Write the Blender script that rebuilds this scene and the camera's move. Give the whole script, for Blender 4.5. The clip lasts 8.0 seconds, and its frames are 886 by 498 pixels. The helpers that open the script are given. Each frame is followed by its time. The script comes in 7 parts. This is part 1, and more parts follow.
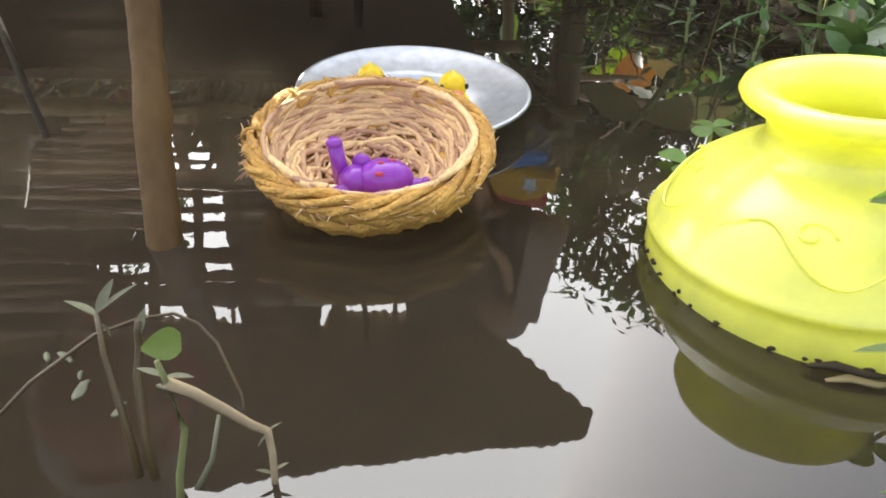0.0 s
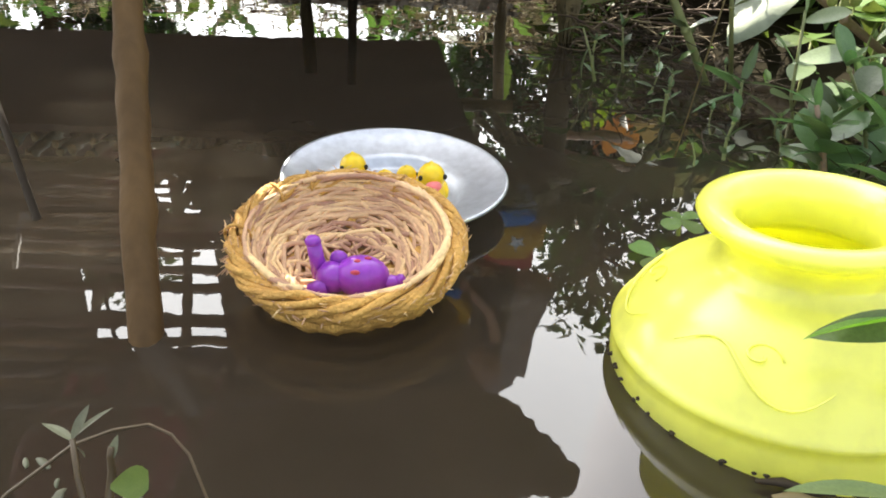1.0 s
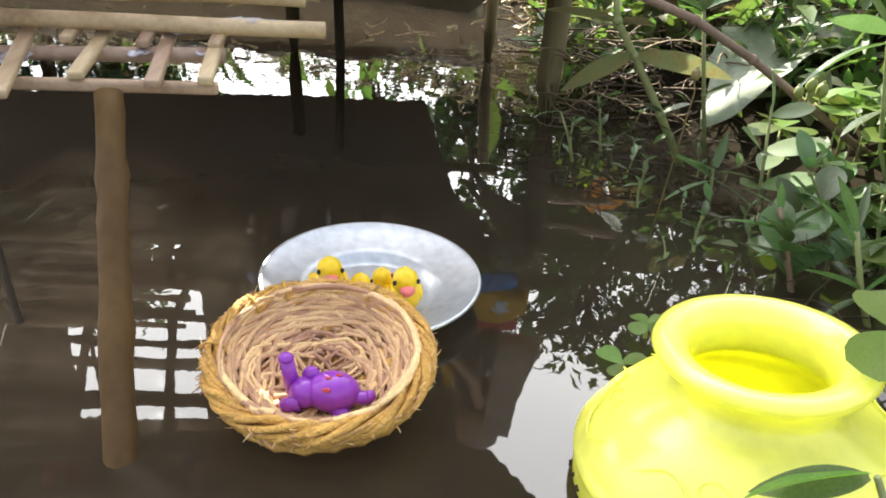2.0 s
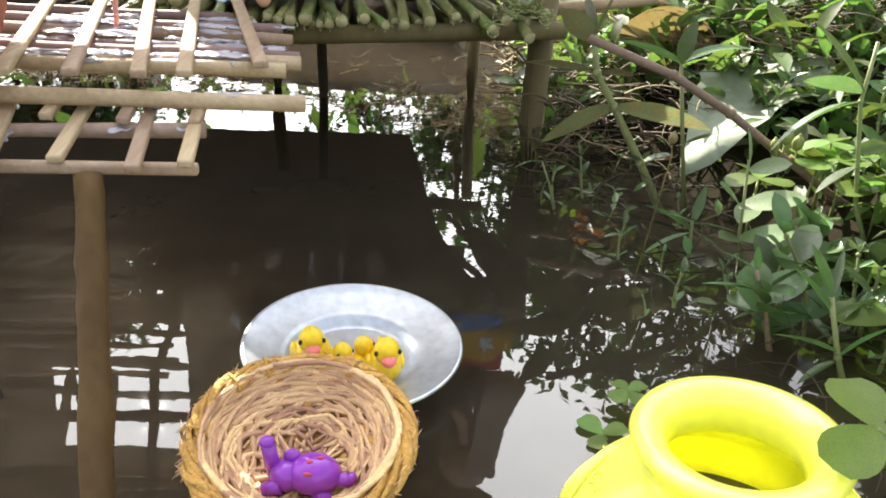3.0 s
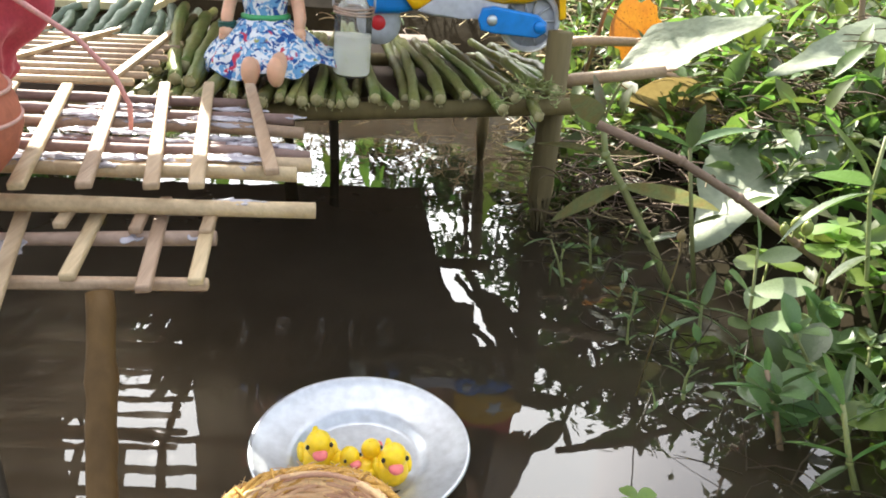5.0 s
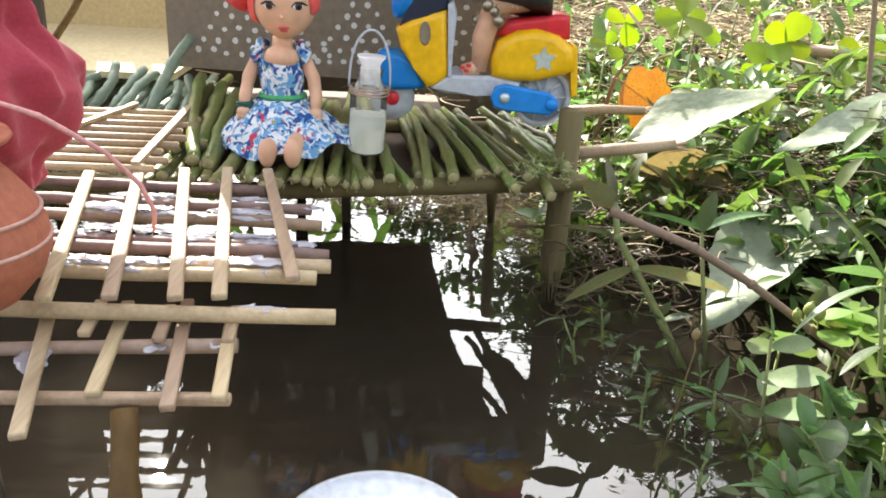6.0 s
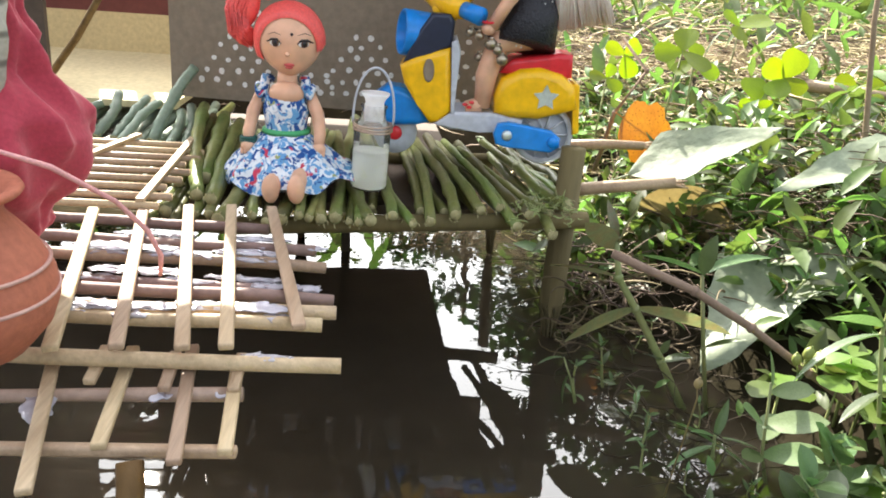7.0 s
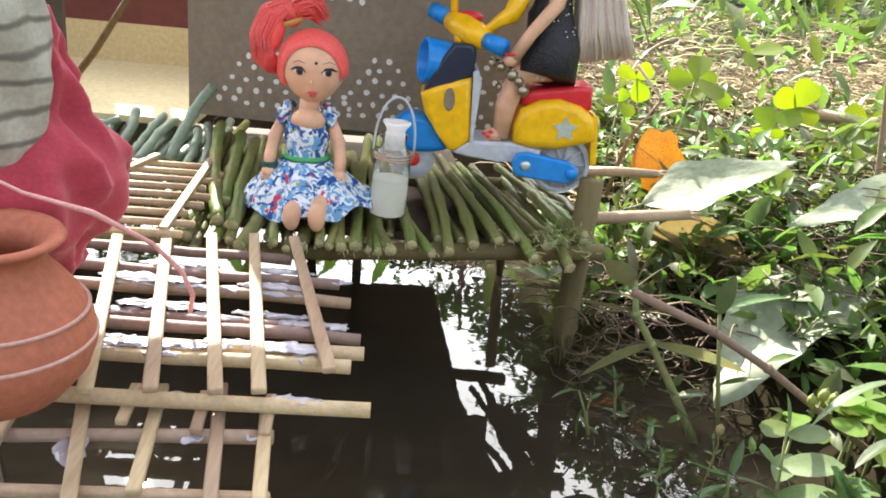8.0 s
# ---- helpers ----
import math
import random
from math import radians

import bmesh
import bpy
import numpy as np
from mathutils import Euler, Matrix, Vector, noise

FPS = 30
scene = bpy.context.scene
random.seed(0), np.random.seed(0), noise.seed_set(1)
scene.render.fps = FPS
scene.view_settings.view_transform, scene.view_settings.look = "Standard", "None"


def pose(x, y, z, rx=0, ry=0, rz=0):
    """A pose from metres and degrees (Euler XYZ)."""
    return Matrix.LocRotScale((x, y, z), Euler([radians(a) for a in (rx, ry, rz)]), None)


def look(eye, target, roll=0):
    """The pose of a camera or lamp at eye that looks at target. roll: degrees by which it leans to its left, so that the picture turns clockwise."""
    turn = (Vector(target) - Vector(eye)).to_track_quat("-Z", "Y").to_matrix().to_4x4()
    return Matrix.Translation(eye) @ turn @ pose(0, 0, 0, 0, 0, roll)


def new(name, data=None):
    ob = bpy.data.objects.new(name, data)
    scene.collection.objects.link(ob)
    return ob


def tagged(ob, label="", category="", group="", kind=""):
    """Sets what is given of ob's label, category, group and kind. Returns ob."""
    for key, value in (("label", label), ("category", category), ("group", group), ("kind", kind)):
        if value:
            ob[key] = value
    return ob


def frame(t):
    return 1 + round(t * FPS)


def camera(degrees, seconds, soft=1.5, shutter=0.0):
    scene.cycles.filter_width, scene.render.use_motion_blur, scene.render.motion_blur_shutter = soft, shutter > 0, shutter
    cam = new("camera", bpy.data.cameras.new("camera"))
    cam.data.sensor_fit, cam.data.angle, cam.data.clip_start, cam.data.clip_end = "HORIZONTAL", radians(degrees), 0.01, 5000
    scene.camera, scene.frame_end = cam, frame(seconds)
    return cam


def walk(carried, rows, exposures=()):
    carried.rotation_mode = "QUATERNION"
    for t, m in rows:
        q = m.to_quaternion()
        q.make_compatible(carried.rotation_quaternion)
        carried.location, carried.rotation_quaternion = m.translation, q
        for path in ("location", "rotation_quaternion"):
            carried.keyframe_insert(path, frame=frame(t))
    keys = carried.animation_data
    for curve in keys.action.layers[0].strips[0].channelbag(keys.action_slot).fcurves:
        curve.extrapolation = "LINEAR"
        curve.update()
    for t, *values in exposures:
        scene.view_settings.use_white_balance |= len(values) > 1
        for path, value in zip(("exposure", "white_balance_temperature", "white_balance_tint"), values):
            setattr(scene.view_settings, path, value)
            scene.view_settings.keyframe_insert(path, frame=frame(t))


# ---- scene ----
cam = camera(59.74, 8.0, soft=1.8)
PATH = [
    (0, (-0.0024, -0.0005, 0.0832), (0.0032, 0.8505, -0.4419), 1.55),
    (0.5, (0.0001, 0.0000, 0.0923), (0.0049, 0.8614, -0.4157), 2.23),
    (1, (0.0022, 0.0012, 0.0991), (0.0117, 0.8736, -0.3897), 2.58),
    (1.5, (0.0046, 0.0020, 0.1100), (0.0146, 0.8851, -0.3590), 2.81),
    (2.8, (0.0090, 0.0110, 0.1326), (0.0391, 0.9090, -0.3064), 3.02),
    (3, (0.0081, 0.0114, 0.1354), (0.0400, 0.9099, -0.3025), 2.98),
    (3.5, (0.0084, 0.0139, 0.1401), (0.0367, 0.9173, -0.2879), 2.86),
    (4, (0.0088, 0.0153, 0.1435), (0.0321, 0.9210, -0.2798), 2.86),
    (4.5, (0.0098, 0.0165, 0.1479), (0.0287, 0.9248, -0.2699), 2.81),
    (5, (0.0077, 0.0202, 0.1559), (0.0252, 0.9337, -0.2507), 2.90),
    (5.2, (0.0067, 0.0223, 0.1621), (0.0216, 0.9397, -0.2357), 2.97),
    (6.3, (0.0022, 0.0268, 0.1792), (0.0114, 0.9571, -0.1875), 2.89),
    (6.5, (0.0021, 0.0275, 0.1803), (0.0135, 0.9590, -0.1832), 3.04),
    (7, (-0.0016, 0.0286, 0.1870), (0.0159, 0.9638, -0.1667), 3.83),
    (7.5, (-0.0086, 0.0290, 0.1881), (0.0183, 0.9640, -0.1655), 4.70),
    (8, (-0.0133, 0.0315, 0.1990), (0.0107, 0.9675, -0.1521), 5.34),
]
# the picture brightens a little once the water leaves it
walk(cam, [(t, look(eye, target, roll)) for t, eye, target, roll in PATH], [(0, 1.95), (1.5, 1.92), (3, 1.93), (5, 1.98), (6.5, 2.05), (8, 2.06)])

# ---- world and light ----
world = bpy.data.worlds.new("sky")
scene.world = world
world.use_nodes = True
wn = world.node_tree
sky = wn.nodes.new("ShaderNodeTexSky")
sky.sky_type = 'NISHITA'
sky.sun_disc = False
sky.sun_elevation, sky.sun_rotation = radians(36.5), radians(337.5)
sky.air_density, sky.dust_density = 1.0, 8.0
haze = wn.nodes.new("ShaderNodeHueSaturation")
haze.inputs["Saturation"].default_value = 0.35
wn.links.new(sky.outputs[0], haze.inputs["Color"])
# milky glare that gathers round the sun
glare = wn.nodes.new("ShaderNodeGamma")
glare.inputs[1].default_value = 1.3
even = wn.nodes.new("ShaderNodeMix")
even.data_type, even.blend_type = 'RGBA', 'DARKEN'
even.inputs[0].default_value = 1.0
even.inputs[7].default_value = (9.0, 9.0, 9.0, 1)
wn.links.new(haze.outputs[0], even.inputs[6])
wn.links.new(even.outputs[2], glare.inputs[0])
wn.links.new(glare.outputs[0], wn.nodes["Background"].inputs[0])
wn.nodes["Background"].inputs[1].default_value = 0.14
SUN_AZ, SUN_EL = radians(-22.5), radians(36.5)
sun_at = Vector((math.sin(SUN_AZ) * math.cos(SUN_EL), math.cos(SUN_AZ) * math.cos(SUN_EL), math.sin(SUN_EL)))
sun = new("sun", bpy.data.lights.new("sun", 'SUN'))
sun.data.energy, sun.data.angle, sun.data.color = 5.0, radians(0.6), (1.0, 0.93, 0.82)
sun.matrix_world = look(sun_at * 5, (0, 0, 0))


# ---- builders ----
def part(name, bm, mats, parent=None, label="", smooth=True, m=None, weighted=False):
    """Links a bmesh as one mesh object, under a parent if one is given."""
    me = bpy.data.meshes.new(name)
    bm.normal_update()
    bm.to_mesh(me)
    bm.free()
    for k in (mats if isinstance(mats, (list, tuple)) else [mats]):
        me.materials.append(k)
    if smooth:
        me.shade_smooth()
    if weighted:
        # large faces keep their flat look beside rounded edges
        total = [Vector() for _ in me.vertices]
        for f in me.polygons:
            for k in f.vertices:
                total[k] += f.normal * f.area
        me.normals_split_custom_set_from_vertices([v.normalized()[:] if v.length > 0 else (0, 0, 1) for v in total])
    return place(name, me, parent, label, m)


def place(name, me, parent=None, label="", m=None):
    ob = new(name, me)
    if parent:
        ob.parent = parent
    if m is not None:
        ob.matrix_basis = m
    if label:
        tagged(ob, label)
    return ob


def thing(name, label, category, m=None, group="", kind=""):
    ob = new(name)
    ob.empty_display_size = 0.01
    if m is not None:
        ob.matrix_basis = m
    return tagged(ob, label, category, group, kind)


def frame_of(d, up=Vector((0, 0, 1))):
    d = d.normalized()
    a = d.cross(up)
    if a.length < 1e-4:
        a = d.cross(Vector((1, 0, 0)))
    a.normalize()
    return a, a.cross(d).normalized()


def tube(bm, pts, radii, n=8, mi=0, cap=True, squash=1.0):
    """A tapered tube along points."""
    pts = [Vector(p) for p in pts]
    if not isinstance(radii, (list, tuple)):
        radii = [radii] * len(pts)
    rings = []
    for i, p in enumerate(pts):
        d = pts[min(i + 1, len(pts) - 1)] - pts[max(i - 1, 0)]
        a, b = frame_of(d)
        rings.append([bm.verts.new(p + radii[i] * (a * math.cos(2 * math.pi * k / n) + b * squash * math.sin(2 * math.pi * k / n))) for k in range(n)])
    for r, s in zip(rings, rings[1:]):
        for k in range(n):
            f = bm.faces.new((r[k], r[(k + 1) % n], s[(k + 1) % n], s[k]))
            f.material_index = mi
    if cap:
        for r in (rings[0][::-1], rings[-1]):
            bm.faces.new(r).material_index = mi
    return bm


def lathe(bm, prof, n=32, mi=0, m=None, wob=0.0):
    """A turned form from (radius, height) pairs."""
    m = m or Matrix()
    rings = []
    for r, z in prof:
        if r < 1e-6:
            rings.append([bm.verts.new(m @ Vector((0, 0, z)))])
        else:
            rings.append([bm.verts.new(m @ Vector((r * (1 + wob * math.sin(3 * t + 1)) * math.cos(t), r * (1 + wob * math.sin(2 * t)) * math.sin(t), z)))
                          for t in (2 * math.pi * k / n for k in range(n))])
    for a, b in zip(rings, rings[1:]):
        for k in range(n):
            q = [a[k % len(a)], a[(k + 1) % len(a)], b[(k + 1) % len(b)], b[k % len(b)]]
            q = [v for i, v in enumerate(q) if v not in q[:i]]
            if len(q) > 2:
                bm.faces.new(q).material_index = mi
    return bm


def ball(bm, c, r, mi=0, u=14, v=9, m=None):
    """An ellipsoid."""
    r = r if isinstance(r, (list, tuple)) else (r, r, r)
    mm = Matrix.Translation(c) @ (m or Matrix()) @ Matrix.Diagonal((*r, 1))
    got = bmesh.ops.create_uvsphere(bm, u_segments=u, v_segments=v, radius=1, matrix=mm)
    for x in got["verts"]:
        for f in x.link_faces:
            f.material_index = mi
    return bm


def slab(bm, c, size, m=None, mi=0, bevel=0.0):
    mm = Matrix.Translation(c) @ (m or Matrix()) @ Matrix.Diagonal((*size, 1))
    got = bmesh.ops.create_cube(bm, size=1, matrix=mm)
    fs = {f for x in got["verts"] for f in x.link_faces}
    for f in fs:
        f.material_index = mi
    if bevel:
        es = {e for f in fs for e in f.edges}
        out = bmesh.ops.bevel(bm, geom=list(es), offset=bevel, segments=2, affect='EDGES', profile=0.6)
        for f in out["faces"]:
            f.material_index = mi
    return bm


def prism(bm, outline, depth, m=None, mi=0, bevel=0.0):
    """An outline in the xz plane given depth along y."""
    m = m or Matrix()
    a = [bm.verts.new(m @ Vector((x, -depth / 2, z))) for x, z in outline]
    b = [bm.verts.new(m @ Vector((x, depth / 2, z))) for x, z in outline]
    fs = [bm.faces.new(a), bm.faces.new(b[::-1])]
    k = len(a)
    fs += [bm.faces.new((a[i], b[i], b[(i + 1) % k], a[(i + 1) % k])) for i in range(k)]
    for f in fs:
        f.material_index = mi
    if bevel:
        es = list({e for f in fs[:2] for e in f.edges})
        out = bmesh.ops.bevel(bm, geom=es, offset=bevel, segments=3, affect='EDGES', profile=0.5)
        for f in out["faces"]:
            f.material_index = mi
    return bm


def leaf_mesh(name, mat, shape, curl=0.3, fold=0.25, rows=7, wave=0.0):
    """A leaf of length 1 along +x, its width by shape(s), with a midrib fold, drooping by curl."""
    bm = bmesh.new()
    grid = []
    for i in range(rows + 1):
        s = i / rows
        w = shape(s)
        x, z = s, -curl * s * s
        row = []
        for j in (-1, -0.5, 0, 0.5, 1):
            row.append(bm.verts.new((x - 0.04 * abs(j) * w, j * w, z + fold * w * abs(j) + wave * math.sin(9 * s + 3 * j) * abs(j))))
        grid.append(row)
    for a, b in zip(grid, grid[1:]):
        for k in range(4):
            bm.faces.new((a[k], a[k + 1], b[k + 1], b[k]))
    bmesh.ops.remove_doubles(bm, verts=bm.verts, dist=1e-5)
    me = bpy.data.meshes.new(name)
    bm.to_mesh(me)
    bm.free()
    me.materials.append(mat)
    me.shade_smooth()
    return me


def leaf_pose(at, az, el, length, roll=0.0, width=1.0):
    """Where a leaf's base is, its heading and rise in degrees, its length."""
    return (Matrix.Translation(at) @ Euler((0, 0, radians(az))).to_matrix().to_4x4() @ Euler((0, radians(-el), 0)).to_matrix().to_4x4()
            @ Euler((radians(roll), 0, 0)).to_matrix().to_4x4() @ Matrix.Diagonal((length, length * width, length, 1)))


rnd = random.Random(7)


# ---- materials ----
def material(name, base, rough=0.6, metal=0.0, second=None, scale=60.0, amount=0.5, fine=None, bump=0.0, bump_scale=None,
             spec=0.5, coat=0.0, transmission=0.0, ior=1.45, subsurface=0.0, stretch=(1, 1, 1), vary=0.0, translucent=0.0, rough_vary=0.0, island=False):
    """A principled surface mottled between two colours at two scales, with relief and per-object variation."""
    mt = bpy.data.materials.new(name)
    mt.use_nodes = True
    nt = mt.node_tree
    n, l = nt.nodes, nt.links
    p = n["Principled BSDF"]
    p.inputs["Roughness"].default_value = rough
    p.inputs["Metallic"].default_value = metal
    p.inputs["Specular IOR Level"].default_value = spec
    p.inputs["Coat Weight"].default_value = coat
    p.inputs["Transmission Weight"].default_value = transmission
    p.inputs["IOR"].default_value = ior
    p.inputs["Subsurface Weight"].default_value = subsurface
    p.inputs["Subsurface Radius"].default_value = (0.004, 0.003, 0.002)
    p.inputs["Subsurface Scale"].default_value = 1.0
    co = n.new("ShaderNodeTexCoord")
    mp = n.new("ShaderNodeMapping")
    mp.inputs["Scale"].default_value = stretch
    l.new(co.outputs["Object"], mp.inputs[0])
    t1 = n.new("ShaderNodeTexNoise")
    t1.inputs["Scale"].default_value = scale
    t1.inputs["Detail"].default_value = 6
    l.new(mp.outputs[0], t1.inputs["Vector"])
    ramp = n.new("ShaderNodeMapRange")
    ramp.inputs[1].default_value, ramp.inputs[2].default_value = 0.5 - 0.25, 0.5 + 0.25
    ramp.inputs[3].default_value, ramp.inputs[4].default_value = 0.0, amount
    l.new(t1.outputs[0], ramp.inputs[0])
    mix = n.new("ShaderNodeMix")
    mix.data_type = 'RGBA'
    mix.inputs[6].default_value = (*base, 1)
    mix.inputs[7].default_value = (*(second or [c * 0.6 for c in base]), 1)
    l.new(ramp.outputs[0], mix.inputs[0])
    colour = mix.outputs[2]
    t2 = n.new("ShaderNodeTexNoise")
    t2.inputs["Scale"].default_value = fine or scale * 7
    t2.inputs["Detail"].default_value = 4
    l.new(mp.outputs[0], t2.inputs["Vector"])
    hsv = n.new("ShaderNodeHueSaturation")
    val = n.new("ShaderNodeMapRange")
    val.inputs[1].default_value, val.inputs[2].default_value = 0.3, 0.7
    val.inputs[3].default_value, val.inputs[4].default_value = 0.88, 1.12
    l.new(t2.outputs[0], val.inputs[0])
    last = val.outputs[0]
    if vary:
        info = n.new("ShaderNodeNewGeometry" if island else "ShaderNodeObjectInfo")
        pick = info.outputs["Random Per Island" if island else "Random"]
        mr = n.new("ShaderNodeMapRange")
        mr.inputs[3].default_value, mr.inputs[4].default_value = 1 - vary, 1 + vary
        l.new(pick, mr.inputs[0])
        mu = n.new("ShaderNodeMath")
        mu.operation = 'MULTIPLY'
        l.new(last, mu.inputs[0])
        l.new(mr.outputs[0], mu.inputs[1])
        last = mu.outputs[0]
        hu = n.new("ShaderNodeMapRange")
        hu.inputs[3].default_value, hu.inputs[4].default_value = 0.5 - vary * 0.06, 0.5 + vary * 0.06
        l.new(pick, hu.inputs[0])
        l.new(hu.outputs[0], hsv.inputs["Hue"])
    l.new(last, hsv.inputs["Value"])
    l.new(colour, hsv.inputs["Color"])
    l.new(hsv.outputs[0], p.inputs["Base Color"])
    if rough_vary:
        rr = n.new("ShaderNodeMapRange")
        rr.inputs[3].default_value, rr.inputs[4].default_value = max(0.02, rough - rough_vary), rough + rough_vary
        l.new(t1.outputs[0], rr.inputs[0])
        l.new(rr.outputs[0], p.inputs["Roughness"])
    if bump:
        b = n.new("ShaderNodeBump")
        b.inputs["Strength"].default_value = 1.0
        b.inputs["Distance"].default_value = bump
        src = t2
        if bump_scale:
            src = n.new("ShaderNodeTexNoise")
            src.inputs["Scale"].default_value = bump_scale
            src.inputs["Detail"].default_value = 5
            l.new(mp.outputs[0], src.inputs["Vector"])
        l.new(src.outputs[0], b.inputs["Height"])
        l.new(b.outputs[0], p.inputs["Normal"])
    if translucent:
        tr = n.new("ShaderNodeBsdfTranslucent")
        gl = n.new("ShaderNodeHueSaturation")
        gl.inputs["Saturation"].default_value, gl.inputs["Value"].default_value = 1.15, 1.6
        l.new(hsv.outputs[0], gl.inputs["Color"])
        l.new(gl.outputs[0], tr.inputs["Color"])
        sh = n.new("ShaderNodeMixShader")
        sh.inputs[0].default_value = translucent
        l.new(p.outputs[0], sh.inputs[1])
        l.new(tr.outputs[0], sh.inputs[2])
        l.new(sh.outputs[0], n["Material Output"].inputs[0])
    return mt


M_WATER = material("pond_water", (0.026, 0.0205, 0.014), 0.012, second=(0.035, 0.027, 0.0175), scale=6, fine=30, ior=1.53, spec=0.5, bump=0.0004, bump_scale=9)
# cloudy water spreads the light that enters it
murk = M_WATER.node_tree.nodes["Principled BSDF"]
murk.subsurface_method = 'BURLEY'
murk.inputs["Subsurface Weight"].default_value = 1.0
murk.inputs["Subsurface Radius"].default_value = (0.10, 0.085, 0.07)
# earth coloured near-black, the shade between the weeds put into it
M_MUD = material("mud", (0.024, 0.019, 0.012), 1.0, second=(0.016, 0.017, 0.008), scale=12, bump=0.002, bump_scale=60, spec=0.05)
M_BARK = material("bamboo_bark", (0.135, 0.078, 0.028), 0.6, second=(0.055, 0.032, 0.013), scale=45, stretch=(1, 1, 0.12), amount=0.8, bump=0.0006, bump_scale=220, spec=0.2)
M_POST = material("green_brown_post", (0.21, 0.16, 0.07), 0.65, second=(0.10, 0.085, 0.04), scale=40, stretch=(1, 1, 0.15), amount=0.8, bump=0.0006, bump_scale=220, spec=0.2)
# darker copy of the cardboard, with shade put into its colour
M_CARD_SHADED = material("shaded_cardboard", (0.10, 0.072, 0.05), 0.85, second=(0.07, 0.05, 0.035), scale=9, fine=260)
M_STALKBROWN = material("rough_brown_stick", (0.20, 0.13, 0.05), 0.8, second=(0.09, 0.055, 0.02), scale=220, amount=0.9, bump=0.0008, bump_scale=500)
M_DARKWOOD = material("wet_wood", (0.05, 0.038, 0.024), 0.75, scale=50, bump=0.0004, spec=0.2)
M_REED = material("split_reed", (0.54, 0.40, 0.255), 0.55, second=(0.28, 0.18, 0.10), scale=45, fine=600, amount=0.75, bump=0.0003, vary=0.2)
M_SLAT = material("split_reed_slat", (0.50, 0.375, 0.24), 0.55, second=(0.27, 0.165, 0.085), scale=170, fine=900, amount=0.7, stretch=(1, 0.10, 1), bump=0.0003, vary=0.25)
M_REED_DARK = material("aged_reed", (0.34, 0.23, 0.18), 0.6, second=(0.16, 0.10, 0.085), scale=60, bump=0.0002, vary=0.25)
M_STEM = material("green_stem", (0.085, 0.125, 0.022), 0.42, second=(0.200, 0.165, 0.060), scale=55, fine=420, amount=0.85, stretch=(1, 0.3, 1), bump=0.0005, vary=0.5, spec=0.4)
M_STEM_GREY = material("grey_green_stem", (0.24, 0.30, 0.22), 0.5, second=(0.13, 0.17, 0.11), scale=50, fine=420, stretch=(1, 0.3, 1), bump=0.0004, vary=0.25)
M_CUT = material("cut_pith", (0.50, 0.45, 0.24), 0.8, second=(0.22, 0.19, 0.07), scale=300, amount=0.8, bump=0.0003)
M_CARD = material("cardboard", (0.25, 0.20, 0.145), 0.85, second=(0.21, 0.165, 0.115), scale=9, fine=260, bump=0.00015)
M_KRAFT = material("kraft_cardboard", (0.50, 0.37, 0.245), 0.85, second=(0.42, 0.30, 0.19), scale=9, fine=260, bump=0.00015)
M_CREAM = material("cream_cardboard", (0.62, 0.53, 0.31), 0.8, second=(0.52, 0.43, 0.25), scale=14, fine=300)
M_MAROON = material("maroon_card", (0.16, 0.05, 0.045), 0.8, scale=20)
M_WHITE = material("white_paint", (0.78, 0.76, 0.72), 0.7, second=(0.66, 0.63, 0.58), scale=120)
M_ALU = material("dull_aluminium", (0.58, 0.61, 0.64), 0.40, metal=0.78, second=(0.50, 0.53, 0.56), scale=30, fine=300, rough_vary=0.10)
M_DUCK = material("yellow_rubber", (0.90, 0.62, 0.02), 0.35, second=(0.88, 0.55, 0.01), scale=60, subsurface=0.2)
M_BEAK = material("pink_rubber", (0.85, 0.20, 0.20), 0.4, scale=90)
M_BLACK = material("black_paint", (0.012, 0.012, 0.014), 0.3, scale=90)
M_PURPLE = material("purple_rubber", (0.27, 0.04, 0.42), 0.28, second=(0.20, 0.03, 0.36), scale=90, coat=0.2)
M_STRAW = material("jute_straw", (0.52, 0.34, 0.20), 0.75, second=(0.34, 0.19, 0.10), scale=70, fine=900, vary=0.25)
M_ROPE = material("golden_jute", (0.74, 0.43, 0.10), 0.75, second=(0.40, 0.20, 0.05), scale=160, fine=1200, amount=0.75, bump=0.0012, bump_scale=900)
M_YELLOW = material("yellow_plastic", (0.86, 0.86, 0.20), 0.40, second=(0.83, 0.82, 0.14), scale=20, fine=90, translucent=0.34, coat=0.8, spec=0.6)
M_YELLOW.node_tree.nodes["Principled BSDF"].inputs["Coat Roughness"].default_value = 0.16
M_YELLOW.node_tree.nodes["Principled BSDF"].inputs["Coat IOR"].default_value = 1.7
M_CLAY = material("terracotta", (0.46, 0.15, 0.085), 0.75, second=(0.36, 0.11, 0.06), scale=30, fine=500, bump=0.0002)
M_CLAYLINE = material("pale_slip", (0.58, 0.36, 0.30), 0.8, second=(0.45, 0.22, 0.16), scale=120)
M_REDCLOTH = material("red_cotton", (0.46, 0.05, 0.075), 0.85, second=(0.33, 0.025, 0.05), scale=45, fine=900, bump=0.0006, bump_scale=160)
M_GREYCLOTH = material("cream_cotton", (0.50, 0.47, 0.39), 0.9, second=(0.40, 0.38, 0.31), scale=40, fine=700, bump=0.0004, bump_scale=260)


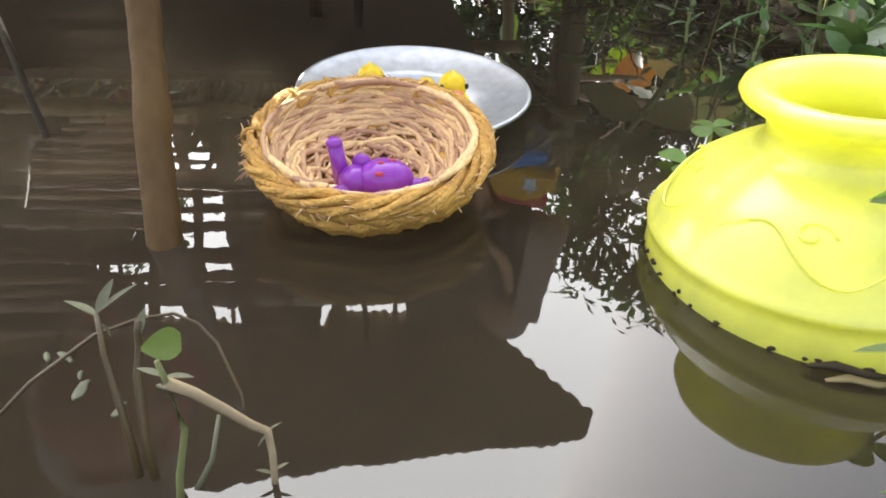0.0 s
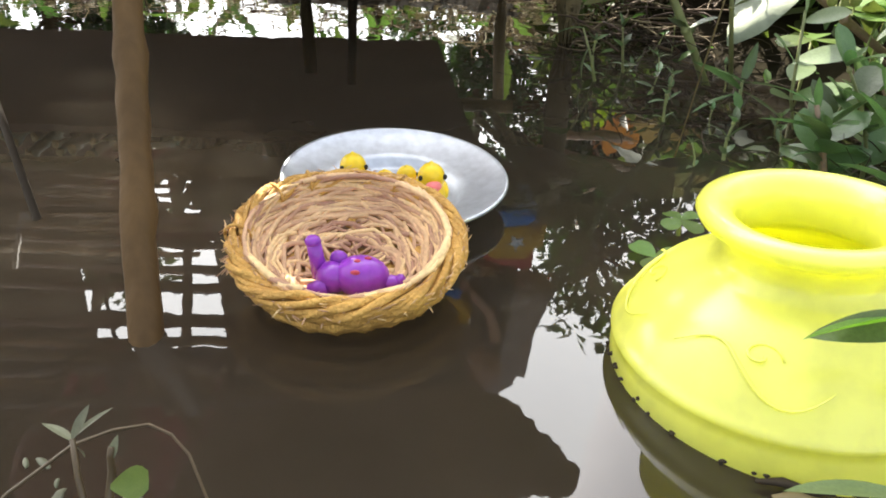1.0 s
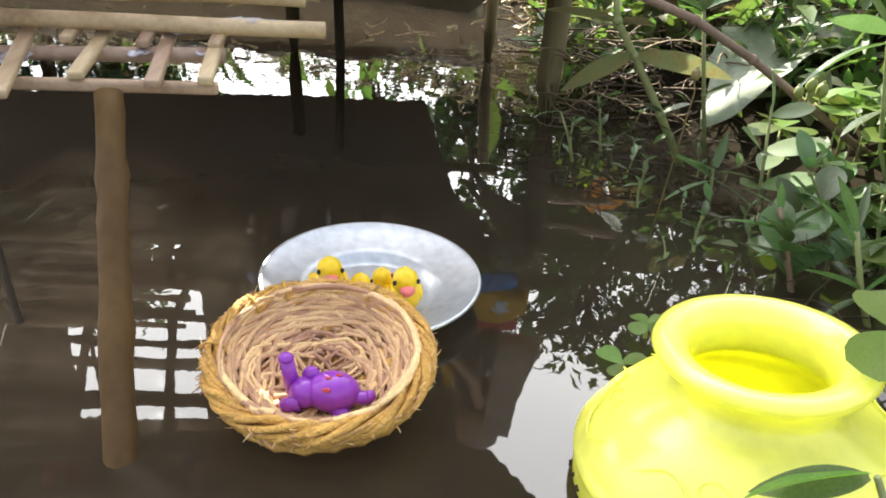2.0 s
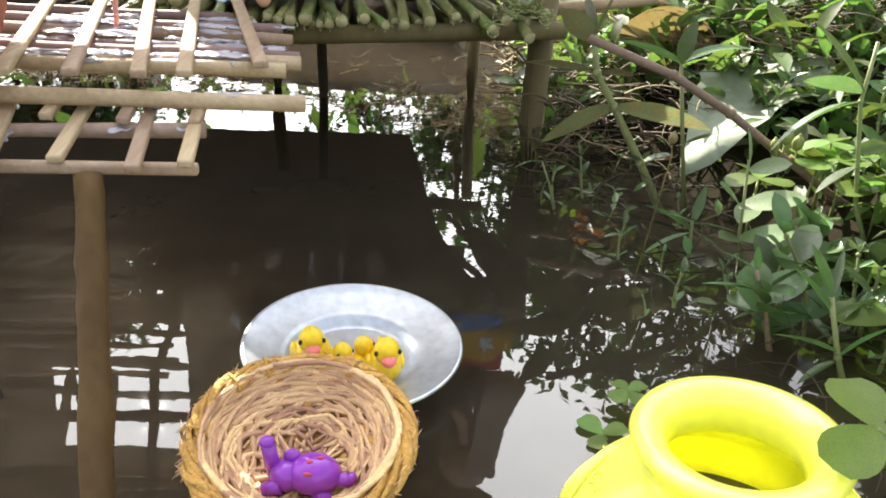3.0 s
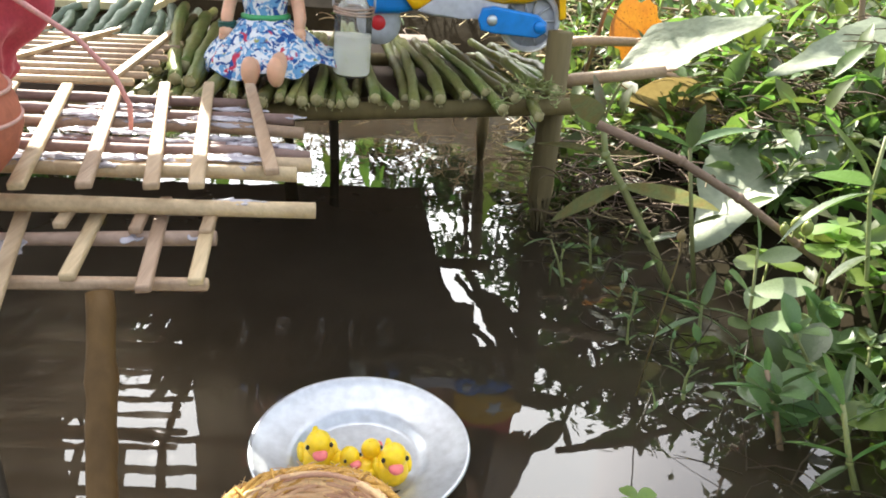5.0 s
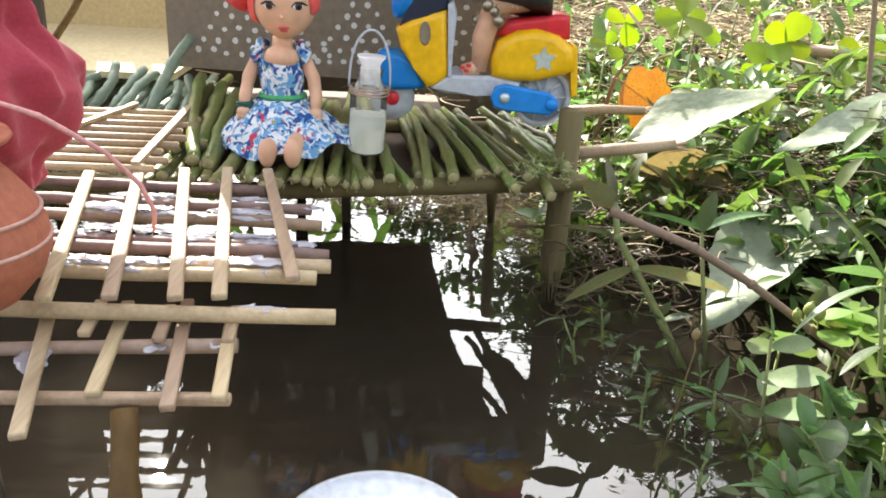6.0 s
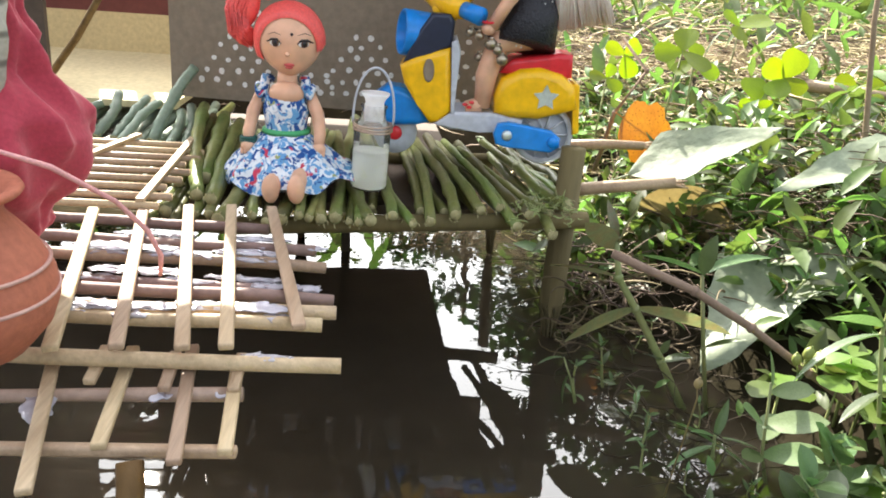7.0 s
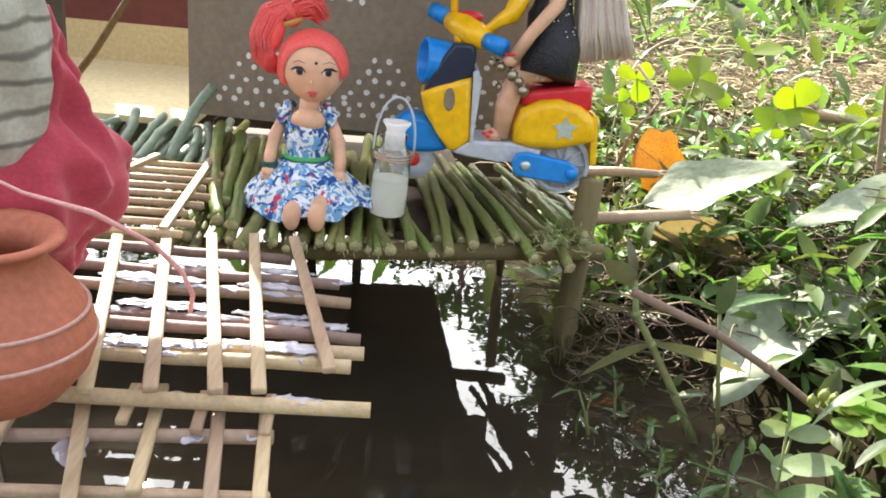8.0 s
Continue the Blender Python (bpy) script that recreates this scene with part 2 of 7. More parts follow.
def striped(mt):
    """Narrow dark wavering stripes across a cloth."""
    n, l = mt.node_tree.nodes, mt.node_tree.links
    wv = n.new("ShaderNodeTexWave")
    wv.wave_type, wv.bands_direction = 'BANDS', 'Z'
    for key, v in (("Scale", 44.0), ("Distortion", 3.0), ("Detail", 2.0), ("Detail Scale", 1.2)):
        wv.inputs[key].default_value = v
    l.new(n["Texture Coordinate"].outputs["Object"], wv.inputs["Vector"])
    cut = n.new("ShaderNodeMapRange")
    cut.inputs[1].default_value, cut.inputs[2].default_value, cut.inputs[4].default_value = 0.74, 0.98, 0.75
    l.new(wv.outputs["Fac"], cut.inputs[0])
    mx = n.new("ShaderNodeMix")
    mx.data_type = 'RGBA'
    mx.inputs[7].default_value = (0.10, 0.09, 0.07, 1)
    l.new(cut.outputs[0], mx.inputs[0])
    l.new(n["Hue/Saturation/Value"].outputs[0], mx.inputs[6])
    l.new(mx.outputs[2], n["Principled BSDF"].inputs["Base Color"])


striped(M_GREYCLOTH)
M_REDCLOTH.node_tree.nodes["Principled BSDF"].inputs["Sheen Weight"].default_value = 0.6
M_REDCLOTH.node_tree.nodes["Principled BSDF"].inputs["Sheen Tint"].default_value = (1.0, 0.55, 0.55, 1)
M_PINK = material("pink_thread", (0.85, 0.42, 0.40), 0.8, scale=200)
M_SKIN = material("doll_vinyl", (0.74, 0.43, 0.275), 0.42, second=(0.72, 0.41, 0.26), scale=20, subsurface=0.2)
M_HAIR = material("red_doll_hair", (0.90, 0.135, 0.115), 0.45, second=(0.80, 0.075, 0.07), scale=70, fine=900, amount=0.5)
M_BLONDE = material("pale_doll_hair", (0.86, 0.78, 0.72), 0.45, second=(0.74, 0.66, 0.58), scale=90, stretch=(3, 3, 0.25), fine=900, translucent=0.35)
M_SBLUE = material("blue_plastic", (0.01, 0.24, 0.70), 0.28, second=(0.01, 0.22, 0.66), scale=30)
M_SYEL = material("golden_plastic", (0.90, 0.50, 0.006), 0.3, second=(0.88, 0.48, 0.006), scale=30, amount=0.3)
M_SRED = material("red_plastic", (0.72, 0.03, 0.04), 0.3, second=(0.68, 0.03, 0.04), scale=30)
M_SGREY = material("pale_grey_plastic", (0.52, 0.54, 0.58), 0.4, second=(0.48, 0.50, 0.54), scale=40)
M_SNAVY = material("navy_plastic", (0.022, 0.028, 0.055), 0.3, second=(0.02, 0.025, 0.05), scale=40)
M_CLEAR = material("frosted_plastic", (0.78, 0.80, 0.84), 0.3, scale=40, transmission=0.35)
M_SILVER = material("silver_sticker", (0.62, 0.68, 0.66), 0.35, metal=0.6, scale=70)
M_METAL = material("bell_metal", (0.45, 0.38, 0.28), 0.35, metal=0.9, scale=80)
M_MILK = material("milk", (0.92, 0.92, 0.89), 0.35, second=(0.90, 0.90, 0.87), scale=40, translucent=0.8)
M_STOPPER = material("white_stopper", (0.90, 0.89, 0.88), 0.45, second=(0.84, 0.83, 0.83), scale=60, translucent=0.45)
M_WIRE = material("copper_wire", (0.62, 0.46, 0.36), 0.3, metal=0.8, scale=90)
M_TWIG = material("brown_twig", (0.28, 0.20, 0.13), 0.7, second=(0.13, 0.085, 0.055), scale=80, bump=0.0004, vary=0.2)
M_DRY = material("dry_straw", (0.40, 0.31, 0.19), 0.8, second=(0.22, 0.16, 0.09), scale=60, vary=0.3)
M_LEAF = material("green_leaf", (0.105, 0.165, 0.062), 0.32, second=(0.062, 0.110, 0.036), scale=3.5, fine=40, vary=0.45, translucent=0.27, spec=0.5, bump=0.0002, bump_scale=12)
M_CLOVER = material("clover_leaf", (0.155, 0.245, 0.045), 0.45, second=(0.09, 0.19, 0.03), scale=3, fine=30, vary=0.3, translucent=0.5)
M_WEEDSTEM = material("weed_stem", (0.20, 0.25, 0.09), 0.5, second=(0.24, 0.17, 0.09), scale=30, vary=0.2)
M_PALE = material("pale_dry_leaf", (0.27, 0.31, 0.22), 0.55, second=(0.15, 0.18, 0.10), scale=4, fine=30, amount=0.8, translucent=0.2, bump=0.0016, bump_scale=6)
M_TAN = material("tan_dead_leaf", (0.27, 0.22, 0.105), 0.6, second=(0.20, 0.15, 0.065), scale=4, amount=0.8, translucent=0.25)
M_LEAF_MANY = material("mixed_weed_leaf", (0.10, 0.150, 0.040), 0.5, second=(0.06, 0.095, 0.028), scale=40, vary=0.55, translucent=0.4, island=True)
M_STRAW_MANY = material("mixed_straw", (0.42, 0.335, 0.195), 0.8, second=(0.15, 0.11, 0.065), scale=80, vary=0.55, island=True)
M_LINING = material("nest_straw", (0.72, 0.46, 0.25), 0.72, second=(0.36, 0.21, 0.11), scale=90, fine=900, vary=0.35, island=True)
M_TREELEAF = material("tree_leaf", (0.05, 0.09, 0.025), 0.5, scale=1.5, translucent=0.3, vary=0.4, island=True)


def dress_material():
    """White cotton with blue sprigs and small red flowers."""
    mt = material("floral_cotton", (0.76, 0.80, 0.82), 0.85, second=(0.6, 0.63, 0.66), scale=30, bump=0.0003, bump_scale=400)
    nt = mt.node_tree
    n, l = nt.nodes, nt.links
    co = n["Texture Coordinate"]
    hsv = n["Hue/Saturation/Value"]
    colour = hsv.outputs[0]
    for scale, edge, tint, detail in ((230, 0.50, (0.14, 0.34, 0.58), 2.0), (200, 0.515, (0.014, 0.075, 0.27), 2.0), (180, 0.66, (0.55, 0.04, 0.08), 1.0), (200, 0.68, (0.30, 0.34, 0.12), 1.0)):
        t = n.new("ShaderNodeTexNoise")
        t.inputs["Scale"].default_value, t.inputs["Detail"].default_value, t.inputs["Distortion"].default_value = scale, detail, 1.2
        off = n.new("ShaderNodeMapping")
        off.inputs["Location"].default_value = (edge, scale, 0.3)
        l.new(co.outputs["Object"], off.inputs[0])
        l.new(off.outputs[0], t.inputs["Vector"])
        cut = n.new("ShaderNodeMapRange")
        cut.inputs[1].default_value, cut.inputs[2].default_value = edge, edge + 0.055
        l.new(t.outputs[0], cut.inputs[0])
        mx = n.new("ShaderNodeMix")
        mx.data_type = 'RGBA'
        l.new(cut.outputs[0], mx.inputs[0])
        l.new(colour, mx.inputs[6])
        mx.inputs[7].default_value = (*tint, 1)
        colour = mx.outputs[2]
    l.new(colour, n["Principled BSDF"].inputs["Base Color"])
    return mt


M_DRESS = dress_material()


def clear_material(name, tint, gloss_rough, cloud=0.0, cloud_tint=(0.85, 0.85, 0.85)):
    """A thin clear wall: see-through with a glossy film, and clouded if asked."""
    mt = bpy.data.materials.new(name)
    mt.use_nodes = True
    n, l = mt.node_tree.nodes, mt.node_tree.links
    n.remove(n["Principled BSDF"])
    tr, gl, fr, mx = n.new("ShaderNodeBsdfTransparent"), n.new("ShaderNodeBsdfGlossy"), n.new("ShaderNodeFresnel"), n.new("ShaderNodeMixShader")
    tr.inputs[0].default_value = (*tint, 1)
    gl.inputs["Roughness"].default_value = gloss_rough
    fr.inputs["IOR"].default_value = 1.5
    body = tr.outputs[0]
    if cloud:
        df, tl, m1, m2, ns, mr = n.new("ShaderNodeBsdfDiffuse"), n.new("ShaderNodeBsdfTranslucent"), n.new("ShaderNodeMixShader"), n.new("ShaderNodeMixShader"), n.new("ShaderNodeTexNoise"), n.new("ShaderNodeMapRange")
        df.inputs[0].default_value = tl.inputs[0].default_value = (*cloud_tint, 1)
        ns.inputs["Scale"].default_value = 180
        mr.inputs[3].default_value, mr.inputs[4].default_value = cloud * 0.7, cloud * 1.2
        l.new(ns.outputs[0], mr.inputs[0])
        m1.inputs[0].default_value = 0.2
        l.new(df.outputs[0], m1.inputs[1])
        l.new(tl.outputs[0], m1.inputs[2])
        l.new(mr.outputs[0], m2.inputs[0])
        l.new(body, m2.inputs[1])
        l.new(m1.outputs[0], m2.inputs[2])
        body = m2.outputs[0]
    l.new(fr.outputs[0], mx.inputs[0])
    l.new(body, mx.inputs[1])
    l.new(gl.outputs[0], mx.inputs[2])
    l.new(mx.outputs[0], n["Material Output"].inputs[0])
    return mt


M_GLASS = clear_material("bottle_glass", (0.97, 0.98, 0.98), 0.05, 0.10, (0.96, 0.96, 0.95))
M_PASTE = clear_material("dried_glue", (0.95, 0.95, 0.97), 0.15, 0.62, (0.80, 0.77, 0.84))


def orange_leaf_material():
    """Orange dead leaf, dark along the rib and spotted."""
    mt = material("orange_leaf", (0.50, 0.235, 0.04), 0.5, second=(0.36, 0.12, 0.03), scale=3, amount=0.9, fine=25, translucent=0.16)
    n, l = mt.node_tree.nodes, mt.node_tree.links
    vo = n.new("ShaderNodeTexVoronoi")
    vo.inputs["Scale"].default_value = 26
    l.new(n["Texture Coordinate"].outputs["Object"], vo.inputs["Vector"])
    cut = n.new("ShaderNodeMapRange")
    cut.inputs[1].default_value, cut.inputs[2].default_value, cut.inputs[3].default_value, cut.inputs[4].default_value = 0.10, 0.24, 1.0, 0.0
    l.new(vo.outputs["Distance"], cut.inputs[0])
    mx = n.new("ShaderNodeMix")
    mx.data_type = 'RGBA'
    mx.inputs[7].default_value = (0.05, 0.018, 0.01, 1)
    l.new(cut.outputs[0], mx.inputs[0])
    l.new(n["Hue/Saturation/Value"].outputs[0], mx.inputs[6])
    l.new(mx.outputs[2], n["Principled BSDF"].inputs["Base Color"])
    l.new(mx.outputs[2], n["Hue/Saturation/Value.001"].inputs["Color"])
    return mt


M_ORANGE = orange_leaf_material()


# ---- ground and water ----
def shore(y):
    """How far right the water reaches at a depth y."""
    pts = ((-0.6, 0.30), (0.0, 0.22), (0.15, 0.190), (0.27, 0.168), (0.36, 0.142), (0.45, 0.108), (0.56, 0.085), (0.70, 0.03), (0.80, -0.15), (0.88, -0.6), (0.93, -1.4))
    for (a, p), (b, q) in zip(pts, pts[1:]):
        if y <= b:
            return p + (q - p) * max(0.0, (y - a) / (b - a))
    return -1.4 - (y - 0.93) * 40


def ground_z(x, y):
    d = x - shore(y)
    if y > 0.6:
        d = min(d, (y - 0.6) * 0.8 + max(0.0, x - 0.05)) if d > 0 else d
    back = -0.35 - y
    left = -1.6 - x
    d = max(d, back, left)
    if d < 0:
        return max(-0.10, d * 0.5)
    z = 0.085 * (1 - math.exp(-d / 0.10)) + 0.02 * min(d, 1.0)
    if d < 3:
        z += 0.008 * noise.noise(Vector((x * 14, y * 14, 0))) * min(1, d * 15) + 0.004 * noise.noise(Vector((x * 45, y * 45, 3))) * min(1, d * 15)
    return z


def steps(a, b, fine, lo, hi):
    """Grid lines: fine within lo to hi, wider and wider outside."""
    out, v, s = [], lo, fine
    while v <= hi:
        out.append(v)
        v += fine
    v = hi
    while v < b:
        s *= 1.35
        v += s
        out.append(min(v, b))
    v, s = lo, fine
    while v > a:
        s *= 1.35
        v -= s
        out.insert(0, max(v, a))
    return out


def build_ground():
    xs, ys = steps(-60, 60, 0.012, -0.2, 0.6), steps(-60, 60, 0.014, -0.1, 1.2)
    bm = bmesh.new()
    rows = [[bm.verts.new((x, y, ground_z(x, y))) for x in xs] for y in ys]
    for a, b in zip(rows, rows[1:]):
        for k in range(len(xs) - 1):
            bm.faces.new((a[k], a[k + 1], b[k + 1], b[k]))
    tagged(part("ground", bm, M_MUD), "brown earth bank darkened for the shade under weeds and straw", "ground", kind="structure")
    bm = bmesh.new()
    xs = steps(-1.75, 0.36, 0.0030, 0.03, 0.18)
    ys = steps(-0.5, 0.97, 0.0034, 0.17, 0.62)

    def ripple(x, y):
        """Small creases where stalks and leaves break the surface by the bank."""
        near = max(0.0, min(1.0, (x - shore(y) + 0.085) / 0.05)) * max(0.0, min(1.0, (y - 0.18) / 0.08))
        q = noise.noise(Vector((x * 110, y * 60, 0.3)))
        return near * (0.00026 * noise.noise(Vector((x * 150, y * 85, 2.0))) + 0.0010 * max(0.0, q - 0.22))
    rows = [[bm.verts.new((x, y, ripple(x, y))) for x in xs] for y in ys]
    for a, b in zip(rows, rows[1:]):
        for k in range(len(xs) - 1):
            bm.faces.new((a[k], a[k + 1], b[k + 1], b[k]))
    tagged(part("water", bm, M_WATER), "still murky brown pond water mirroring the sky", "water", kind="structure")


build_ground()

# ---- cardboard house ----
WALL_Y = 0.492
house = thing("house", "toy house of brown corrugated cardboard with white painted dots", "toy house", pose(0, WALL_Y, 0.10))


def sheet(name, outline, y, thick, mat, parent, label=""):
    """A cardboard sheet in the xz plane."""
    bm = bmesh.new()
    prism(bm, outline, thick, pose(0, y, 0))
    return part(name, bm, mat, parent, label, smooth=False)


def to_house(x, z):
    return (x, z - 0.10)


front = sheet("wall", [to_house(x, z) for x, z in ((-0.160, 0.100), (0.040, 0.096), (0.040, 0.30), (-0.026, 0.31), (-0.028, 0.262), (-0.096, 0.256), (-0.097, 0.31), (-0.157, 0.31))],
              0, 0.004, M_CARD, house, "brown cardboard front wall")
# left wall in the darker cardboard, its shade carried by the colour
sheet("wall", [to_house(x, z) for x, z in ((-0.38, 0.096), (-0.232, 0.097), (-0.230, 0.205), (-0.262, 0.205), (-0.268, 0.31), (-0.38, 0.31))], 0, 0.004, M_CARD_SHADED, house, "cardboard wall coloured darker for its shade")
bm = bmesh.new()
slab(bm, (-0.249, 0.075, -0.003), (0.18, 0.152, 0.004), Euler((radians(3), 0, 0)).to_matrix().to_4x4())
part("floor_sheet", bm, M_CREAM, house, "cream cardboard floor sheet", smooth=False)


def holed(name, xs, zs, holes, y, thick, mat, label):
    """A sheet over a grid of columns and rows, with the named cells left open."""
    bm = bmesh.new()
    f = [[bm.verts.new((x, y - thick / 2, z)) for x in xs] for z in zs]
    g = [[bm.verts.new((x, y + thick / 2, z)) for x in xs] for z in zs]
    solid = lambda i, j: 0 <= i < len(xs) - 1 and 0 <= j < len(zs) - 1 and (i, j) not in holes
    for j in range(len(zs) - 1):
        for i in range(len(xs) - 1):
            if not solid(i, j):
                continue
            bm.faces.new((f[j][i], f[j][i + 1], f[j + 1][i + 1], f[j + 1][i]))
            bm.faces.new((g[j][i], g[j + 1][i], g[j + 1][i + 1], g[j][i + 1]))
            for di, dj, a, b in ((-1, 0, (j, i), (j + 1, i)), (1, 0, (j, i + 1), (j + 1, i + 1)), (0, -1, (j, i), (j, i + 1)), (0, 1, (j + 1, i), (j + 1, i + 1))):
                if not solid(i + di, j + dj):
                    bm.faces.new((f[a[0]][a[1]], f[b[0]][b[1]], g[b[0]][b[1]], g[a[0]][a[1]]))
    bmesh.ops.recalc_face_normals(bm, faces=bm.faces)
    return part(name, bm, mat, house, label, smooth=False)


# cream rear wall, maroon above with two small window openings
holed("rear_wall", (-0.42, -0.262, -0.240, -0.230, -0.206, 0.0), (0.0, 0.032), (), 0.152, 0.004, M_CREAM, "cream lower inner wall")
holed("upper_wall", (-0.42, -0.268, -0.244, -0.234, -0.208, 0.0), (0.032, 0.098, 0.134, 0.160), ((1, 1), (3, 1)), 0.152, 0.004, M_MAROON, "dark maroon upper inner wall with two window openings")
bm = bmesh.new()
tube(bm, [(-0.196, 0.014, 0.066), (-0.212, 0.022, 0.046), (-0.228, 0.030, 0.026), (-0.252, 0.040, 0.000)], [0.0017, 0.0021, 0.0023, 0.0024], 9)
part("door_stick", bm, M_STALKBROWN, house, "rough brown stick leaning in the doorway")


def corrugated_roof():
    """A flat sheet of corrugated card with its flutes along the depth, the cut edge towards the pond."""
    bm = bmesh.new()
    n = 320
    tops, bots = [], []
    for i in range(n + 1):
        s = i / n
        x = -0.36 + s * 0.475
        w = 0.0013 * math.sin(i * math.pi / 3.2)
        edge = (0.352 + (x + 0.144) * 0.19) + 0.0020 * math.sin(i * math.pi / 3.2) + 0.0012 * noise.noise(Vector((i * 0.13, 0, 0)))
        if s > 0.985:
            edge += (s - 0.985) * 1.3
        back = 0.528 if x < -0.10 else 0.548
        if x > 0.045:
            back = 0.528 - (x - 0.045) * 1.5
        tops.append([bm.verts.new((x, y, z)) for y, z in ((edge, 0.322 + w), (back, 0.322 + w))])
        bots.append([bm.verts.new((x, y, z)) for y, z in ((edge, 0.319 + w), (back, 0.319 + w))])
    for i in range(n):
        bm.faces.new((tops[i][0], tops[i + 1][0], tops[i + 1][1], tops[i][1]))
        bm.faces.new((bots[i][0], bots[i][1], bots[i + 1][1], bots[i + 1][0]))
        bm.faces.new((tops[i][0], bots[i][0], bots[i + 1][0], tops[i + 1][0]))
        bm.faces.new((tops[i][1], tops[i + 1][1], bots[i + 1][1], bots[i][1]))
    for i in (0, n):
        bm.faces.new((tops[i][0], tops[i][1], bots[i][1], bots[i][0]))
    bmesh.ops.translate(bm, verts=bm.verts, vec=(0, -WALL_Y, -0.10))
    return part("roof", bm, M_KRAFT, house, "corrugated cardboard roof sheet with a wavy cut edge")


corrugated_roof()
for x in (-0.088, -0.062, -0.037, -0.02, -0.16, -0.25, 0.03):
    bm = bmesh.new()
    tube(bm, [(x, 0.006, 0.10), (x + 0.002, 0.008, 0.221)], 0.0018, 6)
    part("roof_stick", bm, M_DARKWOOD, house)


def wall_dots():
    """Dabs of white paint in rising triangles."""
    r = random.Random(3)
    bm = bmesh.new()
    for cx, z0, half, rows in ((-0.108, 0.110, 0.044, 7), (-0.047, 0.107, 0.025, 6), (0.010, 0.107, 0.026, 6), (-0.068, 0.172, 0.012, 3)):
        for k in range(rows):
            w = half * (1 - k / rows)
            m = max(1, round(w / 0.0042))
            for j in range(-m, m + 1):
                if (j + k) % 2:
                    continue
                x, z = cx + j * 0.0043 + r.uniform(-0.0012, 0.0012), z0 + k * 0.0068 + r.uniform(-0.0012, 0.0012)
                if -0.154 < x < 0.036:
                    a, b = r.uniform(0.0013, 0.0019), r.uniform(0.0013, 0.0020)
                    c = [bm.verts.new((x + a * r.uniform(0.9, 1.1) * math.cos(t), -0.0024, z - 0.10 + b * r.uniform(0.9, 1.1) * math.sin(t))) for t in (q * math.pi / 6 for q in range(12))]
                    bm.faces.new(c)
    tagged(part("painted_dot_pattern", bm, M_WHITE, house, "white painted dots in triangles", smooth=False), kind="stuff")


wall_dots()
# cardboard base under the stems, shade put into its colour; water mirrors the underside
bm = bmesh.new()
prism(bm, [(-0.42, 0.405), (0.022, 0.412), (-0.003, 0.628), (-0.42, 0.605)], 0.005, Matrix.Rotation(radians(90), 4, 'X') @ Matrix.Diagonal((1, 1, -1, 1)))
base_sheet = tagged(part("base_sheet", bm, M_CARD_SHADED, smooth=False), "cardboard sheet under the stem platform, coloured dark for shade", "cardboard sheet")
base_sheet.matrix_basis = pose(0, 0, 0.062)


# ---- platform of green stems ----
DECK_Z = 0.078
deck = thing("stem_platform", "raised platform of cut green plant stems on wooden posts", "platform", pose(0, 0.45, 0))


def stem_part(p, q, r, mat, parent, bend=0.0, name="stem"):
    """One cut stem from p to q with pale pith ends."""
    p, q = Vector(p), Vector(q)
    bm = bmesh.new()
    k = 14
    pts = []
    rn = random.Random(int((p.x + 1) * 1e5))
    joints = [rn.randint(3, 5), rn.randint(8, 11)]
    for i in range(k):
        s = i / (k - 1)
        v = p.lerp(q, s)
        v.x += bend * math.sin(math.pi * s) + rn.uniform(-0.0004, 0.0004)
        v.z += 0.3 * bend * math.sin(2 * math.pi * s)
        pts.append(v)
    radii = [r * (0.96 + 0.05 * math.sin(2.1 * i + p.x * 90) + (0.22 if i in joints else 0.0)) for i in range(k)]
    tube(bm, pts, radii, 9)
    d = (pts[0] - pts[1]).normalized()
    tube(bm, [pts[0] + d * 0.0001, pts[0] + d * 0.0007], [r * 0.86, r * 0.78], 9, mi=1)
    # torn fibres round the cut
    for j in range(4):
        w = rn.uniform(0, 6.28)
        c = pts[0] + Vector((math.cos(w), 0, math.sin(w))) * r * 0.85
        tube(bm, [c - d * 0.001, c + d * 0.001 + Vector((math.cos(w), 0, math.sin(w))) * 0.0006, c + d * rn.uniform(0.0015, 0.004) + Vector((rn.uniform(-0.001, 0.001), 0, rn.uniform(-0.002, 0.001)))], [0.00035, 0.0003, 0.0001], 4, mi=1)
    return part(name, bm, [mat, M_CUT], parent)


M_FRAY = material("frayed_green_stem", (0.22, 0.28, 0.09), 0.7, second=(0.42, 0.38, 0.2), scale=120, vary=0.4, island=True)


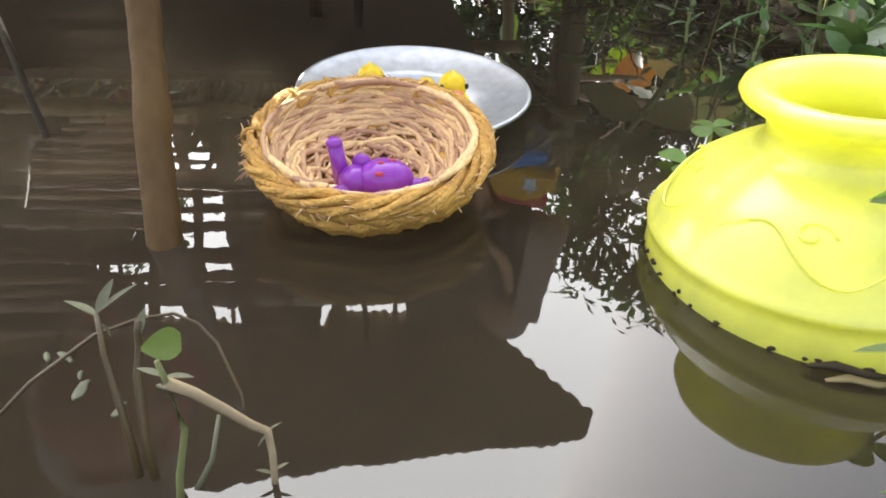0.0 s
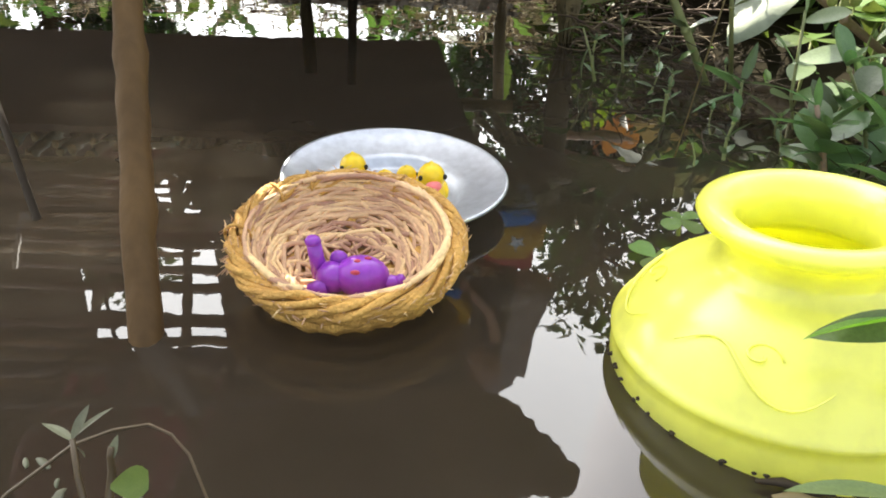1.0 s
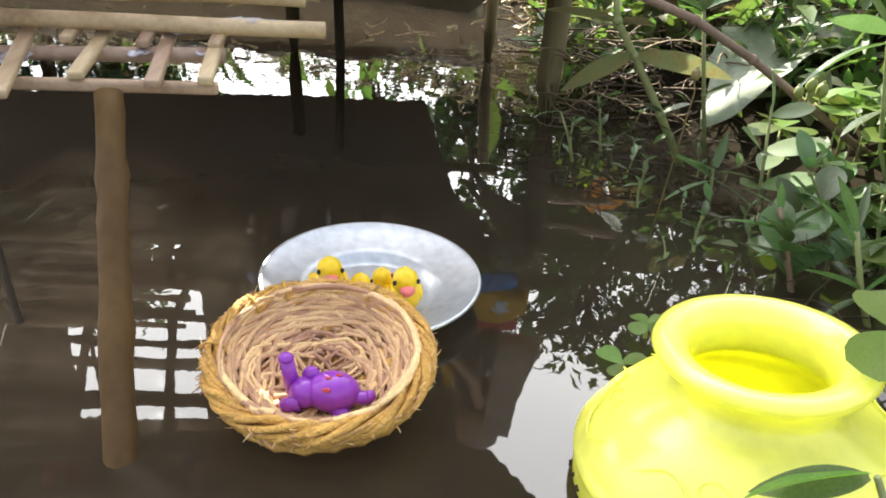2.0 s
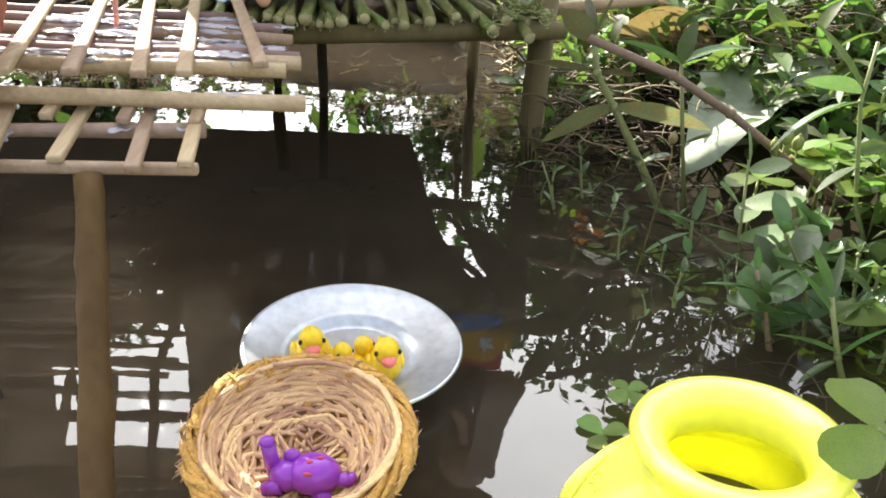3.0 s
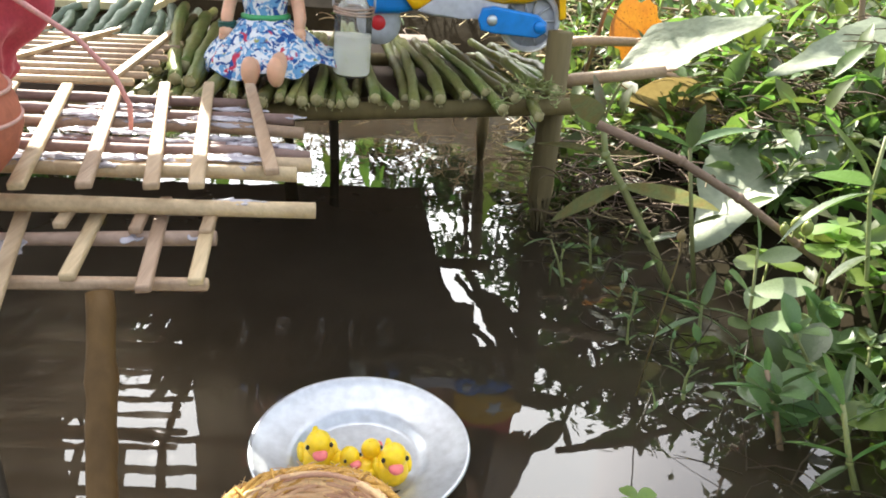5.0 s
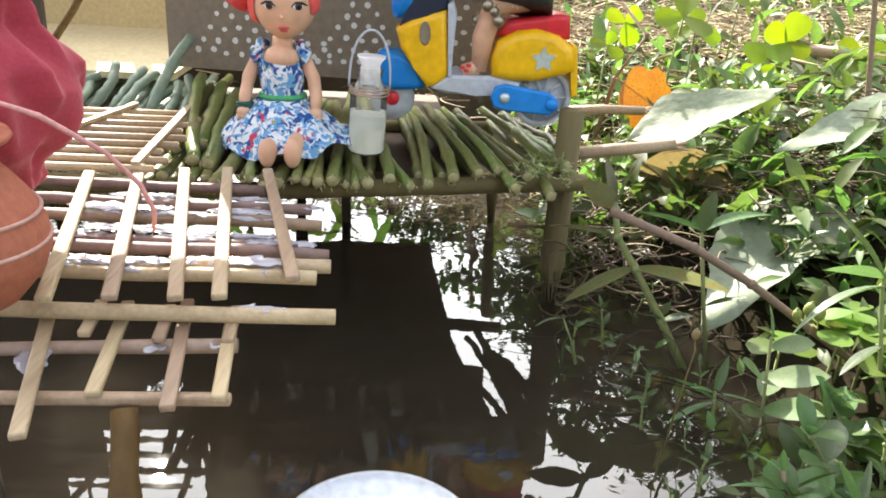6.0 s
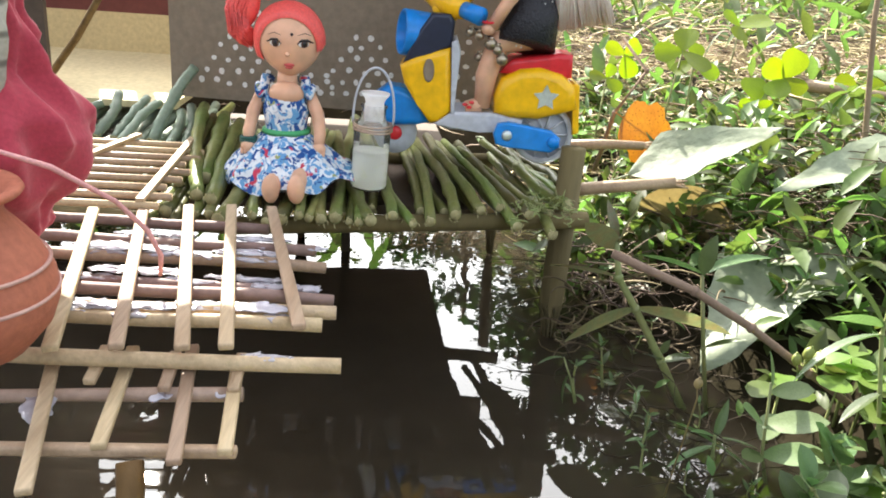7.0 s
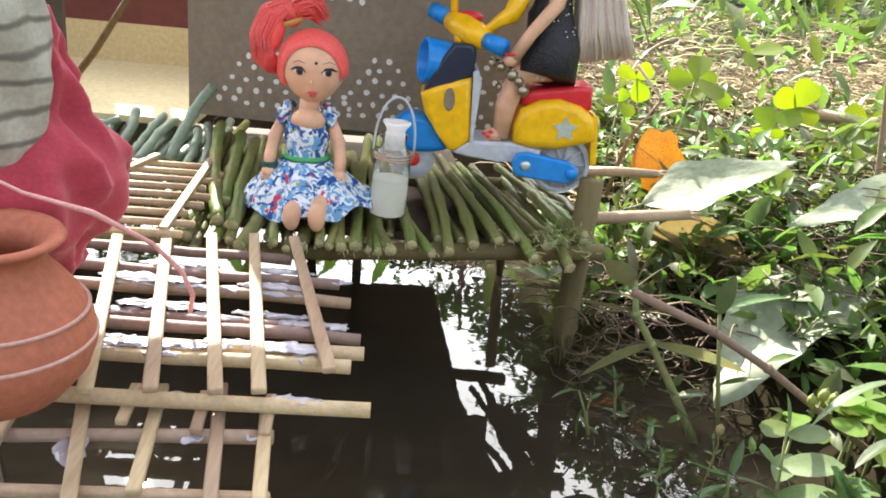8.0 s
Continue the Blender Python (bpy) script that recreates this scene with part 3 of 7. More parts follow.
def build_deck():
    r = random.Random(11)
    x = -0.130
    k = 0
    while x < 0.064:
        rad = r.uniform(0.0021, 0.0034)
        # the stems slant back to the left
        lean = -0.018 - 0.07 * (x + 0.130)
        lean += r.uniform(-0.016, 0.012)
        yf = 0.350 + 0.016 * (x + 0.1) / 0.1 + r.uniform(-0.010, 0.010)
        yb = r.uniform(0.49, 0.56) - (0.05 if x > 0.0 else 0)
        zz = DECK_Z - rad * 0.6 + r.uniform(-0.0012, 0.0020)
        stem_part((x, yf - 0.45, zz - r.uniform(0, 0.003)), (x + lean, yb - 0.45, zz + 0.002), rad, M_STEM, deck, r.uniform(-0.006, 0.006))
        x += rad * 2 * (r.uniform(0.95, 1.45) if x < -0.03 else r.uniform(1.05, 2.1))
        k += 1
    # a lower layer showing in the gaps
    x = -0.132
    while x < 0.056:
        rad = r.uniform(0.0022, 0.0032)
        stem_part((x, r.uniform(0.362, 0.392) - 0.45, DECK_Z - 0.0075), (x - 0.030 + r.uniform(-0.012, 0.012), r.uniform(0.50, 0.56) - 0.45, DECK_Z - 0.006), rad, M_STEM, deck, r.uniform(-0.006, 0.006))
        x += rad * 2 * r.uniform(1.6, 2.9)
    # more stems behind, reaching the right edge
    for k in range(4):
        x, yf = 0.066 - 0.002 * k + r.uniform(-0.004, 0.004), 0.392 + 0.014 * k
        rad = r.uniform(0.0024, 0.0034)
        stem_part((x, yf - 0.45, DECK_Z - 0.001), (x - 0.020, yf + 0.06 - 0.45, DECK_Z + 0.001), rad, M_STEM, deck, r.uniform(-0.005, 0.005))
    # frayed green tufts at the corner post
    bm = bmesh.new()
    for q in range(80):
        c = Vector((r.uniform(0.036, 0.066), r.uniform(-0.088, -0.056), DECK_Z + r.uniform(-0.003, 0.004)))
        d = Vector((r.uniform(-1, 1), r.uniform(-1, 0.4), r.uniform(-0.3, 0.9))).normalized() * r.uniform(0.003, 0.007)
        tube(bm, [c, c + d * 0.6 + Vector((r.uniform(-1, 1), 0, r.uniform(-1, 1))) * 0.0015, c + d], [0.0004, 0.0003, 0.0001], 4)
    tagged(part("frayed_fibre", bm, M_FRAY, deck, "frayed green fibres at the corner"), kind="stuff")
    # paler, longer stems beside the doorway
    x = -0.270
    while x < -0.122:
        rad = r.uniform(0.0023, 0.0033)
        stem_part((x - 0.004, r.uniform(0.395, 0.425) - 0.45, DECK_Z - 0.004), (x - 0.004 + r.uniform(-0.014, 0.014), r.uniform(0.50, 0.56) - 0.45, DECK_Z + r.uniform(0.001, 0.012)),
                  rad, M_STEM_GREY if x < -0.14 else M_STEM, deck, r.uniform(-0.004, 0.004))
        x += rad * 2 * r.uniform(1.0, 1.7)
    # loose ones propped up towards the wall and the doorway, their tops at z1
    for xa, ya, xb, z1, rad, mat in ((-0.214, 0.466, -0.199, 0.094, 0.0026, M_STEM_GREY), (-0.191, 0.452, -0.189, 0.101, 0.0028, M_STEM_GREY), (-0.174, 0.441, -0.165, 0.097, 0.0026, M_STEM_GREY), (-0.180, 0.450, -0.172, 0.099, 0.0024, M_STEM_GREY),
                                     (-0.159, 0.450, -0.144, 0.118, 0.0031, M_STEM_GREY), (-0.146, 0.438, -0.153, 0.091, 0.0027, M_STEM_GREY), (-0.137, 0.436, -0.147, 0.095, 0.0029, M_STEM_GREY), (-0.200, 0.446, -0.205, 0.092, 0.0025, M_STEM_GREY),
                                     (-0.106, 0.357, -0.139, 0.096, 0.0033, M_STEM), (-0.111, 0.384, -0.127, 0.091, 0.0037, M_STEM), (-0.120, 0.374, -0.134, 0.090, 0.0027, M_STEM), (-0.098, 0.352, -0.118, 0.088, 0.0031, M_STEM)):
        stem_part((xa, ya - 0.45, DECK_Z + 0.0035), (xb, 0.033, z1), rad, mat, deck, r.uniform(-0.003, 0.004))
    for y, z, x0, x1 in ((0.368, 0.066, -0.26, 0.075), (0.500, 0.066, -0.30, 0.05)):
        bm = bmesh.new()
        tube(bm, [(x0, y - 0.45, z), ((x0 + x1) / 2, y - 0.45, z - 0.002), (x1, y - 0.448 + (0.02 if y < 0.4 else 0), z + 0.004)], 0.0042, 10)
        part("beam", bm, M_POST, deck)
    for px, py, rr, top in ((0.0655, 0.402, 0.0064, 0.103), (0.04, 0.52, 0.004, 0.07), (-0.09, 0.53, 0.0045, 0.07)):
        bm = bmesh.new()
        tube(bm, [(px, py - 0.45, -0.06), (px - 0.001, py - 0.45, 0.02), (px + 0.001, py - 0.45, top)], [rr * 1.04, rr, rr * 0.97], 12)
        part("post", bm, M_POST, deck)
    bm = bmesh.new()
    tube(bm, [(-0.0565, 0.0608, -0.06), (-0.0575, 0.06, 0.01), (-0.0585, 0.055, 0.072)], 0.0032, 8)
    part("post", bm, M_DARKWOOD, deck, "thin dark wet wooden post")


build_deck()

# ---- lattice walkway of split reed ----
lattice = thing("reed_lattice", "ladder-like walkway of pale split reeds glued crosswise", "walkway", pose(0, 0.25, 0.08))


def reed(p, q, w, h, mat, name, parent=None, origin=(0, 0.25, 0.08)):
    """A flat split reed with rounded edges between two points."""
    o = Vector(origin)
    p, q = Vector(p) - o, Vector(q) - o
    d = q - p
    bm = bmesh.new()
    turn = d.to_track_quat('X', 'Z').to_matrix().to_4x4()
    slab(bm, (p + q) / 2, (d.length, w, h), turn, bevel=min(w, h) * 0.3)
    return part(name, bm, mat, parent or lattice)


def rod(p, q, r, mat, name, parent=None, origin=(0, 0.25, 0.08)):
    o = Vector(origin)
    p, q = Vector(p) - o, Vector(q) - o
    bm = bmesh.new()
    k = 7
    rr = random.Random(int(abs(p.x + q.y) * 1e5))
    pts = [p.lerp(q, i / (k - 1)) + Vector((0, rr.uniform(-0.0006, 0.0006), rr.uniform(-0.0005, 0.0005))) for i in range(k)]
    tube(bm, pts, [r * rr.uniform(0.88, 1.12) for _ in range(k)], 10)
    return part(name, bm, mat, parent or lattice)


LZ = 0.085
# cross rods, far to near
for y0, y1, x1, m in ((0.318, 0.318, -0.066, M_REED_DARK), (0.296, 0.2965, -0.0438, M_REED_DARK), (0.280, 0.283, -0.038, M_REED), (0.258, 0.260, -0.0417, M_REED_DARK),
                      (0.252, 0.2555, -0.0315, M_REED_DARK), (0.238, 0.2445, -0.0293, M_REED), (0.228, 0.2375, -0.0325, M_REED)):
    rod((-0.185, y0, LZ - 0.0035), (x1, y1, LZ - 0.0035), 0.0021, m, "rod")
# slats running towards the platform
for xa, ya, xb, yb in ((-0.0990, 0.207, -0.1345, 0.318), (-0.0830, 0.210, -0.1165, 0.322), (-0.0660, 0.2115, -0.1000, 0.3266), (-0.0548, 0.2135, -0.0837, 0.3306), (-0.0375, 0.2275, -0.0675, 0.3312), (-0.118, 0.205, -0.155, 0.318)):
    reed((xa, ya, LZ), (xb, yb, LZ + 0.001), 0.0042, 0.0022, M_SLAT, "slat")
# the long rod in front and the lower step
rod((-0.19, 0.213, 0.0775), (-0.0249, 0.2234, 0.0755), 0.0022, M_REED, "rod")
reed((-0.19, 0.1835, 0.0664), (-0.0472, 0.1932, 0.0664), 0.0030, 0.0030, M_REED, "rail")
rod((-0.19, 0.2020, 0.0690), (-0.0512, 0.2155, 0.0690), 0.0020, M_REED_DARK, "rail")
for xa, ya, xb, yb in ((-0.0490, 0.1885, -0.0558, 0.2290), (-0.0600, 0.1835, -0.0712, 0.2360), (-0.0800, 0.1880, -0.0880, 0.2330), (-0.0890, 0.1700, -0.1080, 0.2260), (-0.1180, 0.1780, -0.1260, 0.2300)):
    reed((xa, ya, 0.0692), (xb, yb, 0.0722), 0.0038, 0.0022, M_SLAT, "slat")
# short ends left beside the slats
for xa, ya, xb, yb in ((-0.0530, 0.2120, -0.0545, 0.2290), (-0.0716, 0.2110, -0.0735, 0.2280), (-0.0925, 0.2125, -0.0940, 0.2290)):
    reed((xa, ya, 0.0722), (xb, yb, 0.0742), 0.0034, 0.0022, M_SLAT, "slat")
bm = bmesh.new()
o = Vector((0, 0.25, 0.08))
foot, head = Vector((-0.0592, 0.1355, 0.0)) - o, Vector((-0.0722, 0.1880, 0.0655)) - o
rp0 = random.Random(6)
spine = [foot + (head - foot) * (i / 16) + Vector((rp0.uniform(-1, 1), 0, 0)) * 0.00035 for i in range(17)]
tube(bm, [Vector((-0.0530, 0.1090, -0.035)) - o] + spine, [0.0037] + [0.0037 - 0.0003 * i / 16 + (0.00055 if i in (5, 12) else rp0.uniform(-0.00012, 0.00012)) for i in range(17)], 14)
part("post", bm, M_BARK, lattice, "thick brown stick post standing in the water")
bm = bmesh.new()
tube(bm, [Vector((-0.1030, 0.1800, -0.03)) - o, Vector((-0.1056, 0.1856, 0)) - o, Vector((-0.1325, 0.2250, 0.019)) - o, Vector((-0.168, 0.268, 0.066)) - o], 0.0011, 8)
part("post", bm, M_DARKWOOD, lattice)
# smears of dried glue
rg = random.Random(5)
for k in range(34):
    y0, y1 = rg.choice(((0.296, 0.2965), (0.280, 0.283), (0.258, 0.260), (0.252, 0.2555), (0.238, 0.2445), (0.238, 0.2445), (0.228, 0.2375), (0.228, 0.2375), (0.213, 0.2234)))
    x = rg.uniform(-0.150, -0.040)
    y = y0 + (y1 - y0) * (x + 0.185) / 0.145
    bm = bmesh.new()
    ball(bm, (0, 0, 0), (rg.uniform(0.004, 0.012), rg.uniform(0.0014, 0.0026), 0.0008), u=22, v=8)
    q = Vector((k * 3.1, 0, 0))
    for v in bm.verts:
        v.co += Vector((noise.noise(v.co * 420 + q), noise.noise(v.co * 420 + q + Vector((9, 0, 0))), 0.35 * noise.noise(v.co * 700 + q))) * 0.0022
    part("glue_smear", bm, M_PASTE, lattice, m=Matrix.Translation((x, y - 0.25, LZ - 0.0815 - rg.uniform(0, 0.0012) - (0.006 if y0 < 0.22 else 0))))
# long films of glue drawn out along the rods
for x, y, z, half, wide, turn in ((-0.108, 0.2835, 0.0845, 0.020, 0.0030, 1), (-0.066, 0.2850, 0.0842, 0.013, 0.0024, 1), (-0.096, 0.2620, 0.0850, 0.017, 0.0026, 1), (-0.060, 0.2625, 0.0840, 0.014, 0.0018, 1), (-0.104, 0.2985, 0.0840, 0.016, 0.0024, 0),
                                  (-0.066, 0.3000, 0.0838, 0.012, 0.0022, 0), (-0.052, 0.2400, 0.0846, 0.010, 0.0034, 2), (-0.090, 0.2370, 0.0842, 0.020, 0.0022, 3), (-0.118, 0.2340, 0.0842, 0.014, 0.0022, 3), (-0.086, 0.2240, 0.0740, 0.014, 0.0028, 3),
                                  (-0.066, 0.2245, 0.0735, 0.010, 0.0026, 3), (-0.1030, 0.2060, 0.0690, 0.0045, 0.0090, 20), (-0.072, 0.2112, 0.0700, 0.003, 0.0018, 4), (-0.056, 0.2140, 0.0700, 0.0025, 0.0016, 4)):
    bm = bmesh.new()
    ball(bm, (0, 0, 0), (half, wide, 0.0006), u=48, v=8)
    q = Vector((x * 900, y * 500, 0))
    for v in bm.verts:
        v.co += Vector((noise.noise(v.co * 260 + q), noise.noise(v.co * 300 + q + Vector((9, 0, 0))), 0.4 * noise.noise(v.co * 500 + q))) * 0.0022
    part("glue_smear", bm, M_PASTE, lattice, m=Matrix.Translation((x, y - 0.25, z - 0.08)) @ Euler((0, 0, radians(turn))).to_matrix().to_4x4())
# a second small lattice lying on the platform
mat2 = thing("reed_mat", "small mat of thin pale reeds lying on the platform", "mat", pose(-0.150, 0.368, 0.0876))
for k in range(9):
    y = -0.052 + k * 0.0125
    bm = bmesh.new()
    tube(bm, [(-0.06, y, 0), (0.040 - 0.0012 * k + 0.003 * math.sin(k * 2.2), y + 0.004, 0)], 0.0016, 7)
    part("reed", bm, M_REED, mat2)
for x0, x1 in ((-0.054, -0.040), (-0.024, -0.006), (0.033, 0.022)):
    bm = bmesh.new()
    d = Vector((x1 - x0, 0.105, 0.001))
    slab(bm, ((x0 + x1) / 2, 0.004, 0.0026), (d.length, 0.0036, 0.0018), d.to_track_quat('X', 'Z').to_matrix().to_4x4(), bevel=0.0004)
    part("slat", bm, M_REED, mat2)


# ---- things afloat ----
def yellow_pot():
    t = thing("water_pot", "bright yellow plastic water pot floating in the pond, mouth open", "pot", pose(0.0767, 0.1322, -0.0058, -2.0, -3.6, 0))
    prof = [(0.0, -0.034), (0.018, -0.033), (0.029, -0.027), (0.0347, -0.016), (0.0366, -0.004), (0.0374, 0.003), (0.0376, 0.0085), (0.0373, 0.0118), (0.0369, 0.0136), (0.0376, 0.0143), (0.0377, 0.0154), (0.0367, 0.0163), (0.0358, 0.0178),
            (0.0336, 0.0214), (0.0298, 0.0256), (0.0246, 0.0291), (0.0196, 0.0314), (0.0172, 0.0332), (0.0164, 0.0352), (0.0165, 0.0372), (0.0178, 0.0392), (0.0202, 0.0408), (0.0220, 0.0420),
            (0.0227, 0.0434), (0.0221, 0.0447), (0.0203, 0.0453), (0.0181, 0.0449), (0.0158, 0.0436), (0.0146, 0.0415), (0.0144, 0.0380), (0.0150, 0.0345), (0.0168, 0.0325), (0.024, 0.0280), (0.033, 0.018), (0.034, 0.002), (0.0, -0.030)]
    bm = bmesh.new()
    lathe(bm, prof, 72)
    part("body", bm, M_YELLOW, t)
    t.scale = (0.955, 0.955, 0.955)
    # raised scrolls on the shoulder
    def on_shoulder(a, s):
        b = s * math.pi / 2.2
        r = 0.0180 + 0.0176 * math.cos(b)
        z = 0.0165 + 0.0130 * math.sin(b)
        return Vector((r * math.cos(a), r * math.sin(a), z))
    for k in range(5):
        a0 = k * 2 * math.pi / 5 + 0.3
        bm = bmesh.new()
        pts = [on_shoulder(a0 + 0.95 * (i / 18 - 0.5), 0.42 + 0.22 * math.sin(i / 18 * 2 * math.pi)) for i in range(19)]
        tube(bm, pts, [0.00012 + 0.00026 * math.sin(math.pi * i / 18) for i in range(19)], 8)
        part("scroll_relief", bm, M_YELLOW, t)
        bm = bmesh.new()
        pts = [on_shoulder(a0 + 0.05 + (0.14 - 0.009 * i) * math.cos(i * 0.5), 0.62 + (0.14 - 0.009 * i) * math.sin(i * 0.5)) for i in range(14)]
        tube(bm, pts, 0.00026, 8)
        part("spiral_relief", bm, M_YELLOW, t)
    # dark specks and bits clinging to the waterline
    r = random.Random(21)
    bm = bmesh.new()
    for k in range(26):
        a = radians(r.uniform(170, 300))
        ball(bm, (0.0376 * math.cos(a), 0.0376 * math.sin(a), 0.0064 - 0.063 * 0.0376 * math.cos(a) + 0.0385 * 0.0376 * math.sin(a) + r.uniform(-0.0006, 0.0014)), (r.uniform(0.0004, 0.0013), r.uniform(0.0004, 0.0009), r.uniform(0.0002, 0.0006)), u=6, v=4)
    tagged(part("waterline_grime", bm, M_DARKWOOD, t, "dark specks of debris along the waterline"), kind="stuff")


yellow_pot()


def basket():
    t = thing("basket", "small round nest basket of golden jute floating on the pond", "basket", pose(-0.0184, 0.1595, 0.0010, 8.5, 1, 0))
    R, zr = 0.0250, 0.0125
    # wall of stacked coils
    for k in range(6):
        s = k / 5
        z = -0.001 + s * (zr - 0.001)
        r = 0.0105 + (R - 0.0112) * math.sin(min(1, s * 0.98) * math.pi / 2)
        bm = bmesh.new()
        n = 72
        rr = random.Random(k)
        ph = rr.random() * 6
        pts = [Vector((r * math.cos(2 * math.pi * i / n), r * math.sin(2 * math.pi * i / n), z + 0.0005 * math.sin(5 * 2 * math.pi * i / n + ph))) for i in range(n)] 
        pts.append(pts[0].copy())
        tube(bm, pts, [0.0024 + 0.00035 * math.sin(i * 2.1 + ph) for i in range(n)] + [0.0024 + 0.00035 * math.sin(ph)], 8, cap=False)
        part("coil", bm, M_ROPE, t)
    # rim bound round with straw
    bm = bmesh.new()
    n = 120
    for strand in range(14):
        pts = []
        for i in range(n + 1):
            a = 2 * math.pi * i / n
            w = a * (3 + strand % 3) + strand * 2 * math.pi / 14
            o = 0.0019 + 0.0004 * math.sin(5 * a + strand)
            rad = R + o * math.cos(w)
            pts.append((rad * math.cos(a), rad * math.sin(a), zr + o * math.sin(w) + 0.0005 * math.sin(3 * a)))
        tube(bm, pts, 0.0007 + 0.0001 * (strand % 3), 5, cap=False)
    part("rim", bm, M_ROPE, t, "twisted straw rope rim")
    # loose strands lining the bowl
    r = random.Random(4)
    bm = bmesh.new()
    for k in range(330):
        a0 = r.uniform(0, 2 * math.pi)
        span = r.uniform(0.7, 2.2) * r.choice((-1, 1))
        h0 = r.uniform(-0.15, 1.05)
        h1 = h0 + r.uniform(-0.35, 0.35)
        pts = []
        m = 7
        for i in range(m):
            s = i / (m - 1)
            h = min(1.08, max(-0.1, h0 + (h1 - h0) * s + 0.05 * math.sin(9 * s + k)))
            rad = (0.0085 + 0.0152 * math.sin(max(0, min(1, h)) * math.pi / 2) ** 0.9) * r.uniform(0.96, 1.0)
            if h < 0.08:
                rad *= r.uniform(0.4, 1.0)
            a = a0 + span * s
            pts.append((rad * math.cos(a), rad * math.sin(a), 0.0012 + h * 0.0128 + r.uniform(-0.0004, 0.0004)))
        tube(bm, pts, [r.uniform(0.00025, 0.00085)] * m, 5)
    tagged(part("straw_lining", bm, M_LINING, t, "loose tan straw lining"), kind="stuff")
    bm = bmesh.new()
    lathe(bm, [(0.0, -0.0004), (0.0085, -0.0002), (0.0150, 0.0026), (0.0205, 0.0070), (0.0242, 0.0118)], 30)
    part("inner_wall", bm, M_STRAW, t)
    # orange ties, frayed ends and pale knots
    for a in (118, 140, 63, 182):
        a = radians(a)
        bm = bmesh.new()
        c = Vector((R * math.cos(a), R * math.sin(a), zr))
        out = Vector((math.cos(a), math.sin(a), 0))
        tube(bm, [c + 0.0031 * (out * math.cos(w) + Vector((0, 0, 1)) * math.sin(w)) + Vector((-out.y, out.x, 0)) * 0.0009 * math.sin(w * 0.5) for w in (i * 0.5 for i in range(14))], 0.00042, 5)
        part("binding", bm, M_ROPE, t)
    bm = bmesh.new()
    for k in range(40):
        a = r.uniform(0, 2 * math.pi) if k > 14 else radians(r.uniform(170, 200))
        z = r.uniform(0.008, 0.014)
        c = Vector((R * 1.05 * math.cos(a), R * 1.05 * math.sin(a), z))
        d = Vector((math.cos(a + r.uniform(-1, 1)), math.sin(a + r.uniform(-1, 1)), r.uniform(-0.6, 0.3))) * r.uniform(0.001, 0.0035)
        tube(bm, [c, c + d * 0.5 + Vector((0, 0, 0.0003)), c + d], [0.00028, 0.00022, 0.0001], 4)
    for k in range(260):
        a, w = r.uniform(0, 2 * math.pi), r.uniform(-0.6, 2.6)
        out = Vector((math.cos(a), math.sin(a), 0))
        side = Vector((-out.y, out.x, 0))
        c = Vector((R * math.cos(a), R * math.sin(a), zr)) + (out * math.cos(w) + Vector((0, 0, 1)) * math.sin(w)) * 0.0027
        d = side * r.uniform(-1, 1) + (out * math.cos(w) + Vector((0, 0, 1)) * math.sin(w)) * r.uniform(0.1, 0.5)
        tube(bm, [c, c + d * 0.0012, c + d * r.uniform(0.002, 0.0035)], [0.00014, 0.00012, 0.00005], 3)
    tagged(part("frayed_straw", bm, M_LINING, t), kind="stuff")
    bm = bmesh.new()
    for k in range(9):
        a = radians(215 + 14 * k)
        ball(bm, (0.0185 * math.cos(a), 0.0185 * math.sin(a), 0.0030), (0.0012, 0.0012, 0.0008), u=8, v=5)
    part("knot", bm, M_LINING, t, "pale knots along the lower coil")


basket()


def purple_toy():
    """A soft rubber animal lying on its back in the basket."""
    bm = bmesh.new()
    ball(bm, (0.0015, 0, 0.0055), (0.0066, 0.0052, 0.0052), u=20, v=12)
    ball(bm, (-0.0050, -0.0005, 0.0050), (0.0040, 0.0042, 0.0040))
    ball(bm, (-0.0040, 0.0022, 0.0085), (0.0022, 0.0016, 0.0024))
    ball(bm, (0.0085, -0.0005, 0.0048), (0.0032, 0.0018, 0.0017))
    ball(bm, (0.0105, -0.0004, 0.0055), (0.0013, 0.0015, 0.0015))
    tube(bm, [(-0.0080, 0.0010, 0.004), (-0.0090, 0.0015, 0.0085), (-0.0096, 0.0016, 0.0135)], [0.0022, 0.0018, 0.0017], 10)
    ball(bm, (-0.0097, 0.0016, 0.0136), (0.0019, 0.0018, 0.0016))
    tube(bm, [(-0.006, -0.003, 0.004), (-0.010, -0.004, 0.003)], [0.0024, 0.0016], 10)
    tube(bm, [(0.003, -0.003, 0.003), (0.006, -0.0055, 0.002)], [0.0022, 0.0015], 10)
    ball(bm, (0.0008, -0.0036, 0.0092), (0.0012, 0.0006, 0.0006), mi=1, u=8, v=5)
    for x, y in ((0.0008, -0.0008), (0.003, 0.0006)):
        ball(bm, (x, y, 0.0106), (0.0009, 0.0006, 0.0003), mi=1, u=8, v=5)
    ob = part("rubber_toy_animal", bm, [M_PURPLE, M_REDCLOTH], label="purple rubber toy animal lying in the nest basket")
    tagged(ob, "", "rubber toy")
    ob.matrix_basis = pose(-0.0160, 0.1525, 0.0016, 4, 0, -4)
    ob.scale = (1.0, 1.0, 0.92)


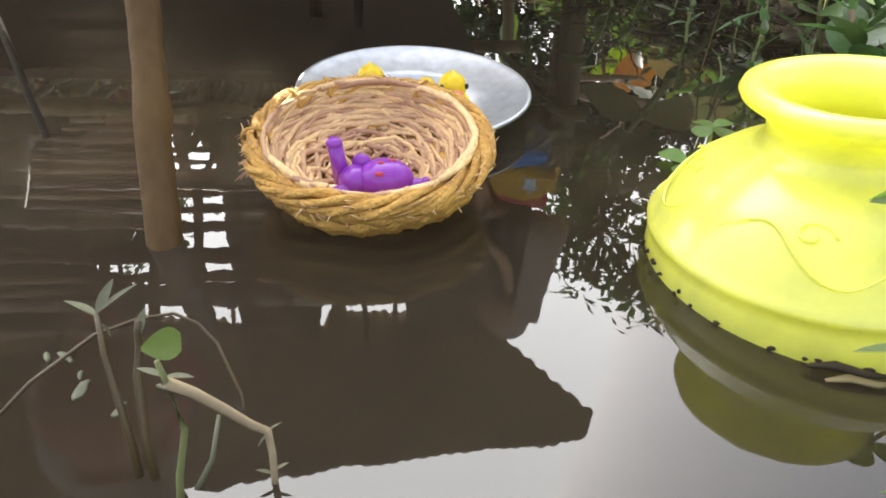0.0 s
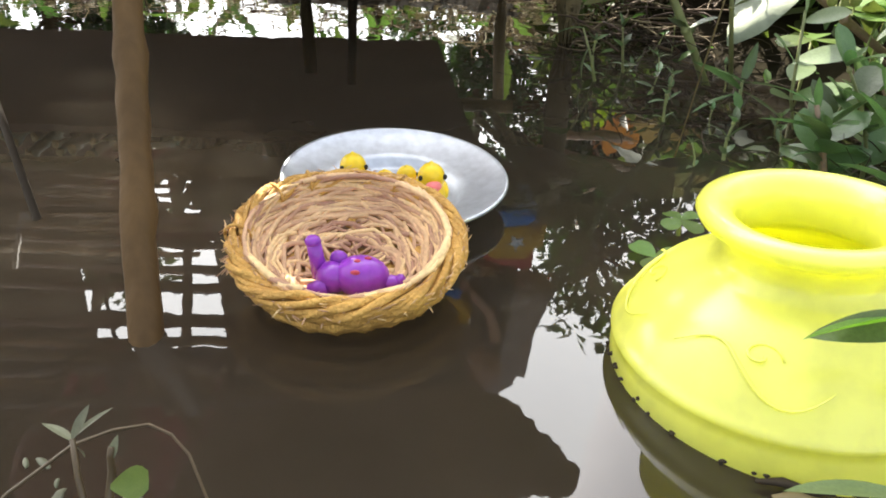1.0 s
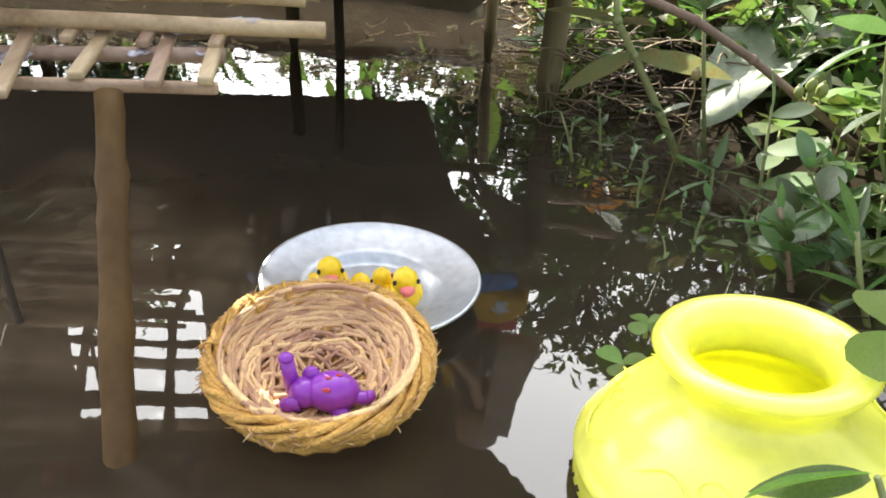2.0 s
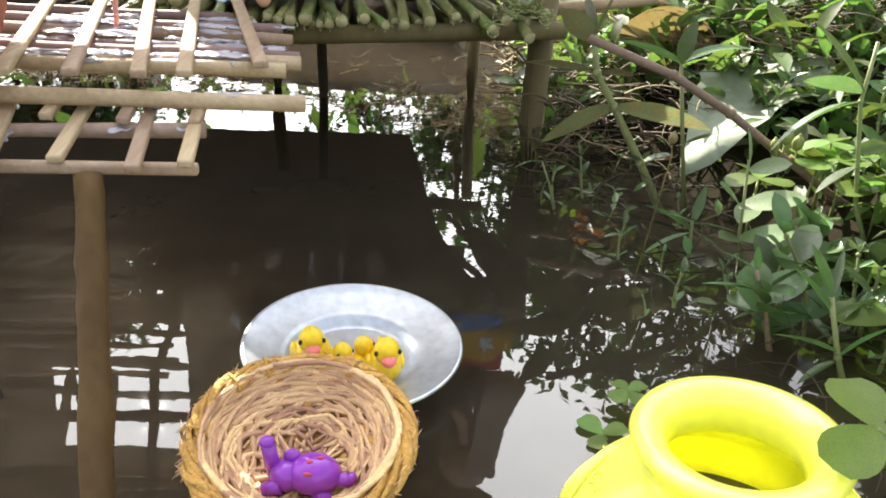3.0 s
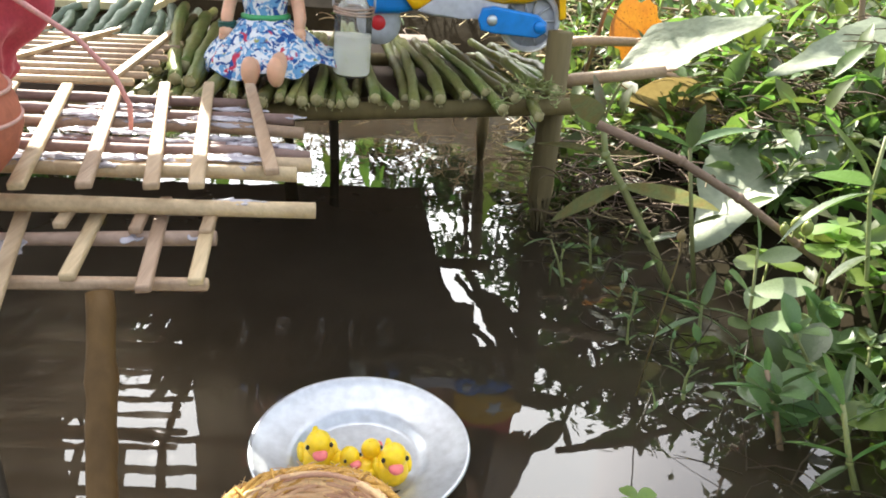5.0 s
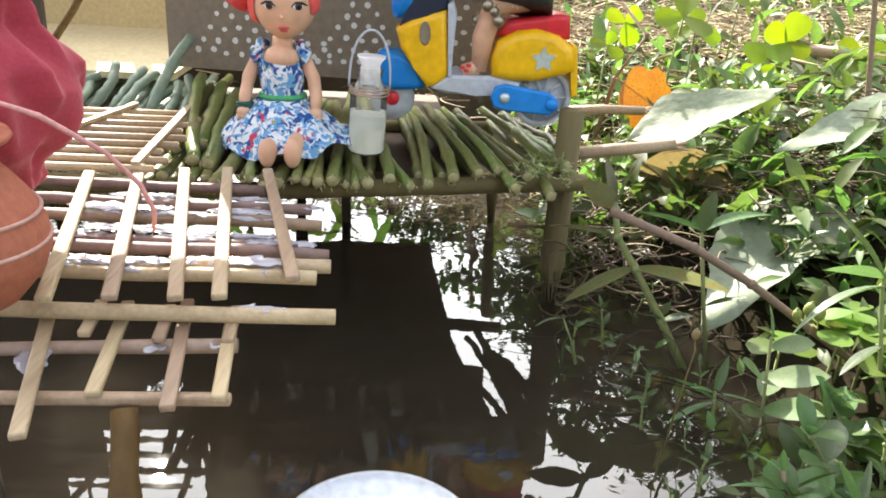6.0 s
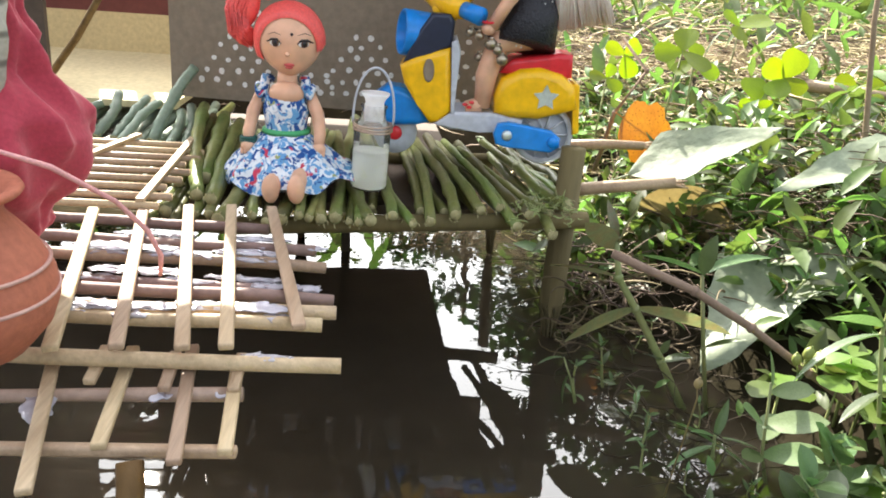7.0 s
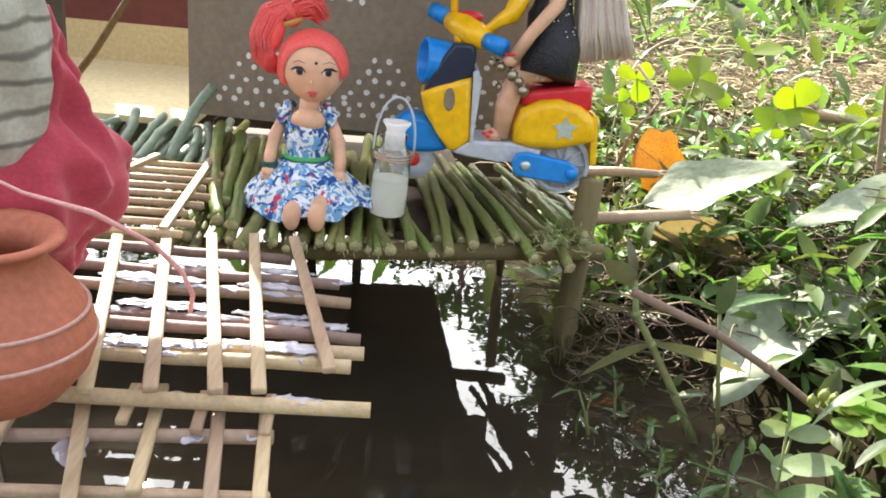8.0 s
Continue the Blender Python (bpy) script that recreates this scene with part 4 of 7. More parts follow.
purple_toy()
bm = bmesh.new()
lathe(bm, [(0.0, -0.0020), (0.0170, -0.0020), (0.0180, -0.0017), (0.0188, -0.0008), (0.0198, 0.0012), (0.0208, 0.0022), (0.0222, 0.0027), (0.0250, 0.0036), (0.0290, 0.0056), (0.0308, 0.0066), (0.0316, 0.0074), (0.0321, 0.0077), (0.0327, 0.0076),
           (0.0330, 0.0070), (0.0327, 0.0064), (0.0318, 0.0063), (0.0306, 0.0056), (0.0286, 0.0042), (0.0232, 0.0012), (0.0200, -0.0016), (0.0165, -0.0034), (0.0, -0.0034)][::-1], 84)
bowl = tagged(part("bowl", bm, M_ALU, label="shallow dull aluminium bowl floating beside the basket"), "", "bowl")
bowl.matrix_basis = pose(-0.0105, 0.2078, 0.0023, 2.5, 1.0, 0) @ Matrix.Diagonal((1, 1, 0.8, 1))


def duck(at, rz, size, eye_label):
    t = thing("rubber_duck", eye_label, "rubber duck", pose(*at, 0, 0, rz), group="ducks in the bowl")
    s = size
    bm = bmesh.new()
    ball(bm, (0, 0.002 * s, 0.0052 * s), (0.0056 * s, 0.0070 * s, 0.0052 * s), u=18, v=11)
    tube(bm, [(0, 0.006 * s, 0.006 * s), (0, 0.010 * s, 0.010 * s)], [0.0030 * s, 0.0006 * s], 8)
    ball(bm, (0, -0.0025 * s, 0.0127 * s), (0.0041 * s, 0.0043 * s, 0.0044 * s), u=16, v=10)
    tube(bm, [(0, -0.0022 * s, 0.0158 * s), (0, -0.0020 * s, 0.0166 * s), (0, -0.0016 * s, 0.0174 * s)], [0.0022 * s, 0.0013 * s, 0.0003 * s], 9)
    part("body", bm, M_DUCK, t)
    bm = bmesh.new()
    ball(bm, (0, -0.0069 * s, 0.0118 * s), (0.0024 * s, 0.0026 * s, 0.0014 * s), u=12, v=7)
    ball(bm, (0, -0.0066 * s, 0.0107 * s), (0.0018 * s, 0.0017 * s, 0.0011 * s), u=12, v=7)
    part("beak", bm, M_BEAK, t, "pink beak")
    for sx in (-1, 1):
        bm = bmesh.new()
        ball(bm, (sx * 0.0036 * s, -0.0048 * s, 0.0135 * s), (0.0007 * s, 0.0006 * s, 0.0009 * s), u=8, v=6)
        part("eye", bm, M_BLACK, t)
        bm = bmesh.new()
        ball(bm, (sx * 0.0050 * s, 0.003 * s, 0.0058 * s), (0.0016 * s, 0.0042 * s, 0.0028 * s), u=10, v=7)
        part("wing", bm, M_DUCK, t)


duck((-0.0224, 0.2030, 0.0006), 14, 0.93, "yellow rubber duck with a pink beak in the bowl")
duck((-0.0003, 0.1985, 0.0006), 12, 0.93, "yellow rubber duck with a pink beak in the bowl")
duck((-0.0138, 0.2005, 0.0006), 38, 0.70, "small yellow rubber duckling between the ducks in the bowl")
duck((-0.0078, 0.2015, 0.0006), 150, 0.70, "small yellow rubber duckling turned away in the bowl")


# ---- things on the platform ----
def seated_doll():
    """A plain seated doll in one mesh."""
    mats = [M_SKIN, M_HAIR, M_DRESS, M_BLACK, M_LIP, M_SASH, M_ROPE, M_WHITE, M_BRACELET, M_BROW]
    bm = bmesh.new()
    hc, hr = Vector((0.0020, -0.001, 0.1475)), (0.0147, 0.0138, 0.0155)
    tube(bm, [(0, -0.001, 0.121), (0.0012, -0.001, 0.136)], [0.0050, 0.0044], 14, 0)
    first = len(bm.verts)
    ball(bm, hc, hr, 0, 36, 24)
    bm.verts.ensure_lookup_table()
    for v in bm.verts[first:]:
        low = max(0.0, (hc.z - 0.004 - v.co.z) / 0.012)
        v.co.x = hc.x + (v.co.x - hc.x) * (1 - 0.16 * low) + 0.0006 * low
        v.co.y -= 0.0022 * low if v.co.y < 0 else 0
    ball(bm, (0.0028, -0.0148, 0.1425), (0.0011, 0.0011, 0.0010), 0, 8, 6)
    # hair combed over the skull to a tie
    tie = Vector((-0.46, 0.10, 0.88)).normalized()
    u = Vector((0.05, -1, 0))
    u = (u - tie * u.dot(tie)).normalized()
    w = tie.cross(u)
    face = Vector((0.04, -1, -0.28)).normalized()
    n, m = 120, 12
    rows = []
    for i in range(n):
        p = 2 * math.pi * i / n
        edge = 132.0
        for deg in range(20, 133):
            q = radians(deg)
            d = tie * math.cos(q) + (u * math.cos(p) + w * math.sin(p)) * math.sin(q)
            if d.angle(face) < radians(57) or d.z < -0.55:
                edge = float(deg)
                break
        row = []
        for k in range(m + 1):
            q = radians(edge * k / m)
            d = tie * math.cos(q) + (u * math.cos(p) + w * math.sin(p)) * math.sin(q)
            lift = 1.115 - (0.085 if k == m else 0.0) + 0.010 * math.sin(p * 38) * math.sin(math.pi * k / m)
            row.append(bm.verts.new(hc + Vector((d.x * hr[0], d.y * hr[1], d.z * hr[2])) * lift))
        rows.append(row)
    for i in range(n):
        a, b = rows[i], rows[(i + 1) % n]
        for k in range(m):
            bm.faces.new((a[k], a[k + 1], b[k + 1], b[k])).material_index = 1
    rh = random.Random(12)
    ball(bm, (-0.0172, 0.0012, 0.1615), (0.0056, 0.0046, 0.0105), 1, 20, 14, Euler((0, radians(14), 0)).to_matrix().to_4x4())
    ball(bm, (-0.0200, 0.0004, 0.1505), (0.0036, 0.0036, 0.0066), 1, 16, 12)
    for k in range(520):
        q = Vector((rh.gauss(0, 1), rh.gauss(0, 1), rh.gauss(0, 0.8)))
        q = q * min(1.0, 1.7 / max(q.length, 1e-6))
        tube(bm, [Vector((-0.0072, 0.001, 0.1660)) + q * 0.0010, Vector((-0.0115, 0.001, 0.1725)) + q * 0.0022, Vector((-0.0175, 0.0015, 0.1690)) + q * 0.0032, Vector((-0.0212, 0.001, 0.1600)) + q * 0.0034,
                  Vector((-0.0212, 0.000, 0.1510)) + q * 0.0028, Vector((-0.0160, -0.001, 0.1450 + rh.uniform(0, 0.004))) + q * 0.0018], [0.0004, 0.0005, 0.0005, 0.0005, 0.0005, 0.0002], 4, 1)
    for k in range(150):
        q = Vector((rh.gauss(0, 1), rh.gauss(0, 1), rh.gauss(0, 1)))
        tube(bm, [Vector((-0.0072, 0.002, 0.1660)) + q * 0.0006, Vector((-0.0060, 0.003, 0.1725)) + q * 0.0016, Vector((0.0005, 0.004, 0.1745)) + q * 0.0020, Vector((0.0050, 0.004, 0.1700)) + q * 0.0016], [0.0004, 0.0005, 0.0005, 0.0002], 4, 1)
    tube(bm, [Vector((-0.0078 + 0.0034 * math.cos(w0), 0.0034 * math.sin(w0), 0.1668 + 0.0012 * math.cos(w0))) for w0 in (i * 0.6 for i in range(12))], 0.0012, 6, 6)

    def on_face(x, z, lift=1.0):
        """A point of the face and the way it looks there."""
        a, c = (x - hc.x) / hr[0], (z - hc.z) / hr[2]
        b = -math.sqrt(max(0.02, 1 - a * a - c * c))
        nrm = Vector((a / hr[0], b / hr[1], c / hr[2])).normalized()
        return hc + Vector((a * hr[0], b * hr[1], c * hr[2])) * lift, nrm

    def patch(x, z, rx, rz, mi, lift):
        p, nrm = on_face(x, z, lift)
        ball(bm, p, (rx, rz, 0.00035), mi, 14, 6, nrm.to_track_quat('Z', 'Y').to_matrix().to_4x4())

    for ex in (-0.0027, 0.0098):
        patch(ex, 0.1471, 0.0026, 0.0015, 7, 1.0)
        patch(ex + 0.0002, 0.1472, 0.0019, 0.0017, 9, 1.010)
        patch(ex + 0.0002, 0.1472, 0.0011, 0.0012, 3, 1.022)
        side = -1 if ex < 0 else 1
        tube(bm, [on_face(ex - side * 0.0028, 0.1470, 1.018)[0], on_face(ex - side * 0.0010, 0.1488, 1.018)[0], on_face(ex + side * 0.0014, 0.1487, 1.018)[0], on_face(ex + side * 0.0036, 0.1476, 1.018)[0]], [0.0002, 0.0005, 0.0006, 0.0003], 5, 3)
        tube(bm, [on_face(ex - side * 0.0026, 0.1508, 1.004)[0], on_face(ex + side * 0.0004, 0.1517, 1.004)[0], on_face(ex + side * 0.0032, 0.1506, 1.004)[0]], [0.0001, 0.00018, 0.0001], 5, 9)
    patch(0.0047, 0.1512, 0.0007, 0.0007, 3, 1.004)
    ball(bm, (0.0034, -0.0136, 0.1378), (0.0025, 0.0007, 0.0008), 4, 12, 6)
    ball(bm, (0.0034, -0.0134, 0.1366), (0.0018, 0.0007, 0.0007), 4, 12, 6)
    # torso, bare neckline, straps and skirt
    lathe(bm, [(0.0, 0.1245), (0.007, 0.1240), (0.0105, 0.1215), (0.0108, 0.1150), (0.0098, 0.1080), (0.0100, 0.1040), (0.012, 0.100), (0.0, 0.099)], 24, 2)
    ball(bm, (0.0008, -0.0050, 0.1235), (0.0082, 0.0062, 0.0058), 0, 16, 10)
    n = 64
    rings = []
    for r0, z in ((0.0098, 0.1048), (0.0140, 0.1010), (0.0195, 0.0965), (0.0245, 0.0915), (0.0282, 0.0862), (0.0296, 0.0826)):
        rings.append([bm.verts.new(((r0 * (1 + 0.07 * math.sin(6 * t + r0 * 90) * (r0 / 0.03)) + 0.001) * 1.02 * math.cos(t) + 0.12 * (r0 - 0.0098), (r0 * (1 + 0.07 * math.sin(7 * t + 1) * (r0 / 0.03))) * 0.92 * math.sin(t) - 0.004,
                                    z + 0.0024 * math.sin(7 * t) * (r0 / 0.03) ** 2 + (0.004 * max(0, math.cos(t)) if z < 0.09 else 0)))
                      for t in (2 * math.pi * i / n for i in range(n))])
    for a, b in zip(rings, rings[1:]):
        for i in range(n):
            bm.faces.new((a[i], a[(i + 1) % n], b[(i + 1) % n], b[i])).material_index = 2
    bm.faces.new(rings[-1][::-1]).material_index = 2
    for sx in (-1, 1):
        tube(bm, [(sx * 0.0085, -0.003, 0.1195), (sx * 0.0098, -0.004, 0.1255), (sx * 0.0092, -0.001, 0.1300), (sx * 0.0070, 0.003, 0.1290)], [0.0026, 0.0026, 0.0022, 0.0020], 9, 2)
        for q in range(7):
            a = q * 0.5 - 1.5
            ball(bm, (sx * (0.0112 + 0.0012 * math.cos(a)), -0.002 + 0.003 * math.sin(a), 0.1245 + 0.0016 * math.cos(2 * a)), (0.0018, 0.0016, 0.0022), 2, 8, 6)
        tube(bm, [(sx * 0.0108, -0.001, 0.1230), (sx * 0.0150, -0.002, 0.114), (sx * 0.0166, -0.006, 0.1055), (sx * 0.0165, -0.010, 0.1005)], [0.0031, 0.0032, 0.0029, 0.0024], 12, 0)
        ball(bm, (sx * 0.0166, -0.0108, 0.0992), (0.0032, 0.0028, 0.0030), 0)
        for q in range(4):
            x = sx * 0.0166 + (q - 1.5) * 0.0015
            tube(bm, [(x, -0.0120, 0.0985), (x, -0.0135, 0.0962)], [0.0009, 0.0007], 6, 0)
        x = 0.0035 + sx * 0.0050
        tube(bm, [(x, -0.010, 0.0900), (x, -0.024, 0.0885), (x + sx * 0.0006, -0.0345, 0.0850)], [0.0050, 0.0043, 0.0036], 12, 0)
        ball(bm, (x + sx * 0.0006, -0.0365, 0.0865), (0.0040, 0.0032, 0.0066), 0)
    lathe(bm, [(0.0100, 0.1068), (0.0114, 0.1062), (0.0116, 0.1048), (0.0106, 0.1040)], 24, 5)
    for k in range(2):
        tube(bm, [(-0.0164 + 0.0034 * math.cos(w0), -0.0085 + 0.0034 * math.sin(w0), 0.1016 + 0.0014 * k) for w0 in (i * 0.7 for i in range(10))], 0.0009, 6, 8)
    ob = part("seated_doll", bm, mats, label="small red-haired doll in a blue floral dress seated on the platform")
    tagged(ob, "", "doll")
    ob.matrix_basis = pose(-0.0735, 0.3945, -0.0005, 0, 0, 3)


M_LIP = material("painted_lip", (0.62, 0.10, 0.09), 0.4, scale=90, amount=0.1)
M_BRACELET = material("dark_green_band", (0.02, 0.09, 0.07), 0.5, scale=90, amount=0.2)
M_BROW = material("brown_eye_paint", (0.10, 0.045, 0.03), 0.4, scale=90, amount=0.2)
M_SASH = material("green_ribbon", (0.08, 0.42, 0.16), 0.6, scale=90)
seated_doll()


def milk_bottle():
    t = thing("milk_bottle", "small glass bottle half full of milk with a wire handle", "bottle", pose(-0.0332, 0.3905, 0.0800, 0, 2.5, 0))
    bm = bmesh.new()
    lathe(bm, [(0.0, 0.0), (0.0078, 0.0), (0.0088, 0.0010), (0.0088, 0.0275), (0.0086, 0.0295), (0.0076, 0.0318), (0.0062, 0.0336), (0.0058, 0.0348), (0.0058, 0.0385), (0.0064, 0.0392), (0.0064, 0.0402), (0.0050, 0.0404)], 40)
    part("glass", bm, M_GLASS, t, "clear glass body clouded with milk").visible_shadow = False
    bm = bmesh.new()
    lathe(bm, [(0.0, 0.0006), (0.0078, 0.0008), (0.0085, 0.0016), (0.0085, 0.0186), (0.0080, 0.0183), (0.0, 0.0182)], 36)
    part("milk", bm, M_MILK, t, "white milk")
    bm = bmesh.new()
    lathe(bm, [(0.0, 0.0330), (0.0046, 0.0330), (0.0046, 0.0395), (0.0043, 0.0412), (0.0050, 0.0432), (0.0066, 0.0452), (0.0066, 0.0460), (0.0050, 0.0455), (0.0, 0.0452)], 28, wob=0.05)
    part("stopper", bm, M_STOPPER, t, "white crimped stopper")
    bm = bmesh.new()
    for k, z in enumerate((0.0285, 0.0298, 0.0312)):
        tube(bm, [((0.0092 + 0.0002 * math.sin(a * 3)) * math.cos(a), 0.0092 * math.sin(a), z + 0.0003 * math.sin(2 * a + k)) for a in (i * 2 * math.pi / 28 for i in range(29))], 0.0005, 6, cap=False)
    part("wire_collar", bm, M_WIRE, t, "twisted copper wire collar")
    bm = bmesh.new()
    tube(bm, [(0.0095 * math.cos(a) * (1 + 0.12 * math.sin(a)), -0.001 * math.sin(a), 0.031 + 0.0265 * math.sin(a)) for a in (i * math.pi / 24 for i in range(25))], 0.0006, 7)
    part("handle", bm, M_SGREY, t, "thin bent wire handle")


milk_bottle()


def scooter():
    """A toy scooter, its nose towards the bottle, standing across the platform."""
    O = Vector((0.022, 0.43, 0.088))
    t = thing("toy_scooter", "yellow and blue plastic toy scooter with a red seat", "toy scooter", pose(*O, 0, -1.5, 0))

    def pr(name, pts, depth, mat, label="", y=0.0, bevel=0.0015, parent=None, o=None):
        bm = bmesh.new()
        prism(bm, [(x - O.x, z - O.z) for x, z in pts], depth, pose(0, y, 0), bevel=bevel)
        return part(name, bm, mat, parent or t, label, weighted=True)

    def turned(name, x, z, prof, mat, y=0.0, label="", parent=None):
        """A turned form about the y axis."""
        bm = bmesh.new()
        lathe(bm, prof, 36, m=Matrix.Translation((x - O.x, y, z - O.z)) @ Matrix.Rotation(radians(90), 4, 'X'))
        return part(name, bm, mat, parent or t, label)

    pr("leg_shield", [(-0.0205, 0.137), (-0.0130, 0.1415), (0.0045, 0.1465), (0.0060, 0.1150), (0.0000, 0.1095), (-0.0050, 0.1085), (-0.0115, 0.1180), (-0.0180, 0.1275)], 0.030, M_SYEL, "golden yellow leg shield", bevel=0.0035)
    pr("front_cowl", [(-0.0190, 0.1380), (-0.0110, 0.1540), (-0.0050, 0.1620), (0.0040, 0.1620), (0.0062, 0.1580), (0.0052, 0.1460), (-0.0120, 0.1415)], 0.027, M_SNAVY, "dark navy front cowl", bevel=0.002)
    pr("shield_edge", [(0.0048, 0.1490), (0.0075, 0.1500), (0.0095, 0.1440), (0.0078, 0.1250), (0.0075, 0.1140), (0.0055, 0.1140), (0.0052, 0.1380)], 0.031, M_SGREY, "pale grey shield edge", bevel=0.001)
    bm = bmesh.new()
    lathe(bm, [(0.0, 0.0004), (0.0026, 0.0004), (0.0034, 0.0009), (0.0038, 0.0004), (0.0038, -0.0002)], 24, m=Matrix.Translation((-0.0060 - O.x, -0.0151, 0.1350 - O.z)) @ Matrix.Diagonal((0.72, 1, 1.5, 1)) @ Matrix.Rotation(radians(90), 4, 'X'))
    part("shield_hole", bm, M_CARD, t, "oval brown hole in the shield")
    bm = bmesh.new()
    lathe(bm, [(0.0, -0.010), (0.0098, -0.009), (0.0108, -0.004), (0.0113, 0.0095), (0.0107, 0.0105), (0.0098, 0.0098), (0.0090, 0.0050), (0.0, 0.0040)], 32, m=Matrix.Translation((-0.0105 - O.x, -0.001, 0.1510 - O.z)) @ Euler((0, radians(-84), radians(16))).to_matrix().to_4x4())
    part("headlight", bm, M_SBLUE, t, "round blue headlight")
    # front wheel with its fender
    w = turned("front_wheel", -0.0230, 0.1010, [(0.0, -0.004), (0.0050, -0.004), (0.0110, -0.003), (0.0115, 0.0), (0.0110, 0.003), (0.0050, 0.004), (0.0, 0.004)], M_SGREY, label="pale plastic front wheel")
    turned("hub", -0.0230, 0.1010, [(0.0, 0.0050), (0.0030, 0.0048), (0.0038, 0.004), (0.0038, -0.004), (0.0, -0.0050)], M_SRED, label="red wheel hub", parent=t)
    pr("fender", [(-0.0365, 0.1110), (-0.0350, 0.1200), (-0.0270, 0.1260), (-0.0170, 0.1250), (-0.0100, 0.1170), (-0.0035, 0.1080), (-0.0120, 0.1060), (-0.0240, 0.1055)], 0.019, M_SBLUE, "blue front fender", bevel=0.004)
    # floorboard, rear body, seat
    pr("floorboard", [(-0.0030, 0.1085), (0.0065, 0.1150), (0.0270, 0.1150), (0.0420, 0.1120), (0.0405, 0.1055), (0.0200, 0.1050), (0.0045, 0.1060)], 0.030, M_SGREY, "pale grey floorboard", bevel=0.0018)
    pr("rear_body", [(0.0270, 0.1150), (0.0268, 0.1240), (0.0300, 0.1325), (0.0390, 0.1375), (0.0490, 0.1385), (0.0600, 0.1355), (0.0670, 0.1295), (0.0692, 0.1180), (0.0500, 0.1125), (0.0360, 0.1125)], 0.034, M_SYEL, "golden yellow rear body", bevel=0.005)
    pr("seat", [(0.0285, 0.1345), (0.0350, 0.1415), (0.0580, 0.1452), (0.0650, 0.1445), (0.0655, 0.1330), (0.0480, 0.1330)], 0.026, M_SRED, "red seat", bevel=0.0025)
    pr("tail_strip", [(0.0660, 0.1310), (0.0695, 0.1300), (0.0712, 0.1060), (0.0680, 0.1050), (0.0670, 0.1170)], 0.026, M_SYEL, bevel=0.001)
    # rear wheel with spokes
    w = turned("rear_wheel", 0.0535, 0.1040, [(0.0128, -0.0040), (0.0152, -0.0036), (0.0158, 0.0), (0.0152, 0.0036), (0.0128, 0.0040), (0.0128, -0.0040)], M_CLEAR, y=-0.006, label="frosted clear rear wheel")
    turned("wheel_disc", 0.0535, 0.1040, [(0.0, 0.002), (0.0128, 0.0012), (0.0128, -0.0012), (0.0, -0.002)], M_SGREY, y=-0.006)
    for k in range(10):
        bm = bmesh.new()
        a = k * math.pi / 5
        tube(bm, [(0.0535 - O.x + 0.003 * math.cos(a), -0.0088, 0.104 - O.z + 0.003 * math.sin(a)), (0.0535 - O.x + 0.0130 * math.cos(a), -0.0082, 0.104 - O.z + 0.0130 * math.sin(a))], 0.0007, 5)
        part("spoke", bm, M_CLEAR, t)
    arm = pr("drive_arm", [(0.0330 - 0.0060, 0.1060), (0.0290, 0.1112), (0.0345, 0.1122), (0.0560, 0.1085), (0.0605, 0.1050), (0.0605, 0.1005), (0.0560, 0.0975), (0.0340, 0.0995), (0.0285, 0.1010)], 0.005, M_SBLUE, "blue drive arm", y=-0.0205, bevel=0.0012)
    turned("bolt", 0.0338, 0.1058, [(0.0, 0.0014), (0.0016, 0.0014), (0.0024, 0.0008), (0.0027, 0.0), (0.0, 0.0)], M_SILVER, y=-0.0232, label="steel screw")
    turned("arm_knob", 0.0570, 0.1030, [(0.0, 0.0012), (0.0026, 0.0010), (0.0030, 0.0), (0.0, 0.0)], M_SBLUE, y=-0.0232)
    bm = bmesh.new()
    prism(bm, [((0.0066 if k % 2 == 0 else 0.0034) * math.sin(k * math.pi / 5), (0.0066 if k % 2 == 0 else 0.0034) * math.cos(k * math.pi / 5)) for k in range(10)], 0.0006, pose(0.0525 - O.x, -0.0173, 0.1240 - O.z), bevel=0.0)
    part("star_sticker", bm, M_SILVER, t, "silver star sticker", smooth=False)
    # steering head and handlebar
    bm = bmesh.new()
    tube(bm, [(-0.0080 - O.x, 0.006, 0.1715 - O.z), (-0.0020 - O.x, 0.0, 0.1690 - O.z), (0.0060 - O.x, -0.008, 0.1655 - O.z), (0.0105 - O.x, -0.012, 0.1640 - O.z)], [0.0045, 0.0065, 0.0066, 0.0046], 14)
    tube(bm, [(-0.0005 - O.x, -0.002, 0.169 - O.z), (0.0015 - O.x, 0.0, 0.158 - O.z)], [0.006, 0.0062], 14)
    part("handlebar", bm, M_SYEL, t, "golden yellow handlebar")
    for p, q in (((-0.0090, 0.007, 0.1720), (-0.0165, 0.014, 0.1750)), ((0.0100, -0.012, 0.1642), (0.0185, -0.0195, 0.1615))):
        bm = bmesh.new()
        tube(bm, [Vector(p) - Vector((O.x, 0, O.z)), Vector(q) - Vector((O.x, 0, O.z))], [0.0040, 0.0044], 14)
        part("grip", bm, M_SBLUE, t, "blue handlebar grip")
    bm = bmesh.new()
    tube(bm, [(0.0085 - O.x, -0.009, 0.1665 - O.z), (0.0150 - O.x, -0.009, 0.1725 - O.z), (0.0215 - O.x, -0.008, 0.1760 - O.z), (0.0250 - O.x, -0.006, 0.1830 - O.z), (0.025 - O.x, -0.002, 0.194 - O.z)], [0.0024, 0.0028, 0.0045, 0.0052, 0.004], 10)
    part("mirror_arm", bm, M_SYEL, t)
